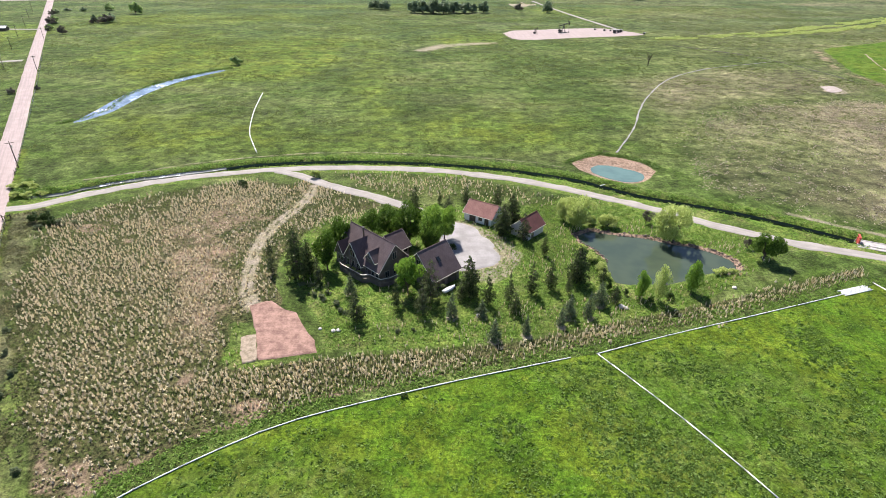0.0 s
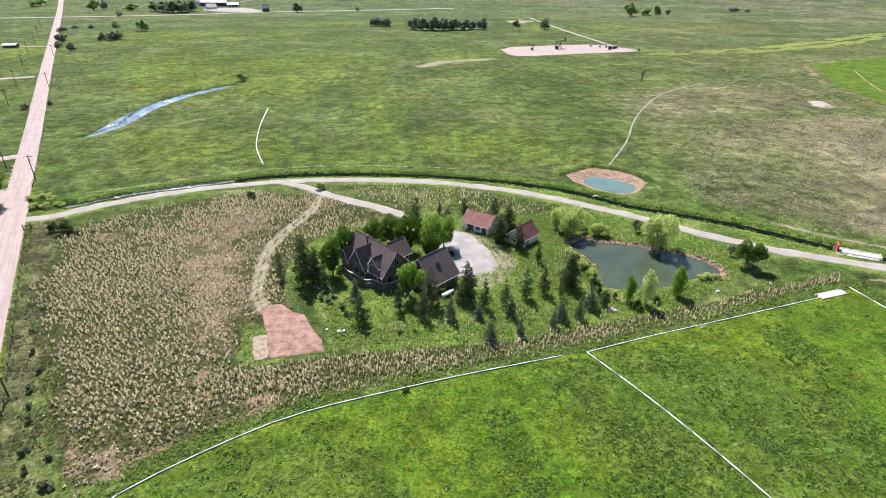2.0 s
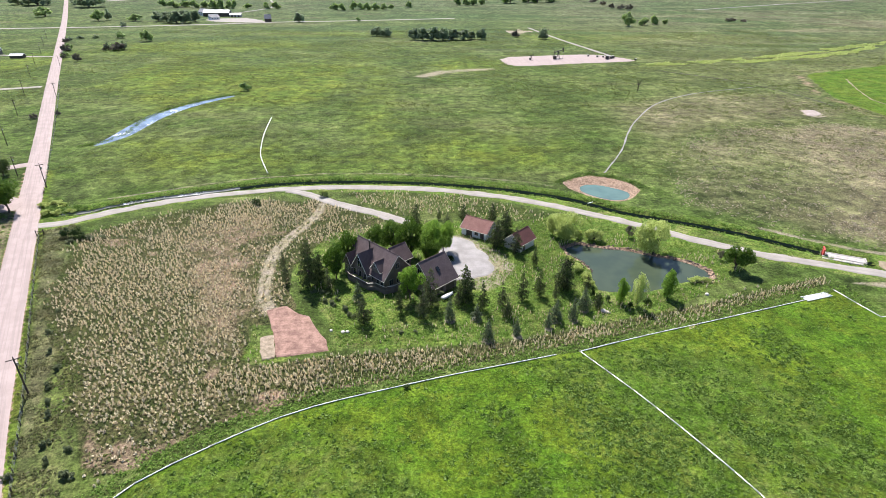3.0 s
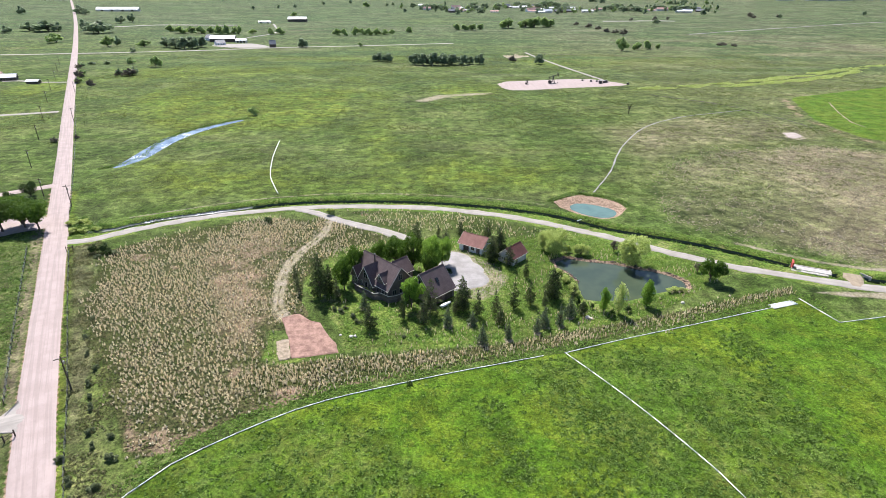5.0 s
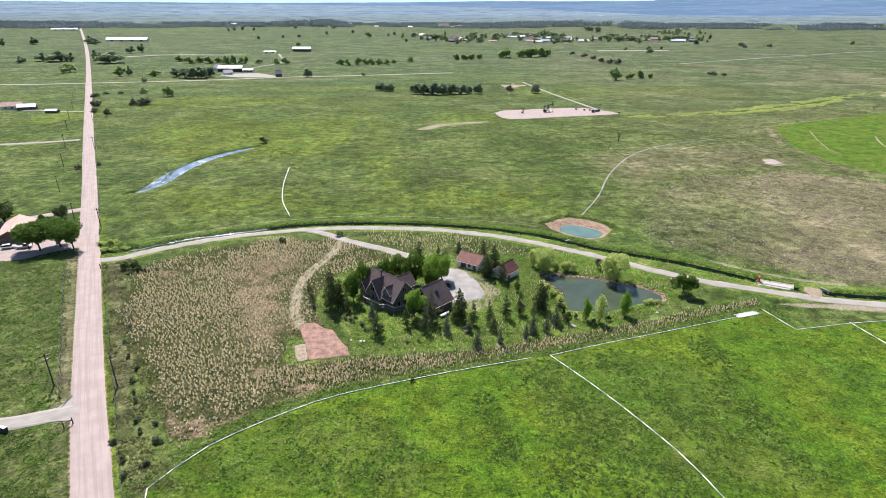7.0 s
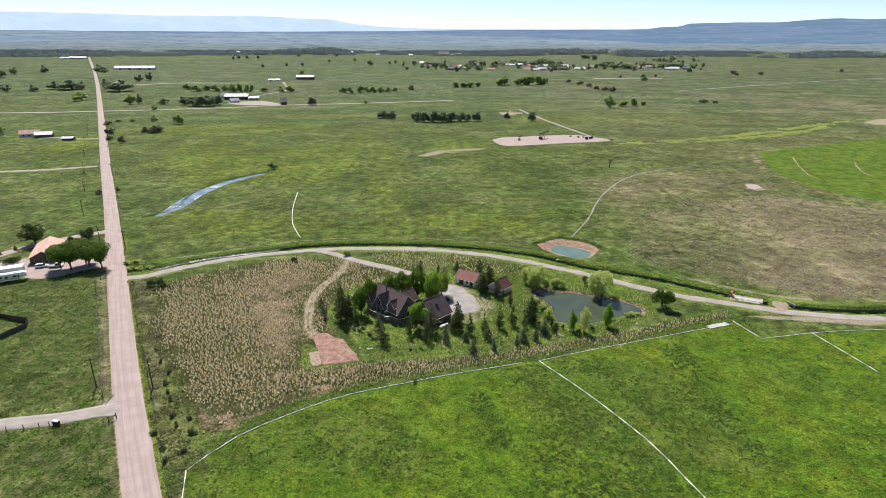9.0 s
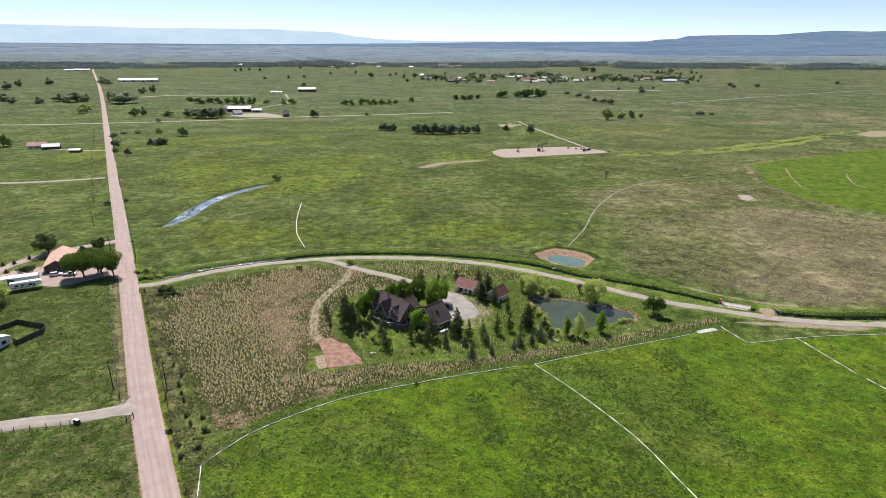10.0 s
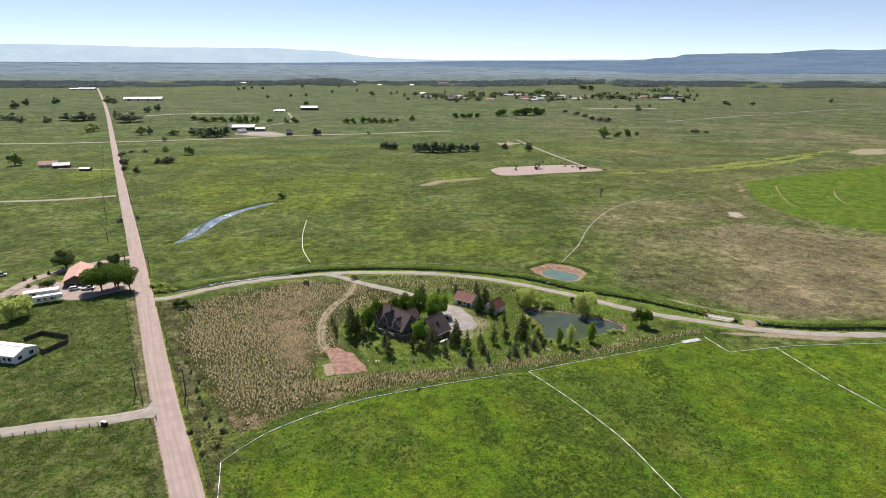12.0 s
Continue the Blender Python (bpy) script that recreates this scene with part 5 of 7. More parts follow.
FAR_F = [(305.5, 1329.2, 9.6, 14.9), (318.8, 1264.7, 10.5, 19.9), (324.6, 1205.6, 10.0, 16.4), (324.0, 1138.4, 10.7, 15.6), (334.2, 1112.6, 10.5, 15.3), (342.7, 1087.8, 13.7, 15.1), (83.8, 664.2, 9.0, 12.4), (440.1, 894.0, 6.7, 18), (812.4, 1548.5, 15.6, 16.9), (880.6, 1536.7, 9.3, 11.4), (455, 884, 5, 12), (-388.0, 587.6, 6.5, 6.9), (-348.3, 522.3, 7.5, 9.6), (-325.7, 482.1, 5.5, 6.4), (-302.0, 462.6, 8.2, 7.3), (-315.9, 531.1, 6.5, 8.1), (-304.7, 531.4, 8.7, 14.7), (-203.8, 279.4, 2.6, 3.6), (-210.2, 270.0, 3.5, 4.7), (472, 1463, 10, 12), (529, 1457, 13, 14), (575, 1493, 9, 12), (801, 1505, 10, 12)]
FAR_G = [(-108.2, 2157.7, 17.1, 23.1), (-59.5, 2009.4, 21.9, 34.5), (-28.4, 2010.3, 18.0, 30.2), (2.7, 1976.4, 17.7, 21.2), (120.3, 2289.1, 13.5, 34.2), (116.0, 1819.4, 18.2, 27.5), (202.8, 2160.2, 17.1, 32.4), (269.2, 2157.9, 23.4, 23.2), (324.7, 2238.7, 13.2, 43.4),
         (323.6, 2004.6, 23.9, 30.4), (392.9, 2234.4, 24.2, 43.5), (411.9, 2149.5, 21.2, 32.7), (444.5, 2146.9, 17.0, 28.1), (656.0, 2614.6, 25.5, 45.7), (666.6, 2499.2, 29.3, 27.4), (566.3, 1984.3, 17.7, 35.3), (586.9, 1913.7, 17.1, 38.5), (615.4, 1877.7, 20.6, 42.3),
         (713.5, 1965.5, 17.6, 44.6), (774.8, 1888.0, 20.7, 47.9), (836.9, 1877.8, 15.0, 26.3), (506.9, 1383.0, 12.7, 16.0), (990.0, 2445.3, 24.0, 27.9)]
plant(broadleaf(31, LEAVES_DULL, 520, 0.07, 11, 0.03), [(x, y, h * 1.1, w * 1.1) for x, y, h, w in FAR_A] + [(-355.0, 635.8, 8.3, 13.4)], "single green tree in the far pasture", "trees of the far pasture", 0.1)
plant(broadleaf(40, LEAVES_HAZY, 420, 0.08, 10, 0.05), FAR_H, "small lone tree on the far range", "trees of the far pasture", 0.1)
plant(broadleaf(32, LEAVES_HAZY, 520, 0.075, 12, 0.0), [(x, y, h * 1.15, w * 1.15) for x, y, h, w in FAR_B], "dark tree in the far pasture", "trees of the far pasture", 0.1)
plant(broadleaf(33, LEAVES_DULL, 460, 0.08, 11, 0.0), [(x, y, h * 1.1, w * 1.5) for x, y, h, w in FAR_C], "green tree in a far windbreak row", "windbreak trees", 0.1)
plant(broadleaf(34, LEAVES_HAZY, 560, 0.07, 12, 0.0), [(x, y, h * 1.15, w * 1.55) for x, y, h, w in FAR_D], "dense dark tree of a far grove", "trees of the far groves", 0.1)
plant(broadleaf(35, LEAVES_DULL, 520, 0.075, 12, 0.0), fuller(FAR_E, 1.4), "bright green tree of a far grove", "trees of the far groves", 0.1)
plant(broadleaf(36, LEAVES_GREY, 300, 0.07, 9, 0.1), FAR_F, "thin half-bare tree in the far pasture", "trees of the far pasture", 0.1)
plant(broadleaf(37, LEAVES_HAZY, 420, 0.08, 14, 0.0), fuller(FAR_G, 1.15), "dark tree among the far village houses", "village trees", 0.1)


def village_spots(seed, count):
    """Trees gathered loosely round the houses of the far village."""
    rng = np.random.default_rng(seed)
    out = []
    for k in range(count):
        cx, cy = ((-50, 2010), (40, 1900), (120, 1960), (290, 2060), (380, 2120), (440, 1900), (590, 1940), (720, 1930), (810, 1890), (330, 1880), (930, 2350))[k % 11]
        h = rng.uniform(8, 19)
        out.append((cx + rng.normal() * 46, cy + rng.normal() * 90, h, h * rng.uniform(0.7, 1.4)))
    return out


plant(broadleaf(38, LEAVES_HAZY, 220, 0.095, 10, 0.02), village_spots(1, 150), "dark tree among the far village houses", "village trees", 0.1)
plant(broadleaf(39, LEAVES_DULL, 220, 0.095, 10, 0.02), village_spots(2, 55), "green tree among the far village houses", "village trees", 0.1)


def dead_tree(x, y, h):
    rng = np.random.default_rng(5)
    tree = thing("dead_tree", Matrix.Translation((x, y, 0)), "bare dead tree standing in the pasture", "tree")
    bm = bmesh.new()
    rod(bm, (0, 0, -0.2), (0.2, 0, h * 0.45), 0.35, 0.25)
    part("trunk", bm, DARKWOOD, tree)
    bm = bmesh.new()
    for k in range(9):
        a, e = rng.uniform(0, 6.28), rng.uniform(0.5, 1.0)
        rod(bm, (0.2, 0, h * rng.uniform(0.3, 0.45)), (math.cos(a) * h * 0.28 * e, math.sin(a) * h * 0.28, h * e), 0.16, 0.04, 5)
    part("branches", bm, DARKWOOD, tree)


dead_tree(127.6, 354.0, 8.2)


# ---- grass and weeds, too many to count ----
def tufts(name, xy, height, spread, blades, width, material, label, seed, dip=0.0):
    """Fans of upright blades at the given places, in one mesh."""
    rng = np.random.default_rng(seed)
    n = len(xy)
    base = np.repeat(np.column_stack([xy, ground_z(xy[:, 0], xy[:, 1]) - 0.08 - dip]), blades, 0)
    size = np.repeat(rng.uniform(0.6, 1.35, n), blades)
    a = rng.uniform(0, 6.283, n * blades)
    lean = rng.uniform(0.1, 1.0, n * blades) * spread * size
    h = height * size * rng.uniform(0.65, 1.1, n * blades)
    side = np.stack([-np.sin(a), np.cos(a), a * 0], 1) * (width * size * rng.uniform(0.6, 1.3, n * blades))[:, None]
    root = base + np.stack([np.cos(a), np.sin(a), a * 0], 1) * (0.25 * lean)[:, None]
    tip = base + np.stack([np.cos(a) * lean, np.sin(a) * lean, h], 1)
    v = np.stack([root - side, root + side, tip + 0.35 * side, tip - 0.35 * side], 1).reshape(-1, 3)
    return tagged(soup(name, v, 4, material, None, label), "", "grass", "", "stuff")


def clumps(name, xy, radius, height, leaves, size, material, label, seed):
    """Low rounded tussocks of short blades at the given places, in one mesh."""
    rng = np.random.default_rng(seed)
    n = len(xy)
    big = np.repeat(rng.uniform(0.55, 1.45, n), leaves)
    d = rng.normal(size=(n * leaves, 3))
    d[:, 2] = np.abs(d[:, 2])
    d /= np.linalg.norm(d, axis=1)[:, None]
    base = np.repeat(np.column_stack([xy, ground_z(xy[:, 0], xy[:, 1]) - 0.05]), leaves, 0)
    k = (big * rng.uniform(0.5, 1.05, n * leaves))[:, None]
    c = base + d * k * np.array([radius, radius, height])
    return tagged(soup(name, leaf_faces(rng, c, size, 0, 1.6, d * 0.7 + np.array([0, 0, 0.5])), 4, material, None, label), "", "grass", "", "stuff")


def scatter(seed, count, x0, x1, y0, y1, chance):
    rng = np.random.default_rng(seed)
    x, y = rng.uniform(x0, x1, count), rng.uniform(y0, y1, count)
    keep = rng.random(count) < chance(x, y)
    return np.column_stack([x[keep], y[keep]])


def clear(x, y):
    """Where no road, water or building stands in the grass."""
    free = (off_line(x, y, COUNTY_ROAD) > 4.0) & (off_line(x, y, LANE) > 2.9) & (off_line(x, y, DRIVE) > 2.3) & (inside(x, y, YARD) < -0.6)
    return free & (inside(x, y, PAD) < -0.3) & (inside(x, y, STRIP) < -0.2) & (inside(x, y, POND) < -1.2) & (inside(x, y, POOL) < -4) & (np.abs(off_line(x, y, TRACK) - 0.75) > 0.5) & (off_line(x, y, CROSSING) > 2.6)


def dry_depth(x, y):
    """How far inside the rough dry ground a place lies; the ground by the wheel track counts too."""
    return np.maximum(np.maximum(inside(x, y, DRY), 6.0 - off_line(x, y, TRACK)), np.maximum(inside(x, y, DRY_NORTH), inside(x, y, SEMI_DRY) - 1))


def dry_chance(x, y):
    d = dry_depth(x, y)
    bare = step(0.66, 0.8, vnoise(x, y, 7, 11))
    green = step(0.50, 0.75, 0.6 * vnoise(x, y, 16, 13) + 0.4 * vnoise(x, y, 5, 3))
    return clear(x, y) * step(-1.5, 4.0, d + 6 * (vnoise(x, y, 9, 19) - 0.45)) * (1 - 0.7 * bare) * (0.95 - 0.55 * green) * np.where(inside(x, y, SEMI_DRY) > 0, 0.45, 1.0)


def green_chance(x, y):
    """Green growth fills the gaps between the dead bunches, most of all along the edges of the field."""
    d = dry_depth(x, y)
    heart = step(-14, 10, inside(x, y, DRY_HEART))
    return clear(x, y) * step(-1.2, 1.5, d) * (0.95 - 0.75 * heart) * (0.35 + 0.65 * step(0.3, 0.7, 0.5 * vnoise(x, y, 5, 3) + 0.5 * vnoise(x, y, 16, 13)))


def lawn_chance(x, y):
    house = np.maximum(inside(x, y, [(-25, 110), (-17, 102), (-9, 101), (-2, 97), (5, 104), (0, 112), (-8, 120)]), -50)
    return clear(x, y) * step(-1, 2, inside(x, y, LAWN)) * step(4, 7, off_line(x, y, TRACK)) * (house < -0.5) * (0.25 + 0.75 * vnoise(x, y, 4, 6))


def weed_chance(x, y):
    patchy = step(0.55, 0.8, vnoise(x + 0.5 * y, y, 26, 9))
    return (inside(x, y, FIELD) > 1.0) * (0.025 + 0.75 * np.maximum(0.35 * patchy * vnoise(x, y, 6, 5), weed_bands(x, y)))


def straw_in_lawn(x, y):
    south = step(0.45, 0.75, vnoise(x, y, 9, 14)) + step(0, 8, 92 + 0.28 * x - y)
    return 0.36 * lawn_chance(x, y) * np.minimum(1, south)


def rows_of(seed, gap, x0, x1, y0, y1, chance, turn=0.35, loose=0.3):
    """Places in uneven rows, as bunch grass stands, each about one gap from the next."""
    rng = np.random.default_rng(seed)
    u, v = np.meshgrid(np.arange(-170, 170, gap), np.arange(-170, 170, gap * 0.9))
    u = (u + gap * 0.5 * (np.arange(len(u)) % 2)[:, None]).ravel() + rng.normal(size=u.size) * gap * loose
    v = v.ravel() + rng.normal(size=v.size) * gap * loose
    x = (x0 + x1) / 2 + u * math.cos(turn) - v * math.sin(turn)
    y = (y0 + y1) / 2 + u * math.sin(turn) + v * math.cos(turn)
    keep = (x > x0) & (x < x1) & (y > y0) & (y < y1)
    x, y = x[keep], y[keep]
    keep = rng.random(len(x)) < chance(x, y)
    return np.column_stack([x[keep], y[keep]])


bunches = rows_of(1, 0.9, -112, 102, 44, 172, dry_chance)
strip = rows_of(5, 0.78, -45, 102, 64, 112, lambda x, y: clear(x, y) * step(-1.0, 1.0, inside(x, y, DRY)) * (y < 84 + 0.32 * x) * (0.55 + 0.45 * vnoise(x, y, 4, 3)))
sparse = scatter(11, 22000, -45, 90, 74, 150, straw_in_lawn)
clumps("bunch_grass", bunches, 0.22, 0.60, 10, 0.12, STRAW, "pale dead bunch grass in uneven rows over the rough field", 1)
tufts("dry_stalks", np.concatenate([bunches, strip, sparse]), 0.80, 0.15, 12, 0.046, STRAW, "pale dead grass stalks standing in the rough field", 1)
clumps("rough_grass", rows_of(2, 0.85, -112, 102, 44, 172, green_chance), 0.36, 0.34, 9, 0.11, ROUGH, "dark green rough grass between the dead stalks", 2)
clumps("lawn_grass", scatter(3, 40000, -45, 90, 74, 150, lawn_chance), 0.45, 0.42, 9, 0.10, TALL_GRASS, "tall uncut green grass round the homestead", 3)
clumps("field_weed", scatter(4, 52000, -52, 130, 10, 104, weed_chance), 0.55, 0.15, 13, 0.16, FIELD_WEEDS, "dark weeds growing in the watered field", 4)
clumps("field_grass", scatter(14, 20000, -52, 130, 18, 104, lambda x, y: (inside(x, y, FIELD) > 1) * (0.3 + 0.7 * vnoise(x, y, 6, 3))), 0.34, 0.22, 6, 0.09, TALL_GRASS, "bright hay grass of the watered field", 14)
clumps("field_edge_grass", scatter(24, 60000, -62, 102, 28, 106, lambda x, y: step(-5.5, -3.5, inside(x, y, FIELD)) * (inside(x, y, FIELD) < -0.3) * clear(x, y) * (0.35 + 0.65 * vnoise(x, y, 3, 7))),
       0.42, 0.36, 8, 0.11, TALL_GRASS, "green grass between the pipe and the dry field", 24)
clumps("ditch_grass", scatter(5, 60000, -130, 175, 100, 190, lambda x, y: np.where(off_line(x, y, DITCH_NORTH) < 2.3, 1.0, 0.35 * (np.abs(off_line(x, y, DITCH) - 2.6) < 1.0)) * clear(x, y) * (off_line(x, y, DITCH) > 1.7)), 0.55, 0.5, 8, 0.13, TALL_GRASS, "thick tall grass along the irrigation ditch", 5)
clumps("verge_grass", scatter(6, 40000, -135, -40, 20, 140, lambda x, y: (np.abs(off_line(x, y, COUNTY_ROAD) - 8.5) < 4.5) * (x > -42 - 0.6 * y) * clear(x, y) * step(0.3, 0.7, vnoise(x, y, 3.5, 8))),
       0.42, 0.4, 7, 0.11, VERGE_GRASS, "rough olive grass on the roadside verge", 6)
clumps("meadow_weed", scatter(7, 60000, -215, -60, 20, 150, lambda x, y: (off_line(x, y, COUNTY_ROAD) > 5) * (x < -42 - 0.6 * y) * (inside(x, y, FARM_YARD) < -1) * (off_line(x, y, [(-190, 28), (-135, 42), (-103.6, 49.9), (-90.0, 52.9), (-77.5, 58)]) > 3.4) * (0.15 + 0.6 * step(0.3, 0.8, vnoise(x, y, 1.8, 5)))),
       0.42, 0.26, 7, 0.12, FIELD_WEEDS, "dark weeds in the meadow across the road", 7)
clumps("range_grass", scatter(8, 40000, -150, 240, 184, 330, lambda x, y: (inside(x, y, POOL) < -5) * (inside(x, y, CREEK) < -3) * step(0.4, 0.75, vnoise(x, y, 5, 15)) * np.clip(1.6 - (y - 180) / 130, 0, 1)),
       0.5, 0.2, 6, 0.12, RANGE_GRASS, "tussocks of rough grass in the open pasture", 8)
clumps("dry_range_grass", scatter(25, 60000, 80, 330, 118, 300, lambda x, y: step(-8, 6, inside(x, y, BROWN)) * (0.2 + 0.6 * step(0.3, 0.7, vnoise(x, y, 34, 23)) + 0.2 * (x > 170)) * (np.abs(x) < 0.84 * y + 60) * (off_line(x, y, DITCH) > 7) * (0.25 + 0.75 * step(0.35, 0.65, vnoise(x, y, 6, 15)))),
       0.42, 0.34, 7, 0.13, RANGE_STRAW, "pale dry bunch grass speckling the brown range", 25)
clumps("far_range_grass", scatter(18, 52000, -330, 460, 300, 760, lambda x, y: (off_line(x, y, COUNTY_ROAD) > 6) * (inside(x, y, CREEK) < -3) * (inside(x, y, PUMP_PAD) < -2) * (inside(x, y, PIVOT) < -2) * (np.abs(x) < 0.78 * y + 30) * step(0.35, 0.7, vnoise(x, y, 22, 16))),
       1.0, 0.22, 5, 0.28, RANGE_GRASS, "coarse tussocks in the farther pasture", 18)
clumps("range_weed", scatter(19, 34000, -330, 420, 186, 640, lambda x, y: (off_line(x, y, COUNTY_ROAD) > 6) * (inside(x, y, POOL_RIM) < -1) * (inside(x, y, CREEK) < -3) * (inside(x, y, PUMP_PAD) < -2) * (inside(x, y, PIVOT) < -2) * (np.abs(x) < 0.78 * y + 30) * step(0.55, 0.8, vnoise(x + 0.4 * y, y, 17, 17))),
       0.7, 0.2, 5, 0.2, ROUGH, "dark weeds in drifts over the pasture", 19)
clumps("wet_grass", scatter(20, 60000, 160, 560, 440, 690, lambda x, y: (np.minimum(off_line(x, y, [(170, 463.5), (210, 474), (273, 500), (349, 541.5), (446, 604), (542, 662)]), off_line(x, y, [(250, 478), (330, 512), (400, 553), (446, 590)]))
       < 1.0 + 8.0 * vnoise(x, y, 14, 3)) * step(0.3, 0.5, vnoise(x, y * 2, 24, 5))), 1.4, 0.6, 7, 0.5, LEAVES_WILLOW, "bright yellow-green wet grass along a seep", 20)
clumps("bank_grass", scatter(21, 120000, -175, 85, 135, 340, lambda x, y: np.maximum((off_line(x, y, [(-157, 221), (-153, 228), (-151.2, 236), (-149, 243), (-153, 261), (-154, 273), (-152.4, 288), (-148.4, 303), (-141.5, 317), (-133, 330), (-126, 335)]) < 1.4),
       np.maximum(off_line(x, y, [(43, 179), (50.5, 186), (56.2, 189), (63.5, 186.5), (69.4, 181.5), (73, 175.2)]) < 1.5, inside(x, y, [(-127.2, 148.9), (-130.3, 159.8), (-128.3, 160.8), (-124.8, 155.4), (-119.1, 154.3), (-113.7, 152.2), (-117, 149.4), (-122.1, 146.7)]) > 0))),
       0.7, 0.8, 8, 0.16, FIELD_WEEDS, "tall dark grass on the banks of creek and pool", 21)


# ---- buildings ----
def slab(bm, corners, thick):
    """A plate: four corners of its top face, thickened downwards."""
    top = [bm.verts.new(c) for c in corners]
    low = [bm.verts.new((c[0], c[1], c[2] - thick)) for c in corners]
    n = len(top)
    bm.faces.new(top)
    bm.faces.new(low[::-1])
    for i in range(n):
        bm.faces.new((top[i], low[i], low[(i + 1) % n], top[(i + 1) % n]))


def wing(parent, x0, x1, y0, y1, eave, ridge, along, wall_m, roof_m, over=0.45, base=0.0, trim=None):
    """A gabled wing: solid walls and a two-sided roof with eaves, its ridge along x or y."""
    sw = along == "y"
    f = (lambda a, b, c: (b, a, c)) if sw else (lambda a, b, c: (a, b, c))
    a0, a1, b0, b1 = (y0, y1, x0, x1) if sw else (x0, x1, y0, y1)
    mid = (b0 + b1) / 2
    bm = bmesh.new()
    rings = [[bm.verts.new(f(a, b, z)) for b, z in ((b0, base - 0.15), (b1, base - 0.15), (b1, eave), (mid, ridge - 0.02), (b0, eave))] for a in (a0, a1)]
    bm.faces.new(rings[0][::-1])
    bm.faces.new(rings[1])
    for i in range(5):
        bm.faces.new((rings[0][i], rings[0][(i + 1) % 5], rings[1][(i + 1) % 5], rings[1][i]))
    bmesh.ops.recalc_face_normals(bm, faces=bm.faces)
    part("wall", bm, wall_m, parent)
    rise = (ridge - eave) / ((b1 - b0) / 2)
    bm = bmesh.new()
    for b, s in ((b0, -1), (b1, 1)):
        lo, e = b + s * over, eave - over * rise + 0.14
        slab(bm, [f(a0 - over, mid, ridge + 0.14), f(a1 + over, mid, ridge + 0.14), f(a1 + over, lo, e), f(a0 - over, lo, e)], 0.16)
    bmesh.ops.recalc_face_normals(bm, faces=bm.faces)
    roof = part("roof", bm, roof_m, parent)
    bm = bmesh.new()
    rod(bm, f(a0 - over, mid, ridge + 0.15), f(a1 + over, mid, ridge + 0.15), 0.10, None, 6)
    part("ridge_cap", bm, roof_m, roof)
    if trim:
        for b, s in ((b0, -1), (b1, 1)):
            lo, e = b + s * (over + 0.03), eave - over * rise
            bm = bmesh.new()
            rod(bm, f(a0 - over, lo, e + 0.03), f(a1 + over, lo, e + 0.03), 0.07, None, 5)
            part("gutter", bm, trim, roof)
        for a in (a0 - over - 0.02, a1 + over + 0.02):
            bm = bmesh.new()
            for b, s in ((b0, -1), (b1, 1)):
                rod(bm, f(a, mid, ridge + 0.05), f(a, b + s * over, eave - over * rise + 0.05), 0.08, None, 4)
            part("bargeboard", bm, trim, roof)


def window(parent, x, y, z, w, h, face, frame_m=None):
    """A framed window on a wall that faces -y, +y, -x or +x."""
    turn = {"-y": 0, "+x": 90, "+y": 180, "-x": 270}[face]
    m = Matrix.Translation((x, y, z)) @ Matrix.Rotation(radians(turn), 4, "Z")
    bm = bmesh.new()
    for x0, x1, z0, z1 in ((-w / 2 - 0.08, -w / 2, -0.08, h + 0.08), (w / 2, w / 2 + 0.08, -0.08, h + 0.08), (-w / 2, w / 2, -0.08, 0), (-w / 2, w / 2, h, h + 0.08), (-0.03, 0.03, 0, h)):
        block(bm, x0, -0.07, z0, x1, 0.02, z1)
    bm.transform(m)
    frame_ob = part("window", bm, frame_m or SASH, parent)
    bm = boxed(-w / 2, -0.025, 0, w / 2, 0.01, h)
    bm.transform(m)
    part("pane", bm, GLASS, frame_ob)


def door(parent, x, y, z, w, h, face, material, name="door"):
    turn = {"-y": 0, "+x": 90, "+y": 180, "-x": 270}[face]
    m = Matrix.Translation((x, y, z)) @ Matrix.Rotation(radians(turn), 4, "Z")
    bm = boxed(-w / 2, -0.06, 0, w / 2, 0.02, h, 0.015)
    rows = max(2, int(h / 0.55))
    for k in range(rows):
        block(bm, -w / 2 + 0.08, -0.085, h * k / rows + 0.05, w / 2 - 0.08, -0.05, h * (k + 1) / rows - 0.05)
    bm.transform(m)
    part(name, bm, material, parent)


def at(x, y, turn, z=None):
    return Matrix.Translation((x, y, flat_z(x, y) if z is None else z)) @ Matrix.Rotation(radians(turn), 4, "Z")


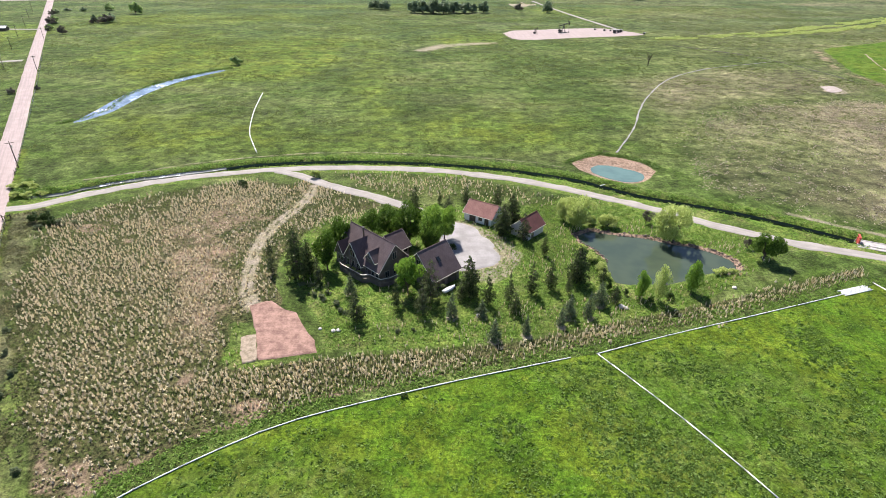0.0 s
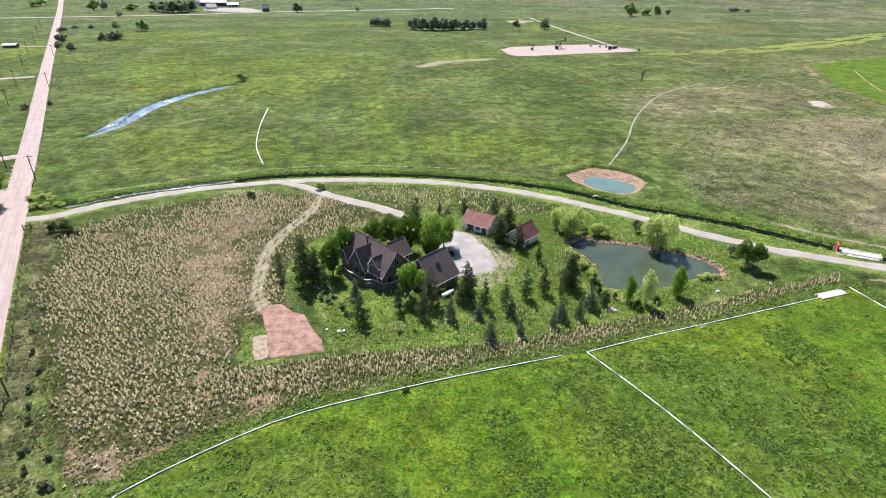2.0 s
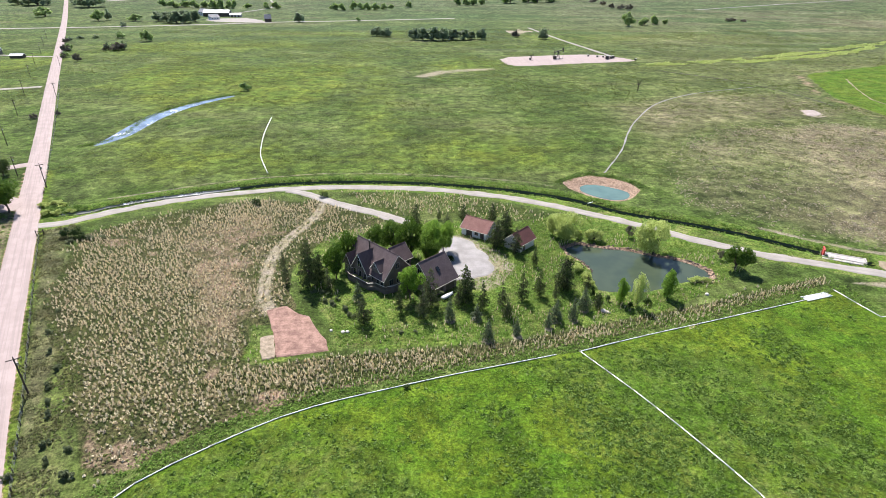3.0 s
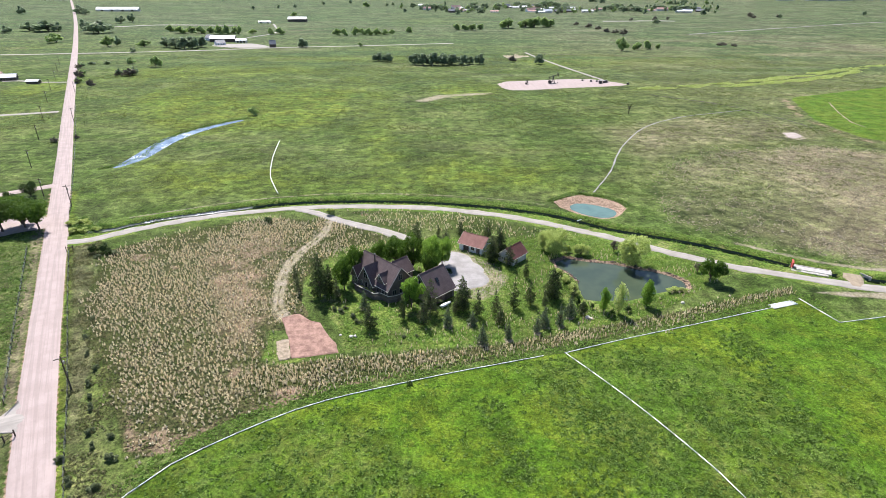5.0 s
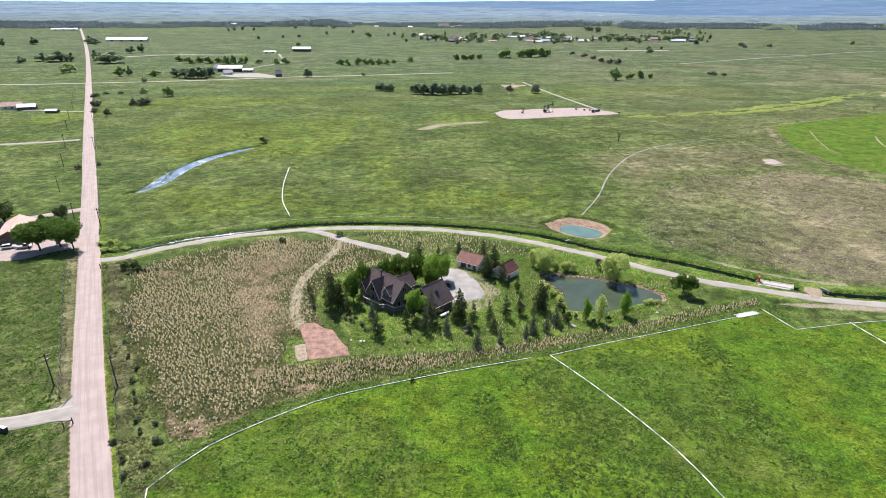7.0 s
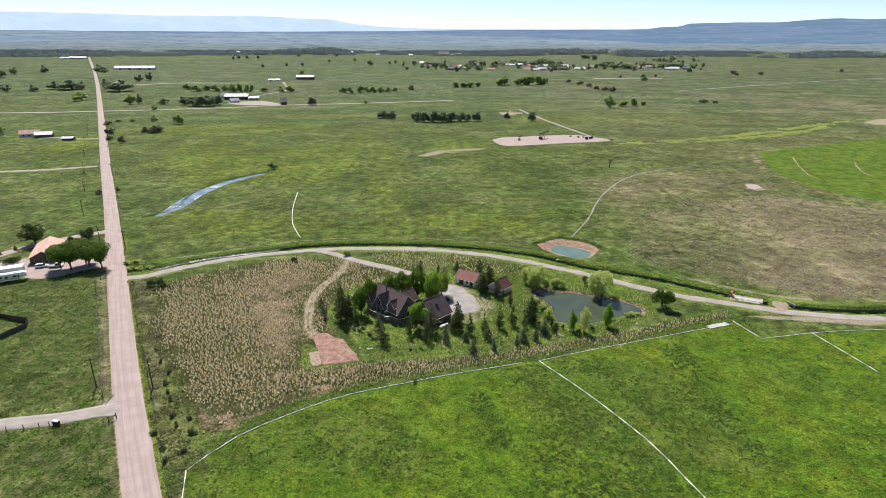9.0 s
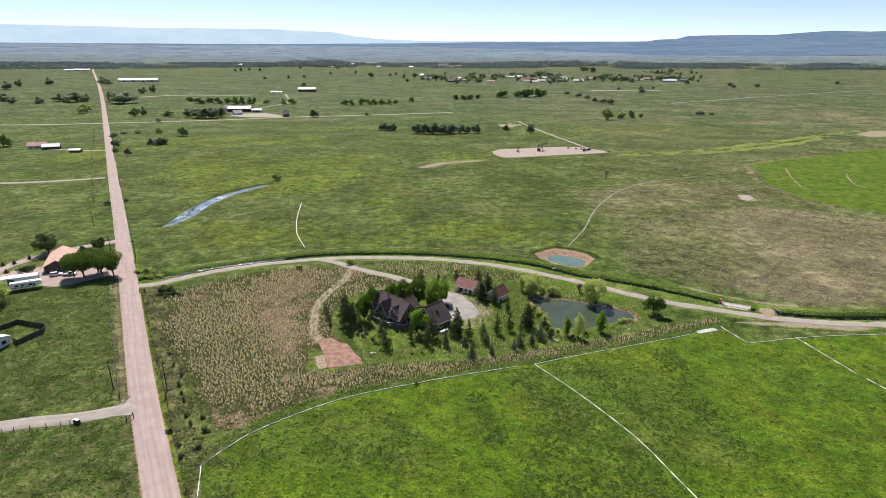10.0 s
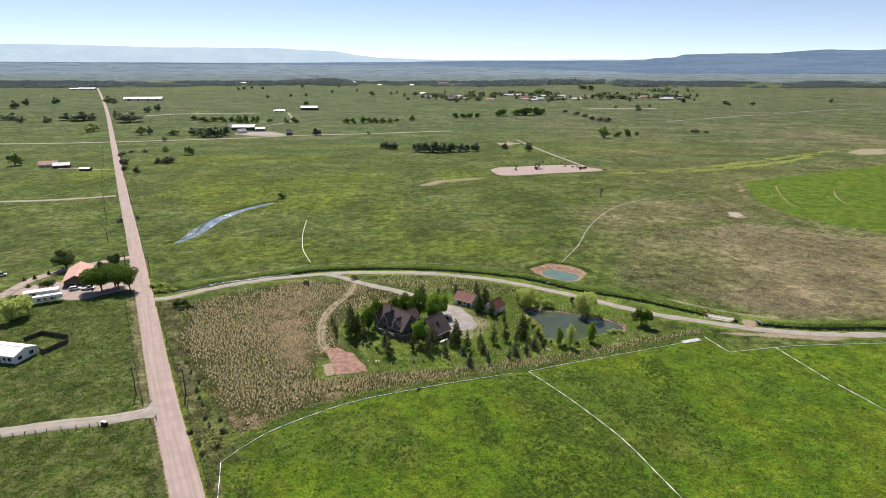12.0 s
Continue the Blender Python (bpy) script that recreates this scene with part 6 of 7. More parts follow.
def farmhouse():
    house = thing("farmhouse", at(-16, 108, -45), "large taupe farmhouse with steep dark brown shingle roofs and dormers", "house")
    wing(house, -8.5, 6.4, -2.9, 5.9, 3.6, 8.5, "x", WALL_TAUPE, ROOF_BROWN, trim=TRIM)
    wing(house, -5.0, 1.0, -3.7, 1.4, 3.4, 7.7, "y", WALL_TAUPE, ROOF_BROWN, trim=TRIM)
    wing(house, -8.6, -5.6, -3.6, 1.0, 3.3, 5.9, "y", WALL_TAUPE, ROOF_BROWN, 0.4, trim=TRIM)
    wing(house, 1.4, 4.6, -2.6, 1.2, 5.0, 6.9, "y", WALL_TAUPE, ROOF_BROWN, 0.35, 3.5, trim=TRIM)
    wing(house, -5.0, 0.8, 6.0, 10.8, 2.9, 5.7, "y", WALL_TAUPE, ROOF_BROWN, trim=TRIM)
    wing(house, 5.0, 8.2, 3.4, 6.2, 2.7, 4.6, "x", WALL_TAUPE, ROOF_BROWN, 0.3, trim=TRIM)
    # tall middle window with an arched head on the front gable
    for k, (w, z, h) in enumerate(((1.5, 4.2, 1.6), (1.1, 1.4, 1.7))):
        window(house, -2.0, -3.72, z, w, h, "-y")
    bm = bmesh.new()
    bmesh.ops.create_circle(bm, cap_ends=True, segments=16, radius=0.72, matrix=Matrix.Translation((-2.0, -3.76, 5.9)) @ Matrix.Rotation(radians(90), 4, "X"))
    part("arched_pane", bm, GLASS, house)
    for x in (-4.0, 0.0):
        window(house, x, -3.72, 1.4, 1.0, 1.6, "-y")
    for x in (2.6, 3.5):
        window(house, x, -2.62, 5.05, 0.6, 0.8, "-y")
    for x in (2.2, 4.2, 5.6):
        window(house, x, -2.92, 1.2, 0.9, 1.5, "-y")
    window(house, -6.5, -3.62, 1.3, 0.8, 1.5, "-y")
    window(house, -7.7, -3.62, 1.3, 0.8, 1.5, "-y")
    for y, z in ((-0.8, 1.2), (1.5, 1.2), (1.5, 5.0)):
        window(house, 6.42, y, z, 1.1, 1.5, "+x")
    for y in (7.2, 9.4):
        window(house, 0.82, y, 1.2, 1.1, 1.3, "+x")
    door(house, 2.9, -2.92, 0.9, 1.0, 2.1, "-y", WALL_DARK)
    bm = rod(bmesh.new(), (-2.9, 0.4, 6.6), (-2.9, 0.4, 9.6), 0.2, None, 10)
    rod(bm, (-2.9, 0.4, 9.6), (-2.9, 0.4, 9.8), 0.32, 0.30, 10)
    part("stovepipe", bm, METAL, house, "dark metal stovepipe with a cap")
    for x, y in ((-4.6, 3.2), (0.8, 3.6)):
        part("roof_vent", rod(bmesh.new(), (x, y, 6.0), (x, y, 8.0), 0.07, None, 8), METAL, house)
    return house


def garage():
    ob = thing("garage", at(-16, 108, -45), "tall garage with a steep dark brown shingle roof", "garage")
    wing(ob, 6.9, 16.3, 3.9, 11.9, 2.8, 7.6, "y", WALL_TAUPE, ROOF_BROWN, trim=TRIM)
    for y in (5.9, 9.6):
        door(ob, 16.32, y, 0.0, 2.7, 2.2, "+x", WALL_DARK, "garage_door")
    window(ob, 11.6, 3.88, 4.6, 1.2, 1.2, "-y")
    window(ob, 9.0, 3.88, 1.1, 1.1, 1.1, "-y")
    door(ob, 13.4, 3.88, 0.0, 0.95, 2.05, "-y", WALL_DARK)
    # roof window and its dark kerb, lying in the slope
    s = math.degrees(math.atan2(4.8, 4.7))
    m = Matrix.Translation((13.9, 7.7, 5.43)) @ Matrix.Rotation(radians(s), 4, "Y")
    bm = boxed(-0.65, -0.45, -0.06, 0.65, 0.45, 0.16, 0.02)
    bm.transform(m)
    kerb = part("skylight", bm, METAL, ob, "dark-framed skylight")
    bm = boxed(-0.55, -0.36, 0.15, 0.55, 0.36, 0.18)
    bm.transform(m)
    part("pane", bm, GLASS, kerb)
    return ob


RAIL = [(-23.4, 108.2), (-22.8, 107.2), (-17.6, 102.5), (-15.8, 102.7), (-13.3, 100.7), (-11.3, 101.4), (-9.7, 102.9)]


def deck():
    ob = thing("deck", Matrix.Identity(4), "raised timber deck with a pale-topped railing before the farmhouse", "deck")
    bm = bmesh.new()
    inner = [(-8.6, 104.6), (-13.2, 103.2), (-18.6, 107.6), (-21.4, 110.6)]
    slab(bm, [(x, y, 0.95) for x, y in RAIL + inner], 0.14)
    bmesh.ops.recalc_face_normals(bm, faces=bm.faces)
    part("floor", bm, WOOD, ob)
    for (ax, ay), (bx, by) in zip(RAIL, RAIL[1:]):
        d = Vector((bx - ax, by - ay))
        turn = Matrix.Translation((ax, ay, 0)) @ Matrix.Rotation(math.atan2(d.y, d.x), 4, "Z")
        n = max(1, round(d.length / 1.6))
        bm = boxed(0, -0.05, -0.15, d.length, 0.05, 0.82)
        bm.transform(turn)
        part("skirting", bm, WALL_TAUPE, ob)
        bm = boxed(0, -0.09, 1.88, d.length, 0.09, 1.96, 0.01)
        bm.transform(turn)
        rail = part("handrail", bm, TRIM, ob, "pale painted handrail")
        bm = boxed(0, -0.03, 1.1, d.length, 0.03, 1.16)
        for k in range(int(d.length / 0.14)):
            block(bm, k * 0.14, -0.015, 1.16, k * 0.14 + 0.035, 0.015, 1.88)
        bm.transform(turn)
        part("balusters", bm, WOOD, rail)
        for k in range(n):
            bm = boxed(d.length * k / n - 0.06, -0.06, 0.0, d.length * k / n + 0.06, 0.06, 1.9)
            bm.transform(turn)
            part("post", bm, WOOD, ob)
    return ob


def gabled(name, x, y, turn, length, width, eave, ridge, wall_m, roof_m, label, category, openings=(), group="", over=0.4, z=None, trim=None):
    ob = thing(name, at(x, y, turn, z), label, category, group)
    wing(ob, -length / 2, length / 2, -width / 2, width / 2, eave, ridge, "x", wall_m, roof_m, over, trim=trim)
    for what, face, u, v, w, h in openings:
        px, py = (u, -width / 2 - 0.02) if face == "-y" else (u, width / 2 + 0.02) if face == "+y" else (length / 2 + 0.02, u) if face == "+x" else (-length / 2 - 0.02, u)
        if what == "window":
            window(ob, px, py, v, w, h, face)
        else:
            door(ob, px, py, v, w, h, face, WOOD if what == "door" else WALL_DARK, "door" if what == "door" else "barn_door")
    return ob


farmhouse()
garage()
deck()
plant(broadleaf(41, LEAVES_WILLOW, 500, 0.05, 8, 0.02, name="planted_shrub", bush=True), [(-21.4, 107.2, 0.9, 1.5), (-20.0, 106.0, 0.9, 1.6), (-18.3, 104.6, 0.9, 1.6)],
      "yellow-green shrub in a tub on the deck", "shrubs on the deck", 0.0, 0.95)
gabled("shed", 11.4, 135.2, -33, 8.4, 6.6, 2.4, 4.7, WALL_WHITE, ROOF_RED, "cream shed with a red-brown shingle roof and two doors", "shed",
       [("big", "-y", -1.6, 0, 1.9, 2.0), ("window", "-y", 0.8, 0.9, 1.0, 0.9), ("big", "-y", 2.7, 0, 1.2, 2.0), ("window", "+x", 0, 1.0, 1.0, 1.0)], trim=TRIM)
gabled("shed", 22.2, 126.9, 47.8, 6.9, 5.4, 2.5, 4.9, WALL_CREAM, ROOF_MAROON, "small grey-cream shed with a maroon roof", "shed",
       [("door", "-y", -1.6, 0, 1.0, 2.0), ("window", "-x", 0, 1.0, 1.0, 0.9)], trim=TRIM)
gabled("neighbour_house", -169.5, 163.8, -64, 21.0, 9.2, 2.9, 5.2, WALL_DARK, ROOF_SALMON, "low brown house with a salmon shingle roof", "house",
       [("window", "+x", -2.4, 1.0, 1.4, 1.1), ("window", "+x", 2.4, 1.0, 1.4, 1.1), ("door", "+x", 0, 0, 1.0, 2.05), ("window", "-y", -3, 1.0, 1.3, 1.1), ("window", "-y", 3, 1.0, 1.3, 1.1)], over=0.7)
gabled("white_house", -147.0, 88.7, -11.5, 17, 8.0, 2.8, 4.1, WALL_WHITE, ROOF_WHITE, "long white house with a low white metal roof", "house",
       [("window", "+x", -2.2, 0.9, 1.3, 1.1), ("window", "+x", 2.0, 0.9, 1.3, 1.1), ("window", "-y", 6.4, 0.9, 1.2, 1.1), ("window", "-y", 4.4, 0.9, 0.9, 1.1), ("door", "-y", 2.2, 0, 1.0, 2.05), ("window", "-y", -1, 0.9, 1.2, 1.1)])
gabled("carport", -172.0, 142.4, 27, 12.5, 3.8, 2.7, 3.0, WALL_WHITE, ROOF_WHITE, "long white metal-roofed carport in the farmyard", "carport", [("big", "-y", -3, 0, 2.2, 2.2)], over=0.2)
# ranches and barns farther out
gabled("barn", -359.5, 936, 4, 40, 14, 5.5, 9.5, WALL_DARK, ROOF_WHITE, "long dark barn with a white metal roof", "barn", [("barn", "-y", k, 0, 4, 4) for k in (-14, -5, 5, 14)], "buildings of the far ranch")
gabled("barn", -327.5, 928, 4, 17, 8, 3.5, 5.5, WALL_CREAM, ROOF_WHITE, "low cream shed with a white metal roof", "barn", [("barn", "-y", k, 0, 3, 2.6) for k in (-5, 0, 5)], "buildings of the far ranch")
gabled("ranch_house", -345, 881, 40, 14, 10, 3.6, 7.6, WALL_WHITE, ROOF_GREY, "white ranch house with a grey roof", "house", [("window", "-y", k, 1.0, 1.4, 1.3) for k in (-4, 0, 4)], "buildings of the far ranch")
gabled("ranch_house", -384.4, 946.8, -30, 15, 11, 5.5, 10, WALL_WHITE, ROOF_GREY, "tall pale blue-white ranch house", "house", [("window", "-y", k, z, 1.4, 1.3) for k in (-4, 0, 4) for z in (1.0, 3.6)], "buildings of the far ranch")
gabled("barn", -253.5, 846, 20, 9, 9, 5, 10, WALL_DARK, ROOF_GREY, "small dark barn beside the cross road", "barn", [("barn", "-y", 0, 0, 3, 3)], "buildings of the far ranch")
gabled("barn", -349.5, 1405.5, 3, 44, 14, 6, 11, WALL_DARK, ROOF_WHITE, "long dark barn with a white roof far off", "barn", [("barn", "-y", k, 0, 5, 4) for k in (-14, 0, 14)], "far barns")
gabled("barn", -411.3, 1345.7, 3, 27, 9, 3, 5, WALL_CREAM, ROOF_WHITE, "low pale shed far off", "barn", [("barn", "-y", k, 0, 4, 3) for k in (-8, 8)], "far barns")
gabled("barn", -937.8, 1703.5, 12, 112, 22, 5, 11, WALL_CREAM, ROOF_WHITE, "very long barn with a white metal roof", "barn", [("barn", "-y", k, 0, 6, 4) for k in (-40, -14, 14, 40)], "far barns")
gabled("barn", -1481.3, 2300.9, 12, 63, 18, 4, 9, WALL_CREAM, ROOF_WHITE, "white-roofed barn at the end of the road", "barn", [("barn", "-y", k, 0, 6, 4) for k in (-18, 18)], "far barns")
gabled("barn", -1519.8, 2280.1, 12, 38, 14, 4, 7, WALL_CREAM, ROOF_WHITE, "smaller white-roofed barn at the end of the road", "barn", [("barn", "-y", 0, 0, 6, 3)], "far barns")
gabled("ranch_house", -418.1, 505, 25, 17, 10, 3.2, 6.4, WALL_CREAM, ROOF_SALMON, "ranch house with an orange-red roof", "house", [("window", "-y", k, 1.0, 1.5, 1.2) for k in (-5, 0, 5)], "houses along the road")
gabled("ranch_house", -400.6, 500, 25, 15, 9, 3.0, 5.6, WALL_DARK, ROOF_WHITE, "dark-walled house with a white roof", "house", [("window", "-y", k, 1.0, 1.5, 1.2) for k in (-4, 0, 4)], "houses along the road")
gabled("shed", -364.1, 481.1, 10, 10, 6, 2.2, 3.4, WALL_DARK, ROOF_WHITE, "small dark shed with a white roof", "shed", [("door", "-y", 0, 0, 1.2, 2.0)], "houses along the road")
VILLAGE = [(-65.7, 2009, 17, 8), (44.3, 2011, 30, 12), (31.0, 1819, 27, 10.9), (281.4, 2079, 27, 8.2), (284.4, 1874, 44, 11.2), (384.0, 1838, 40, 9.2), (449.6, 1832, 36, 7.3), (706.2, 1898, 34, 9.5),
           (231.9, 2119, 18, 12), (322.6, 1812, 27, 10), (3.6, 3300, 60, 11), (1120, 3050, 45, 10), (722.7, 1801, 20, 7.2)]
rng_v = np.random.default_rng(3)
VILLAGE += [(cx + rng_v.normal() * 45, cy + rng_v.normal() * 60, rng_v.uniform(14, 30), rng_v.uniform(5, 9))
            for cx, cy in ((-40, 2010), (60, 1900), (130, 2000), (290, 2060), (380, 2120), (440, 1900), (590, 1940), (720, 1930), (330, 1860), (400, 2000), (800, 1880)) for _ in range(4)]
VILLAGE += [(r * math.sin(radians(a)), r * math.cos(radians(a)), rng_v.uniform(14, 28), rng_v.uniform(5, 8)) for a, r in zip(rng_v.uniform(-36, 12, 22), rng_v.uniform(3050, 3450, 22))]
for k, (x, y, w, h) in enumerate(VILLAGE):
    gabled("village_house", x, y, (k * 37) % 50 - 25, w, 11, h * 0.5, h, (WALL_CREAM, WALL_WHITE, WALL_TAUPE)[k % 3], (ROOF_WHITE, ROOF_GREY, ROOF_SALMON)[(k * 2) % 3],
           ("pale house with a white roof in the far village", "white house with a grey roof in the far village", "taupe house with a reddish roof in the far village")[k % 3], "house",
           [("window", "-y", u * w / 4, 1.2, 2.0, 1.6) for u in (-1, 0, 1)], "village houses", 0.6)


# ---- pipes, poles and fences ----
def pipe_line(pts, radius, label, gap=4.5, lift=0.075):
    """Lengths of pipe coupled end to end, each a little out of line."""
    rng = np.random.default_rng(int(abs(pts[0][0]) * 10))
    ob = thing("irrigation_pipe", Matrix.Identity(4), label, "pipe", "irrigation pipes")
    line = smooth_line(pts, gap)
    for a, b in zip(line, line[1:]):
        bm = rod(bmesh.new(), (a[0], a[1], lift + rng.uniform(-0.01, 0.02)), (b[0], b[1], lift + rng.uniform(-0.01, 0.02)), radius, None, 8)
        seg = part("pipe_length", bm, PIPE, ob, "", True)
        d = Vector((b[0] - a[0], b[1] - a[1], 0)).normalized()
        bm = rod(bmesh.new(), Vector((a[0], a[1], lift)) - d * 0.15, Vector((a[0], a[1], lift)) + d * 0.15, radius * 1.25, None, 8)
        part("coupling", bm, CONCRETE, seg)
    return ob


pipe_line([(-46.0, 12), (-49.4, 23.4), (-53.2, 34.8)], 0.105, "white irrigation pipe laid beside the road verge")
pipe_line([(-53.2, 34.8), (-46.2, 45.8), (-33, 56.4), (-22.8, 62.3), (-9.0, 67.4), (3, 71.4), (13, 74.4), (23.7, 77.6)], 0.105, "long white irrigation pipe curving along the field edge")
pipe_line([(28.8, 78.7), (43.7, 84.2), (62.5, 90.5), (88.5, 99.4)], 0.105, "white irrigation pipe along the field's upper edge")
pipe_line([(96.8, 103.6), (100.1, 91.8)], 0.105, "short white irrigation pipe turning into the field")
pipe_line([(100.1, 91.8), (117.9, 95.4), (130.7, 97.0), (159.4, 98.7), (200, 100)], 0.105, "white irrigation pipe running on along the field edge")
pipe_line([(28.8, 78.7), (38.9, 62.6), (48.2, 44.5), (51.8, 33.3), (55.0, 23.0), (58, 12)], 0.105, "white irrigation pipe crossing the watered field")
pipe_line([(117.9, 96), (122.3, 73)], 0.105, "white irrigation pipe reaching down the field")
pipe_line([(123.2, 71), (127.3, 57.2), (131, 44)], 0.105, "white irrigation pipe reaching farther down the field")
pipe_line([(-89.3, 274.6), (-83.7, 242.0), (-76.8, 213.3), (-71.2, 198.6), (-66.3, 187.5)], 0.20, "white pipe lying across the open pasture")


def pipe_stack(x, y, turn):
    ob = thing("pipe_stack", at(x, y, turn), "spare white pipes laid side by side on the grass", "pipes")
    for k in range(7):
        part("pipe_length", rod(bmesh.new(), (-4 + 0.3 * (k % 3), k * 0.30 - 0.9, 0.12), (4 - 0.4 * (k % 2), k * 0.30 - 0.9, 0.12), 0.12, None, 8), PIPE, ob, "", True)


pipe_stack(90.6, 100.4, 18)


def utility_pole(x, y, h, turn, first=None):
    if first:
        return copy_thing(first, at(x, y, turn) @ Matrix.Diagonal((1, 1, h / 9.0, 1)))
    ob = thing("utility_pole", at(x, y, turn) @ Matrix.Diagonal((1, 1, h / 9.0, 1)), "weathered dark wooden utility pole with a crossarm", "utility pole", "poles along the road")
    part("pole", rod(bmesh.new(), (0, 0, -0.3), (0, 0, 9.0), 0.17, 0.11, 8), DARKWOOD, ob)
    part("crossarm", boxed(-1.2, -0.06, 8.3, 1.2, 0.06, 8.45), DARKWOOD, ob)
    for k in (-1.05, -0.45, 0.45, 1.05):
        part("insulator", rod(bmesh.new(), (k, 0, 8.45), (k, 0, 8.65), 0.06, 0.04, 6), CONCRETE, ob)
    bm = rod(bmesh.new(), (0.3, 0, 6.9), (0.3, 0, 7.6), 0.18, None, 8)
    part("transformer", bm, WIRE, ob)
    return ob


pole_one = utility_pole(-140.0, 171.0, 9.8, 31)
pole_one.scale = (1, 1, 1)
for x, y, h in [(-75.5, 65.5, 8.4), (-90.3, 65.4, 8.9), (-158.2, 182.5, 7.8), (-190, 222, 8.8), (-222, 275, 8.8), (-256, 330, 8.8), (-291, 388, 8.8), (-327, 447, 8.8), (-360, 505, 9), (-393, 560, 9), (-426, 616, 9), (-232, 323, 8.5), (-300, 436, 8.5)]:
    utility_pole(x, y, h, 31, pole_one)


def strand(pts, r):
    """One unbroken wire through the points."""
    bm = bmesh.new()
    rings = [[bm.verts.new((x + dx, y + dx, z + dz)) for dx, dz in ((-r, -r), (r, -r), (0, r))] for x, y, z in pts]
    for a, b in zip(rings, rings[1:]):
        for i in range(3):
            bm.faces.new((a[i], a[(i + 1) % 3], b[(i + 1) % 3], b[i]))
    return bm


def wire_fence(pts, gap, label, rails=3, top=1.15, stout=0.07):
    """Posts that lean a little, and strands of wire between them."""
    rng = np.random.default_rng(int(abs(pts[0][0] * 3)))
    ob = thing("wire_fence", Matrix.Identity(4), label, "fence")
    line = smooth_line(pts, gap)
    tops = []
    for x, y in line:
        lean = Vector((rng.normal() * 0.06, rng.normal() * 0.06, top + 0.1 + rng.uniform(-0.1, 0.15)))
        part("post", rod(bmesh.new(), (x, y, -0.15), Vector((x, y, 0)) + lean, stout, stout * 0.85, 6), DARKWOOD, ob)
        tops.append((x, y))
    for k in range(rails):
        z = top * (k + 1) / rails
        part("wire", strand([(*a, z) for a in tops], 0.012), WIRE, ob)


wire_fence([(-53.0, 27.0), (-63.5, 44.0), (-73.5, 61.0), (-83.0, 76.5), (-96.5, 98.3), (-116.8, 131.6)], 3.6, "leaning wooden post and wire fence along the road", 3, 1.2, 0.09)
wire_fence([(-86.0, 60.9), (-95.2, 75.3), (-109.6, 98.5), (-131.2, 133.5)], 3.4, "dark post and wire fence across the road", 4, 1.2, 0.09)
wire_fence([(-137, 165), (-181, 240), (-230, 322), (-264, 378)], 6.0, "post and wire fence along the county road", 3, 1.2, 0.08)
wire_fence([(-92, 49.5), (-104, 46.6), (-117, 43.2), (-135, 38.5)], 2.6, "dark post fence beside the gravel entrance", 3, 1.2, 0.09)


def brace_posts(x, y, turn):
    ob = thing("fence_brace", at(x, y, turn), "dark wooden H-shaped corner brace of a fence", "fence brace")
    for u in (-0.9, 0.9):
        part("post", rod(bmesh.new(), (u, 0, -0.2), (u, 0, 1.6), 0.13, 0.12, 8), DARKWOOD, ob)
    part("rail", rod(bmesh.new(), (-0.9, 0, 1.1), (0.9, 0, 1.1), 0.08, None, 6), DARKWOOD, ob)
    part("rail", rod(bmesh.new(), (-0.9, 0, 0.2), (0.9, 0, 1.1), 0.05, None, 6), DARKWOOD, ob)


brace_posts(-78.2, 51.6, 60)
brace_posts(-117.1, 132.5, 30)


def board_fence(poly, h, label):
    """A close-boarded fence round a small pen."""
    ob = thing("board_fence", Matrix.Identity(4), label, "fence")
    for (ax, ay), (bx, by) in zip(poly, poly[1:]):
        d = Vector((bx - ax, by - ay))
        n = max(1, round(d.length / 2.4))
        for k in range(n):
            m = Matrix.Translation((ax + d.x * k / n, ay + d.y * k / n, 0)) @ Matrix.Rotation(math.atan2(d.y, d.x), 4, "Z")
            w = d.length / n
            bm = boxed(0.06, -0.02, 0.02, w - 0.06, 0.03, h - 0.1)
            bm.transform(m)
            panel = part("panel", bm, WALL_DARK, ob)
            for j in range(int(w / 0.3)):
                bm = boxed(0.08 + j * 0.3, -0.05, 0.05, 0.30 + j * 0.3, -0.02, h - 0.05 * (j % 2))
                bm.transform(m)
                part("board", bm, WALL_DARK, panel)
            bm = boxed(-0.07, -0.07, -0.1, 0.07, 0.07, h + 0.1)
            bm.transform(m)
            part("post", bm, DARKWOOD, ob)


board_fence([(-148.5, 99.5), (-145.7, 105.0), (-134.0, 101.6), (-132.2, 98.3), (-135.0, 90.3), (-138.0, 92.0)], 1.7, "dark board fence round a small grassy pen")


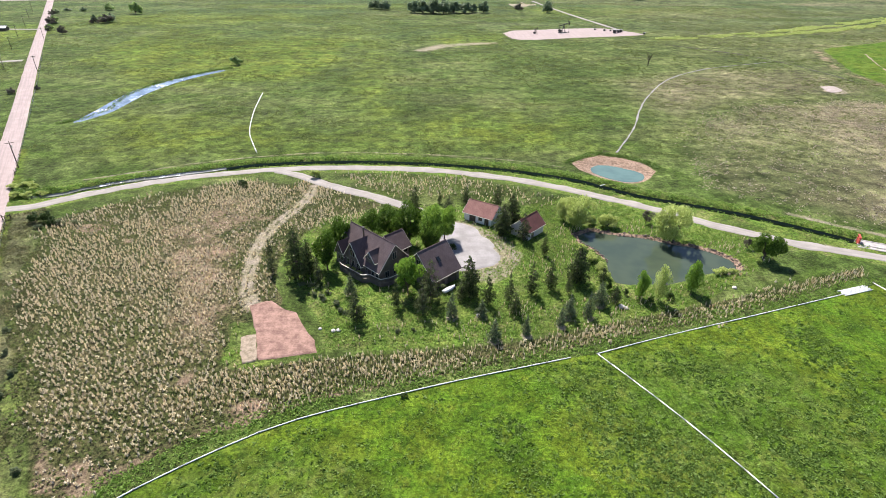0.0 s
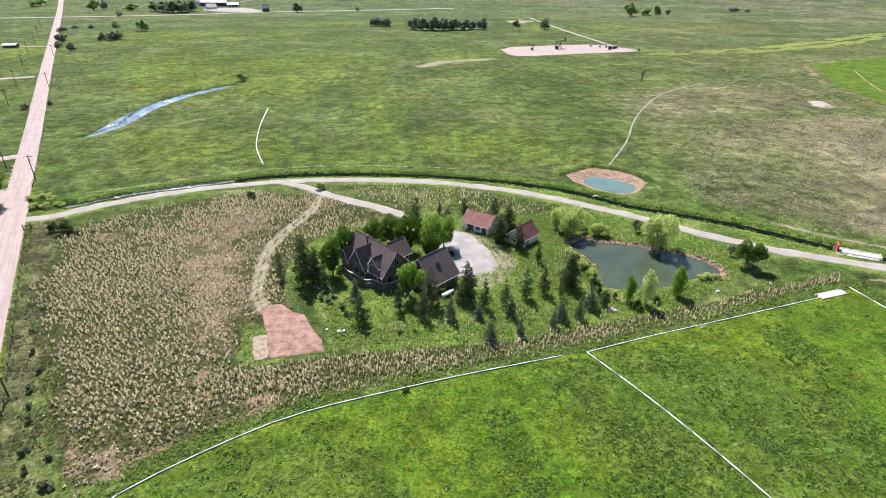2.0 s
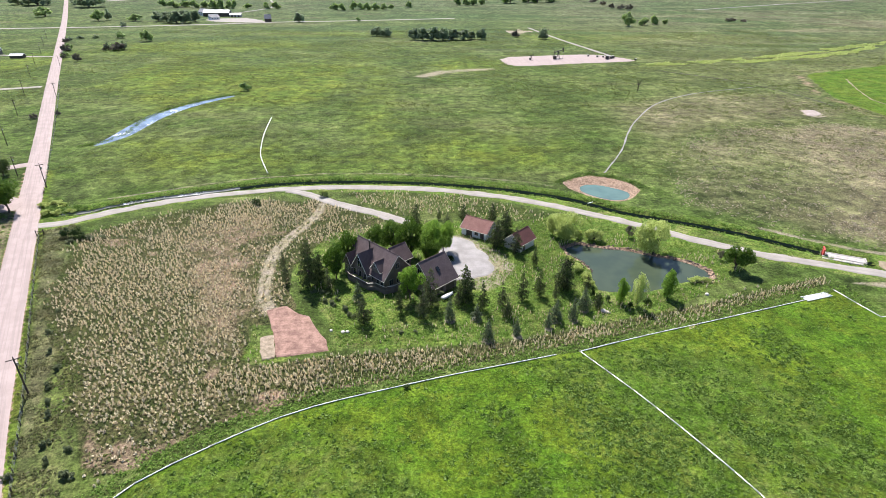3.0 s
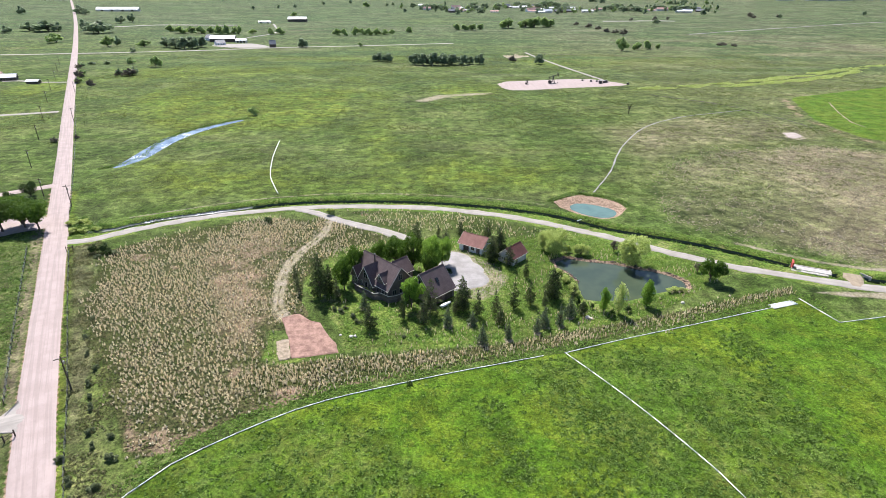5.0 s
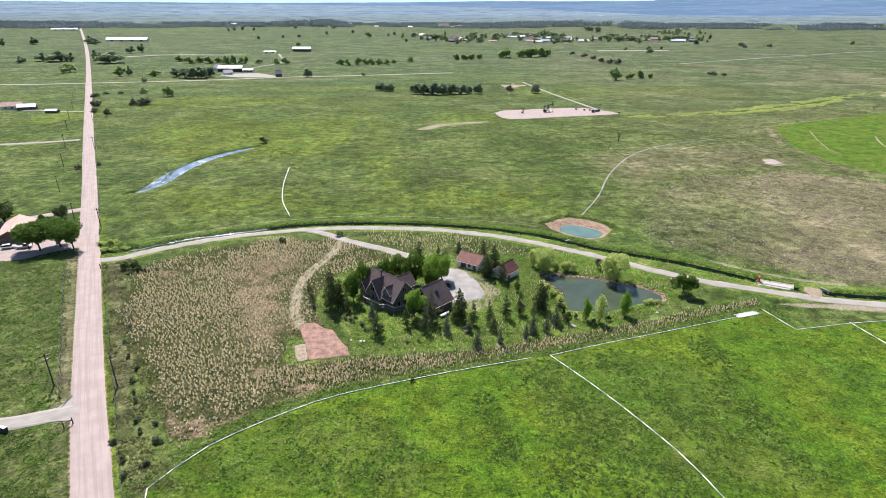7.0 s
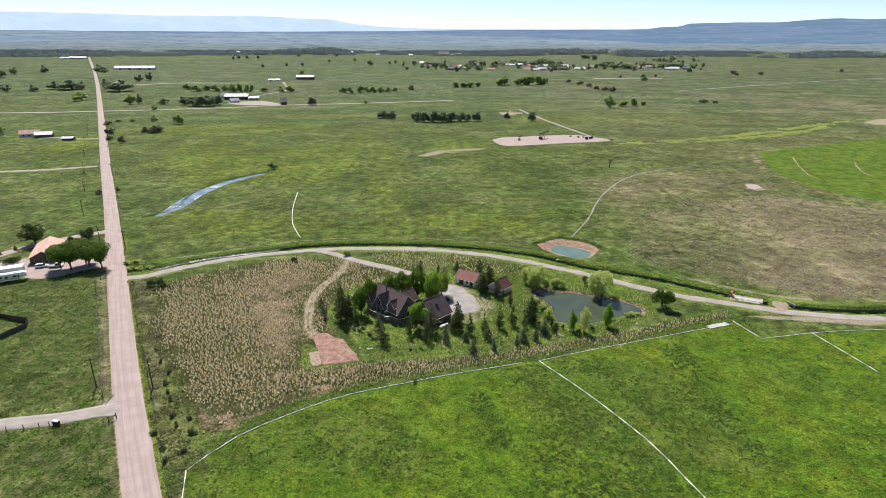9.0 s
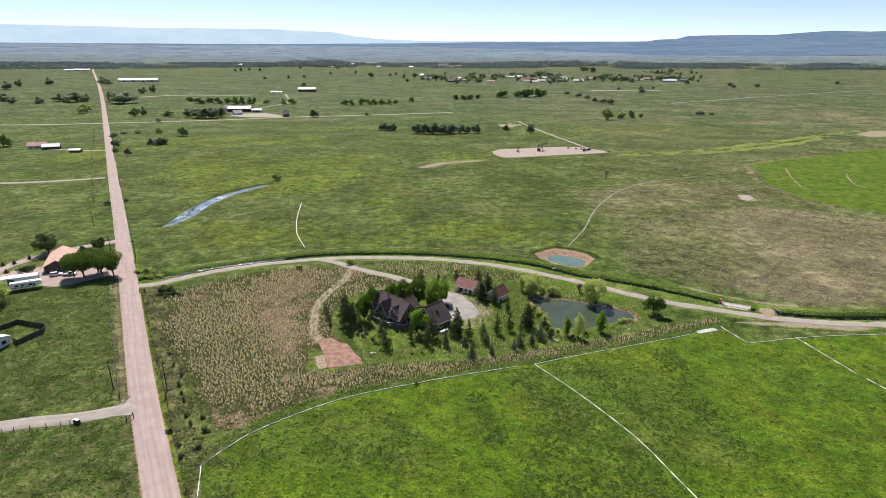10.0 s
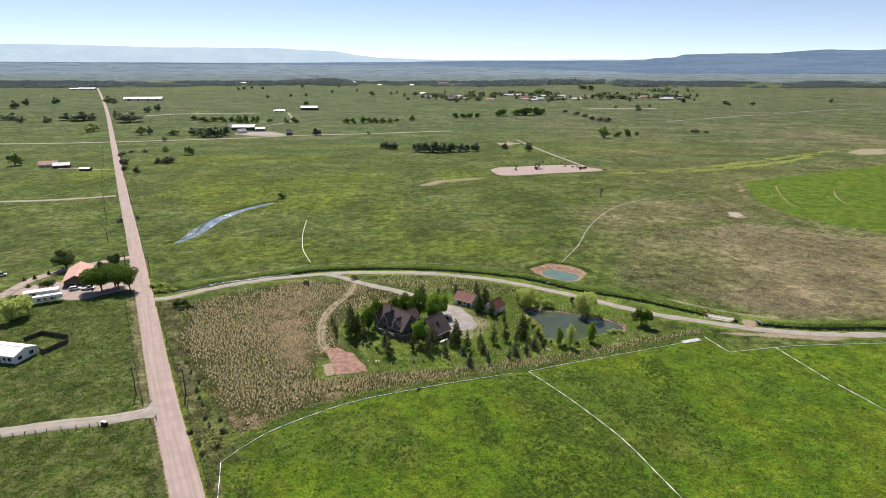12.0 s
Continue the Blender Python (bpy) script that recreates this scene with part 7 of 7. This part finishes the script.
# ---- oil wells ----
def pumpjack(x, y, turn, size, label):
    ob = thing("pumpjack", at(x, y, turn) @ Matrix.Scale(size, 4), label, "pumpjack", "pumpjacks on the well pad")
    part("base", boxed(-3.4, -0.9, 0, 2.6, 0.9, 0.5, 0.04), METAL, ob)
    bm = bmesh.new()
    for sx, sy in ((-1.2, -0.8), (-1.2, 0.8), (1.2, -0.8), (1.2, 0.8)):
        rod(bm, (sx, sy, 0.5), (0, sy * 0.25, 5.6), 0.16, 0.12, 6)
    part("samson_post", bm, METAL, ob)
    bm = boxed(-3.6, -0.2, -0.28, 3.4, 0.2, 0.28, 0.03)
    tilt = Matrix.Translation((0, 0, 5.9)) @ Matrix.Rotation(radians(-16), 4, "Y")
    bm.transform(tilt)
    part("walking_beam", bm, METAL, ob)
    bm = bmesh.new()
    for k in range(7):
        a = radians(-48 + 16 * k)
        block(bm, 2.9 + 1.1 * math.cos(a) - 0.3, -0.22, 1.7 * math.sin(a) - 0.3, 2.9 + 1.1 * math.cos(a) + 0.3, 0.22, 1.7 * math.sin(a) + 0.3)
    bm.transform(tilt)
    part("horsehead", bm, METAL, ob)
    for s in (-1, 1):
        bm = rod(bmesh.new(), (-3.2, s * 0.5, 1.8), (-3.4, s * 0.45, 6.6), 0.08, None, 6)
        part("pitman_arm", bm, METAL, ob)
        bm = bmesh.new()
        rod(bm, (-2.6, s * 0.95, 1.7), (-2.6, s * 0.65, 1.7), 0.95, 0.95, 12)
        block(bm, -3.9, s * 0.8 - 0.14, 1.2, -2.2, s * 0.8 + 0.14, 2.3)
        part("counterweight", bm, METAL, ob)
    part("gearbox", boxed(-3.1, -0.55, 0.5, -1.9, 0.55, 2.2, 0.05), METAL, ob)
    part("motor", rod(bmesh.new(), (-4.0, -0.3, 0.8), (-3.3, -0.3, 0.8), 0.35, None, 10), METAL, ob)
    part("polished_rod", rod(bmesh.new(), (4.0, 0, 0), (4.0, 0, 6.0), 0.06, None, 6), WIRE, ob)
    part("wellhead", rod(bmesh.new(), (4.0, 0, 0), (4.0, 0, 1.1), 0.28, 0.2, 8), METAL, ob)
    return ob


pumpjack(101.0, 491.5, 12, 1.15, "large black pumpjack with its head raised")
pumpjack(76.6, 483.9, -65, 0.68, "smaller black pumpjack seen end on")


def tank(x, y, r, h, label):
    ob = thing("well_tank", at(x, y, 0), label, "tank", "equipment on the well pad")
    bm = rod(bmesh.new(), (0, 0, -0.1), (0, 0, h), r, None, 16)
    part("shell", bm, METAL, ob)
    part("lid", rod(bmesh.new(), (0, 0, h), (0, 0, h + 0.3), r * 1.02, r * 0.2, 16), WIRE, ob)
    part("pipe", rod(bmesh.new(), (r, 0, 0.3), (r + 1.2, 0, 0.3), 0.1, None, 6), METAL, ob)


for x, y, r, h in [(144.2, 491.7, 1.5, 3.0), (148.6, 496.0, 1.2, 2.2), (151.5, 499.3, 1.3, 2.2), (139, 505, 0.9, 1.6), (144, 504, 0.8, 1.4), (132.0, 510, 0.8, 1.4), (168, 488, 1.0, 1.4)]:
    tank(x, y, r, h, "small dark steel tank on the well pad")


# ---- ditch works and stones ----
def headgate():
    ob = thing("headgate", Matrix.Identity(4), "pale concrete irrigation headgate with a red lift frame", "headgate")
    m = Matrix.Translation((110.2, 120.6, 0)) @ Matrix.Rotation(radians(-26), 4, "Z")
    for name, dims in (("side_wall", (-5.2, 1.25, -1.2, 5.2, 1.6, 0.34)), ("side_wall", (-5.2, -1.7, -1.2, 5.2, -1.25, 0.34)), ("end_wall", (4.9, -1.25, -1.2, 5.2, 1.25, 0.6)), ("apron", (-5.2, -3.0, -0.1, 4.4, -1.7, 0.20)), ("cover_slab", (-4.4, -1.25, -1.2, 4.9, 1.25, 0.22))):
        bm = boxed(*dims, 0.02)
        bm.transform(m)
        part(name, bm, CONCRETE, ob)
    bm = bmesh.new()
    for s in (-1, 1):
        block(bm, -5.0, s * 1.2 - 0.12, -0.9, -4.7, s * 1.2 + 0.12, 1.9)
    block(bm, -5.05, -1.3, 1.7, -4.65, 1.3, 1.95)
    bm.transform(m)
    part("lift_frame", bm, RED, ob, "red painted lift frame")
    bm = boxed(-4.9, -1.2, -0.9, -4.8, 1.2, 1.2)
    bm.transform(m)
    part("gate_leaf", bm, RED, ob)


headgate()


def culvert_head(x, y, turn):
    ob = thing("culvert", at(x, y, turn, 0), "pale concrete culvert mouth where a track crosses the ditch", "culvert")
    part("headwall", boxed(-1.6, -0.2, -1.2, 1.6, 0.2, 0.5, 0.03), CONCRETE, ob)
    part("pipe", rod(bmesh.new(), (0, -1.5, -0.6), (0, 0.4, -0.6), 0.5, None, 12), METAL, ob)


culvert_head(123.8, 116.6, -66)
m_post = thing("marker_post", at(49.9, 158.6, 20, 0), "short white pipe lying on the ditch bank", "pipe")
part("pipe", rod(bmesh.new(), (-0.9, 0, 0.3), (0.9, 0, 0.55), 0.16, None, 8), PIPE, m_post)


def stone(seed, size, material, name, label):
    rng = np.random.default_rng(seed)
    bm = bmesh.new()
    bmesh.ops.create_icosphere(bm, subdivisions=2, radius=size)
    for v in bm.verts:
        v.co *= 1 + 0.28 * (noise.noise(v.co * (1.4 / size) + Vector((seed, 0, 0))))
        v.co.z *= 0.62
    bm.faces.ensure_lookup_table()
    return tagged(part(name, bm, material, None, label), "", "stone")


for k, (x, y, s) in enumerate([(-20.9, 84.9, 0.5), (-20.0, 85.1, 0.45), (64.5, 101.2, 0.5), (37.5, 93.6, 0.7), (38.3, 93.2, 0.5), (7.6, 90.3, 0.5), (-23.6, 85.6, 0.35)]):
    ob = stone(k + 3, s, PALE_STONE, "boulder", "pale boulder lying in the grass")
    ob.location = (x, y, s * 0.3)
rng_s = np.random.default_rng(8)
shore = smooth_line(POND + POND[:1], 1.0)
pebbles = []
for k in range(6):
    data = stone(40 + k, 0.5, STONE, "pond_rock", "dark rock on the pond's rim")
    tagged(data, "", "", "rocks round the pond")
    pebbles.append(data)
used = 0
for i, (x, y) in enumerate(shore):
    north = y > 113 + 0.05 * (x - 35) or x > 66
    if not north and rng_s.random() < 0.9:
        continue
    for j in range(4 if north else 1):
        src = pebbles[(i + j) % 6]
        px, py = x + rng_s.normal() * 0.7, y + rng_s.normal() * 0.7 + (0.4 if north else -0.2)
        s = rng_s.uniform(0.2, 0.65)
        m = Matrix.Translation((px, py, flat_z(px, py) + 0.08)) @ Matrix.Rotation(rng_s.uniform(0, 6), 4, "Z") @ Matrix.Diagonal((s, s * rng_s.uniform(0.7, 1.2), s * 0.9, 1))
        if used < 6:
            pebbles[used].matrix_basis = m
        else:
            src.scale, keep = (1, 1, 1), src.matrix_basis.copy()
            copy_thing(src, m)
            src.matrix_basis = keep
        used += 1


# ---- vehicles ----
def car(x, y, turn, paint, label, long=4.7, tall=1.65, pickup=False, z=0.08):
    ob = thing("car", at(x, y, turn, z), label, "car", "vehicles in the farmyard")
    h = long / 2
    low = [(-h, 0.45), (-h, 0.95), (-h + 0.1, 1.0), (h - 1.5, 1.0), (h - 0.15, 0.85), (h, 0.7), (h, 0.4)]
    cab = [(-0.2, 1.0), (0.0, tall), (1.0, tall), (h - 1.3, 1.0)] if pickup else [(-h + 0.15, 1.0), (-h + 0.5, tall), (0.5, tall), (h - 1.3, 1.0)]
    for name, prof, wide, mat in (("body", low, 0.9, paint), ("cabin", cab, 0.78, GLASS)):
        bm = bmesh.new()
        rings = [[bm.verts.new((px, s * wide * (0.86 if pz > 1.3 else 1), pz)) for px, pz in prof] for s in (-1, 1)]
        n = len(prof)
        bm.faces.new(rings[0])
        bm.faces.new(rings[1][::-1])
        for i in range(n):
            bm.faces.new((rings[0][i], rings[1][i], rings[1][(i + 1) % n], rings[0][(i + 1) % n]))
        bmesh.ops.recalc_face_normals(bm, faces=bm.faces)
        part(name, bm, mat, ob)
    c0, c1 = cab[1][0], cab[2][0]
    part("roof", boxed(c0 - 0.05, -0.70, tall - 0.04, c1 + 0.1, 0.70, tall + 0.04, 0.03), paint, ob)
    for sx in (-h + 0.85, h - 0.85):
        for s in (-1, 1):
            tyre = part("wheel", rod(bmesh.new(), (sx, s * 0.72, 0.33), (sx, s * 0.93, 0.33), 0.33, None, 12), RUBBER, ob)
            part("rim", rod(bmesh.new(), (sx, s * 0.92, 0.33), (sx, s * 0.945, 0.33), 0.19, None, 10), WIRE, tyre)
    for s in (-0.62, 0.62):
        part("headlight", boxed(h - 0.05, s - 0.16, 0.62, h + 0.02, s + 0.16, 0.78), GLASS, ob)
    return ob


car(-162.4, 149.6, 25, WHITE, "white estate car parked before the salmon-roofed house")
car(-156.9, 149.9, 20, WIRE, "silver pickup parked under the shade trees", 5.2, 1.75, True)
car(-209.0, 167.0, 40, WHITE, "white van parked beside the loop drive", 5.0, 2.1)


def camper(x, y, turn, long, label):
    ob = thing("camper_trailer", at(x, y, turn, 0.06), label, "camper", "vehicles in the farmyard")
    h = long / 2
    bm = bmesh.new()
    prof = [(-h, 0.7), (-h, 3.3), (h - 0.5, 3.35), (h, 2.9), (h, 1.7), (h - 2.2, 1.55), (h - 2.4, 0.7)]
    rings = [[bm.verts.new((px, s, pz)) for px, pz in prof] for s in (-1.2, 1.2)]
    n = len(prof)
    bm.faces.new(rings[0])
    bm.faces.new(rings[1][::-1])
    for i in range(n):
        bm.faces.new((rings[0][i], rings[1][i], rings[1][(i + 1) % n], rings[0][(i + 1) % n]))
    bmesh.ops.recalc_face_normals(bm, faces=bm.faces)
    part("body", bm, WHITE, ob)
    for u, w in ((-3.6, 1.2), (-1.6, 1.0), (0.8, 1.3), (2.4, 0.6)):
        part("window", boxed(u, -1.22, 1.75, u + w, -1.17, 2.45), GLASS, ob)
    part("door", boxed(-0.4, -1.23, 0.85, 0.35, -1.18, 2.75), WALL_CREAM, ob)
    part("stripe", boxed(-h + 0.1, -1.215, 1.25, h - 2.4, -1.19, 1.45), METAL, ob)
    for u in (-1.6, -0.7):
        for s in (-1, 1):
            part("wheel", rod(bmesh.new(), (u, s * 0.9, 0.38), (u, s * 1.15, 0.38), 0.38, None, 12), RUBBER, ob)
    for u in (-2.5, 1.0):
        part("roof_unit", boxed(u, -0.35, 3.3, u + 0.9, 0.35, 3.62, 0.05), WHITE, ob)
    part("landing_leg", rod(bmesh.new(), (h - 2.7, 0, 0), (h - 2.7, 0, 0.8), 0.08, None, 6), METAL, ob)


camper(-164.4, 135.4, 28.6, 10.4, "white camper trailer with dark windows parked in the yard")
bins = thing("trash_bin", at(-90.6, 49.9, -15, 0.0), "dark rubbish bins with white lids beside the entrance", "bin")
for u in (-0.45, 0.45):
    b_ob = part("body", boxed(u - 0.36, -0.38, 0, u + 0.36, 0.38, 1.15, 0.05), METAL, bins)
    part("lid", boxed(u - 0.38, -0.42, 1.15, u + 0.38, 0.40, 1.25, 0.03), WHITE, b_ob)
boat = thing("covered_boat", at(1.7, 99.4, 46, 0.0) @ Matrix.Scale(0.78, 4), "small boat under a white cover beside the garage", "boat")
bm = bmesh.new()
for k in range(9):
    t = k / 8
    w = 0.95 * math.sin(math.pi * min(1, 0.25 + 0.75 * t)) ** 0.6 if t < 1 else 0.05
    for u, z in ((-w, 0.75), (-w * 0.7, 0.45), (0, 0.3), (w * 0.7, 0.45), (w, 0.75), (0, 1.1)):
        bm.verts.new((-2.3 + 4.6 * t, u, z))
bm.verts.ensure_lookup_table()
for k in range(8):
    for j in range(6):
        bm.faces.new([bm.verts[i] for i in (k * 6 + j, k * 6 + (j + 1) % 6, k * 6 + 6 + (j + 1) % 6, k * 6 + 6 + j)])
bm.faces.new([bm.verts[i] for i in range(6)])
bmesh.ops.recalc_face_normals(bm, faces=bm.faces)
part("cover", bm, WHITE, boat, "", True)
part("trailer", boxed(-2.0, -0.5, 0.12, 2.4, 0.5, 0.34), METAL, boat)
for s in (-0.75, 0.75):
    part("wheel", rod(bmesh.new(), (-0.4, s - 0.1, 0.28), (-0.4, s + 0.1, 0.28), 0.28, None, 10), RUBBER, boat)


# ---- woods on the skyline ----
def far_woods():
    rng = np.random.default_rng(77)
    n = 17000
    az, r = rng.uniform(-46, 46, n), rng.uniform(2950, 3500, n)
    keep = rng.random(n) < step(0.38, 0.54, 0.6 * vnoise(az * 40, r, 150, 3) + 0.4 * vnoise(az * 60, r, 60, 4) + 0.0004 * (r - 3300) - 0.004 * np.maximum(0, az - 8))
    x, y = r * np.sin(np.radians(az)), r * np.cos(np.radians(az))
    x, y = x[keep], y[keep]
    n = len(x)
    c = np.repeat(np.column_stack([x, y, ground_z(x, y)]), 16, 0)
    c += np.column_stack([rng.normal(size=n * 16) * 11, rng.normal(size=n * 16) * 14, rng.uniform(0.3, 8.5, n * 16) * np.repeat(rng.uniform(0.4, 1.2, n) * (1 + 1.8 * step(0.4, 0.8, vnoise(x, y * 0, 420, 6))), 16)])
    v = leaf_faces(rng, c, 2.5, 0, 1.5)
    return tagged(soup("far_woods", v, 4, LEAVES_FAR_HAZE, None, "dark hazy belt of woods on the far plain"), "", "woods", "", "stuff")


far_woods()
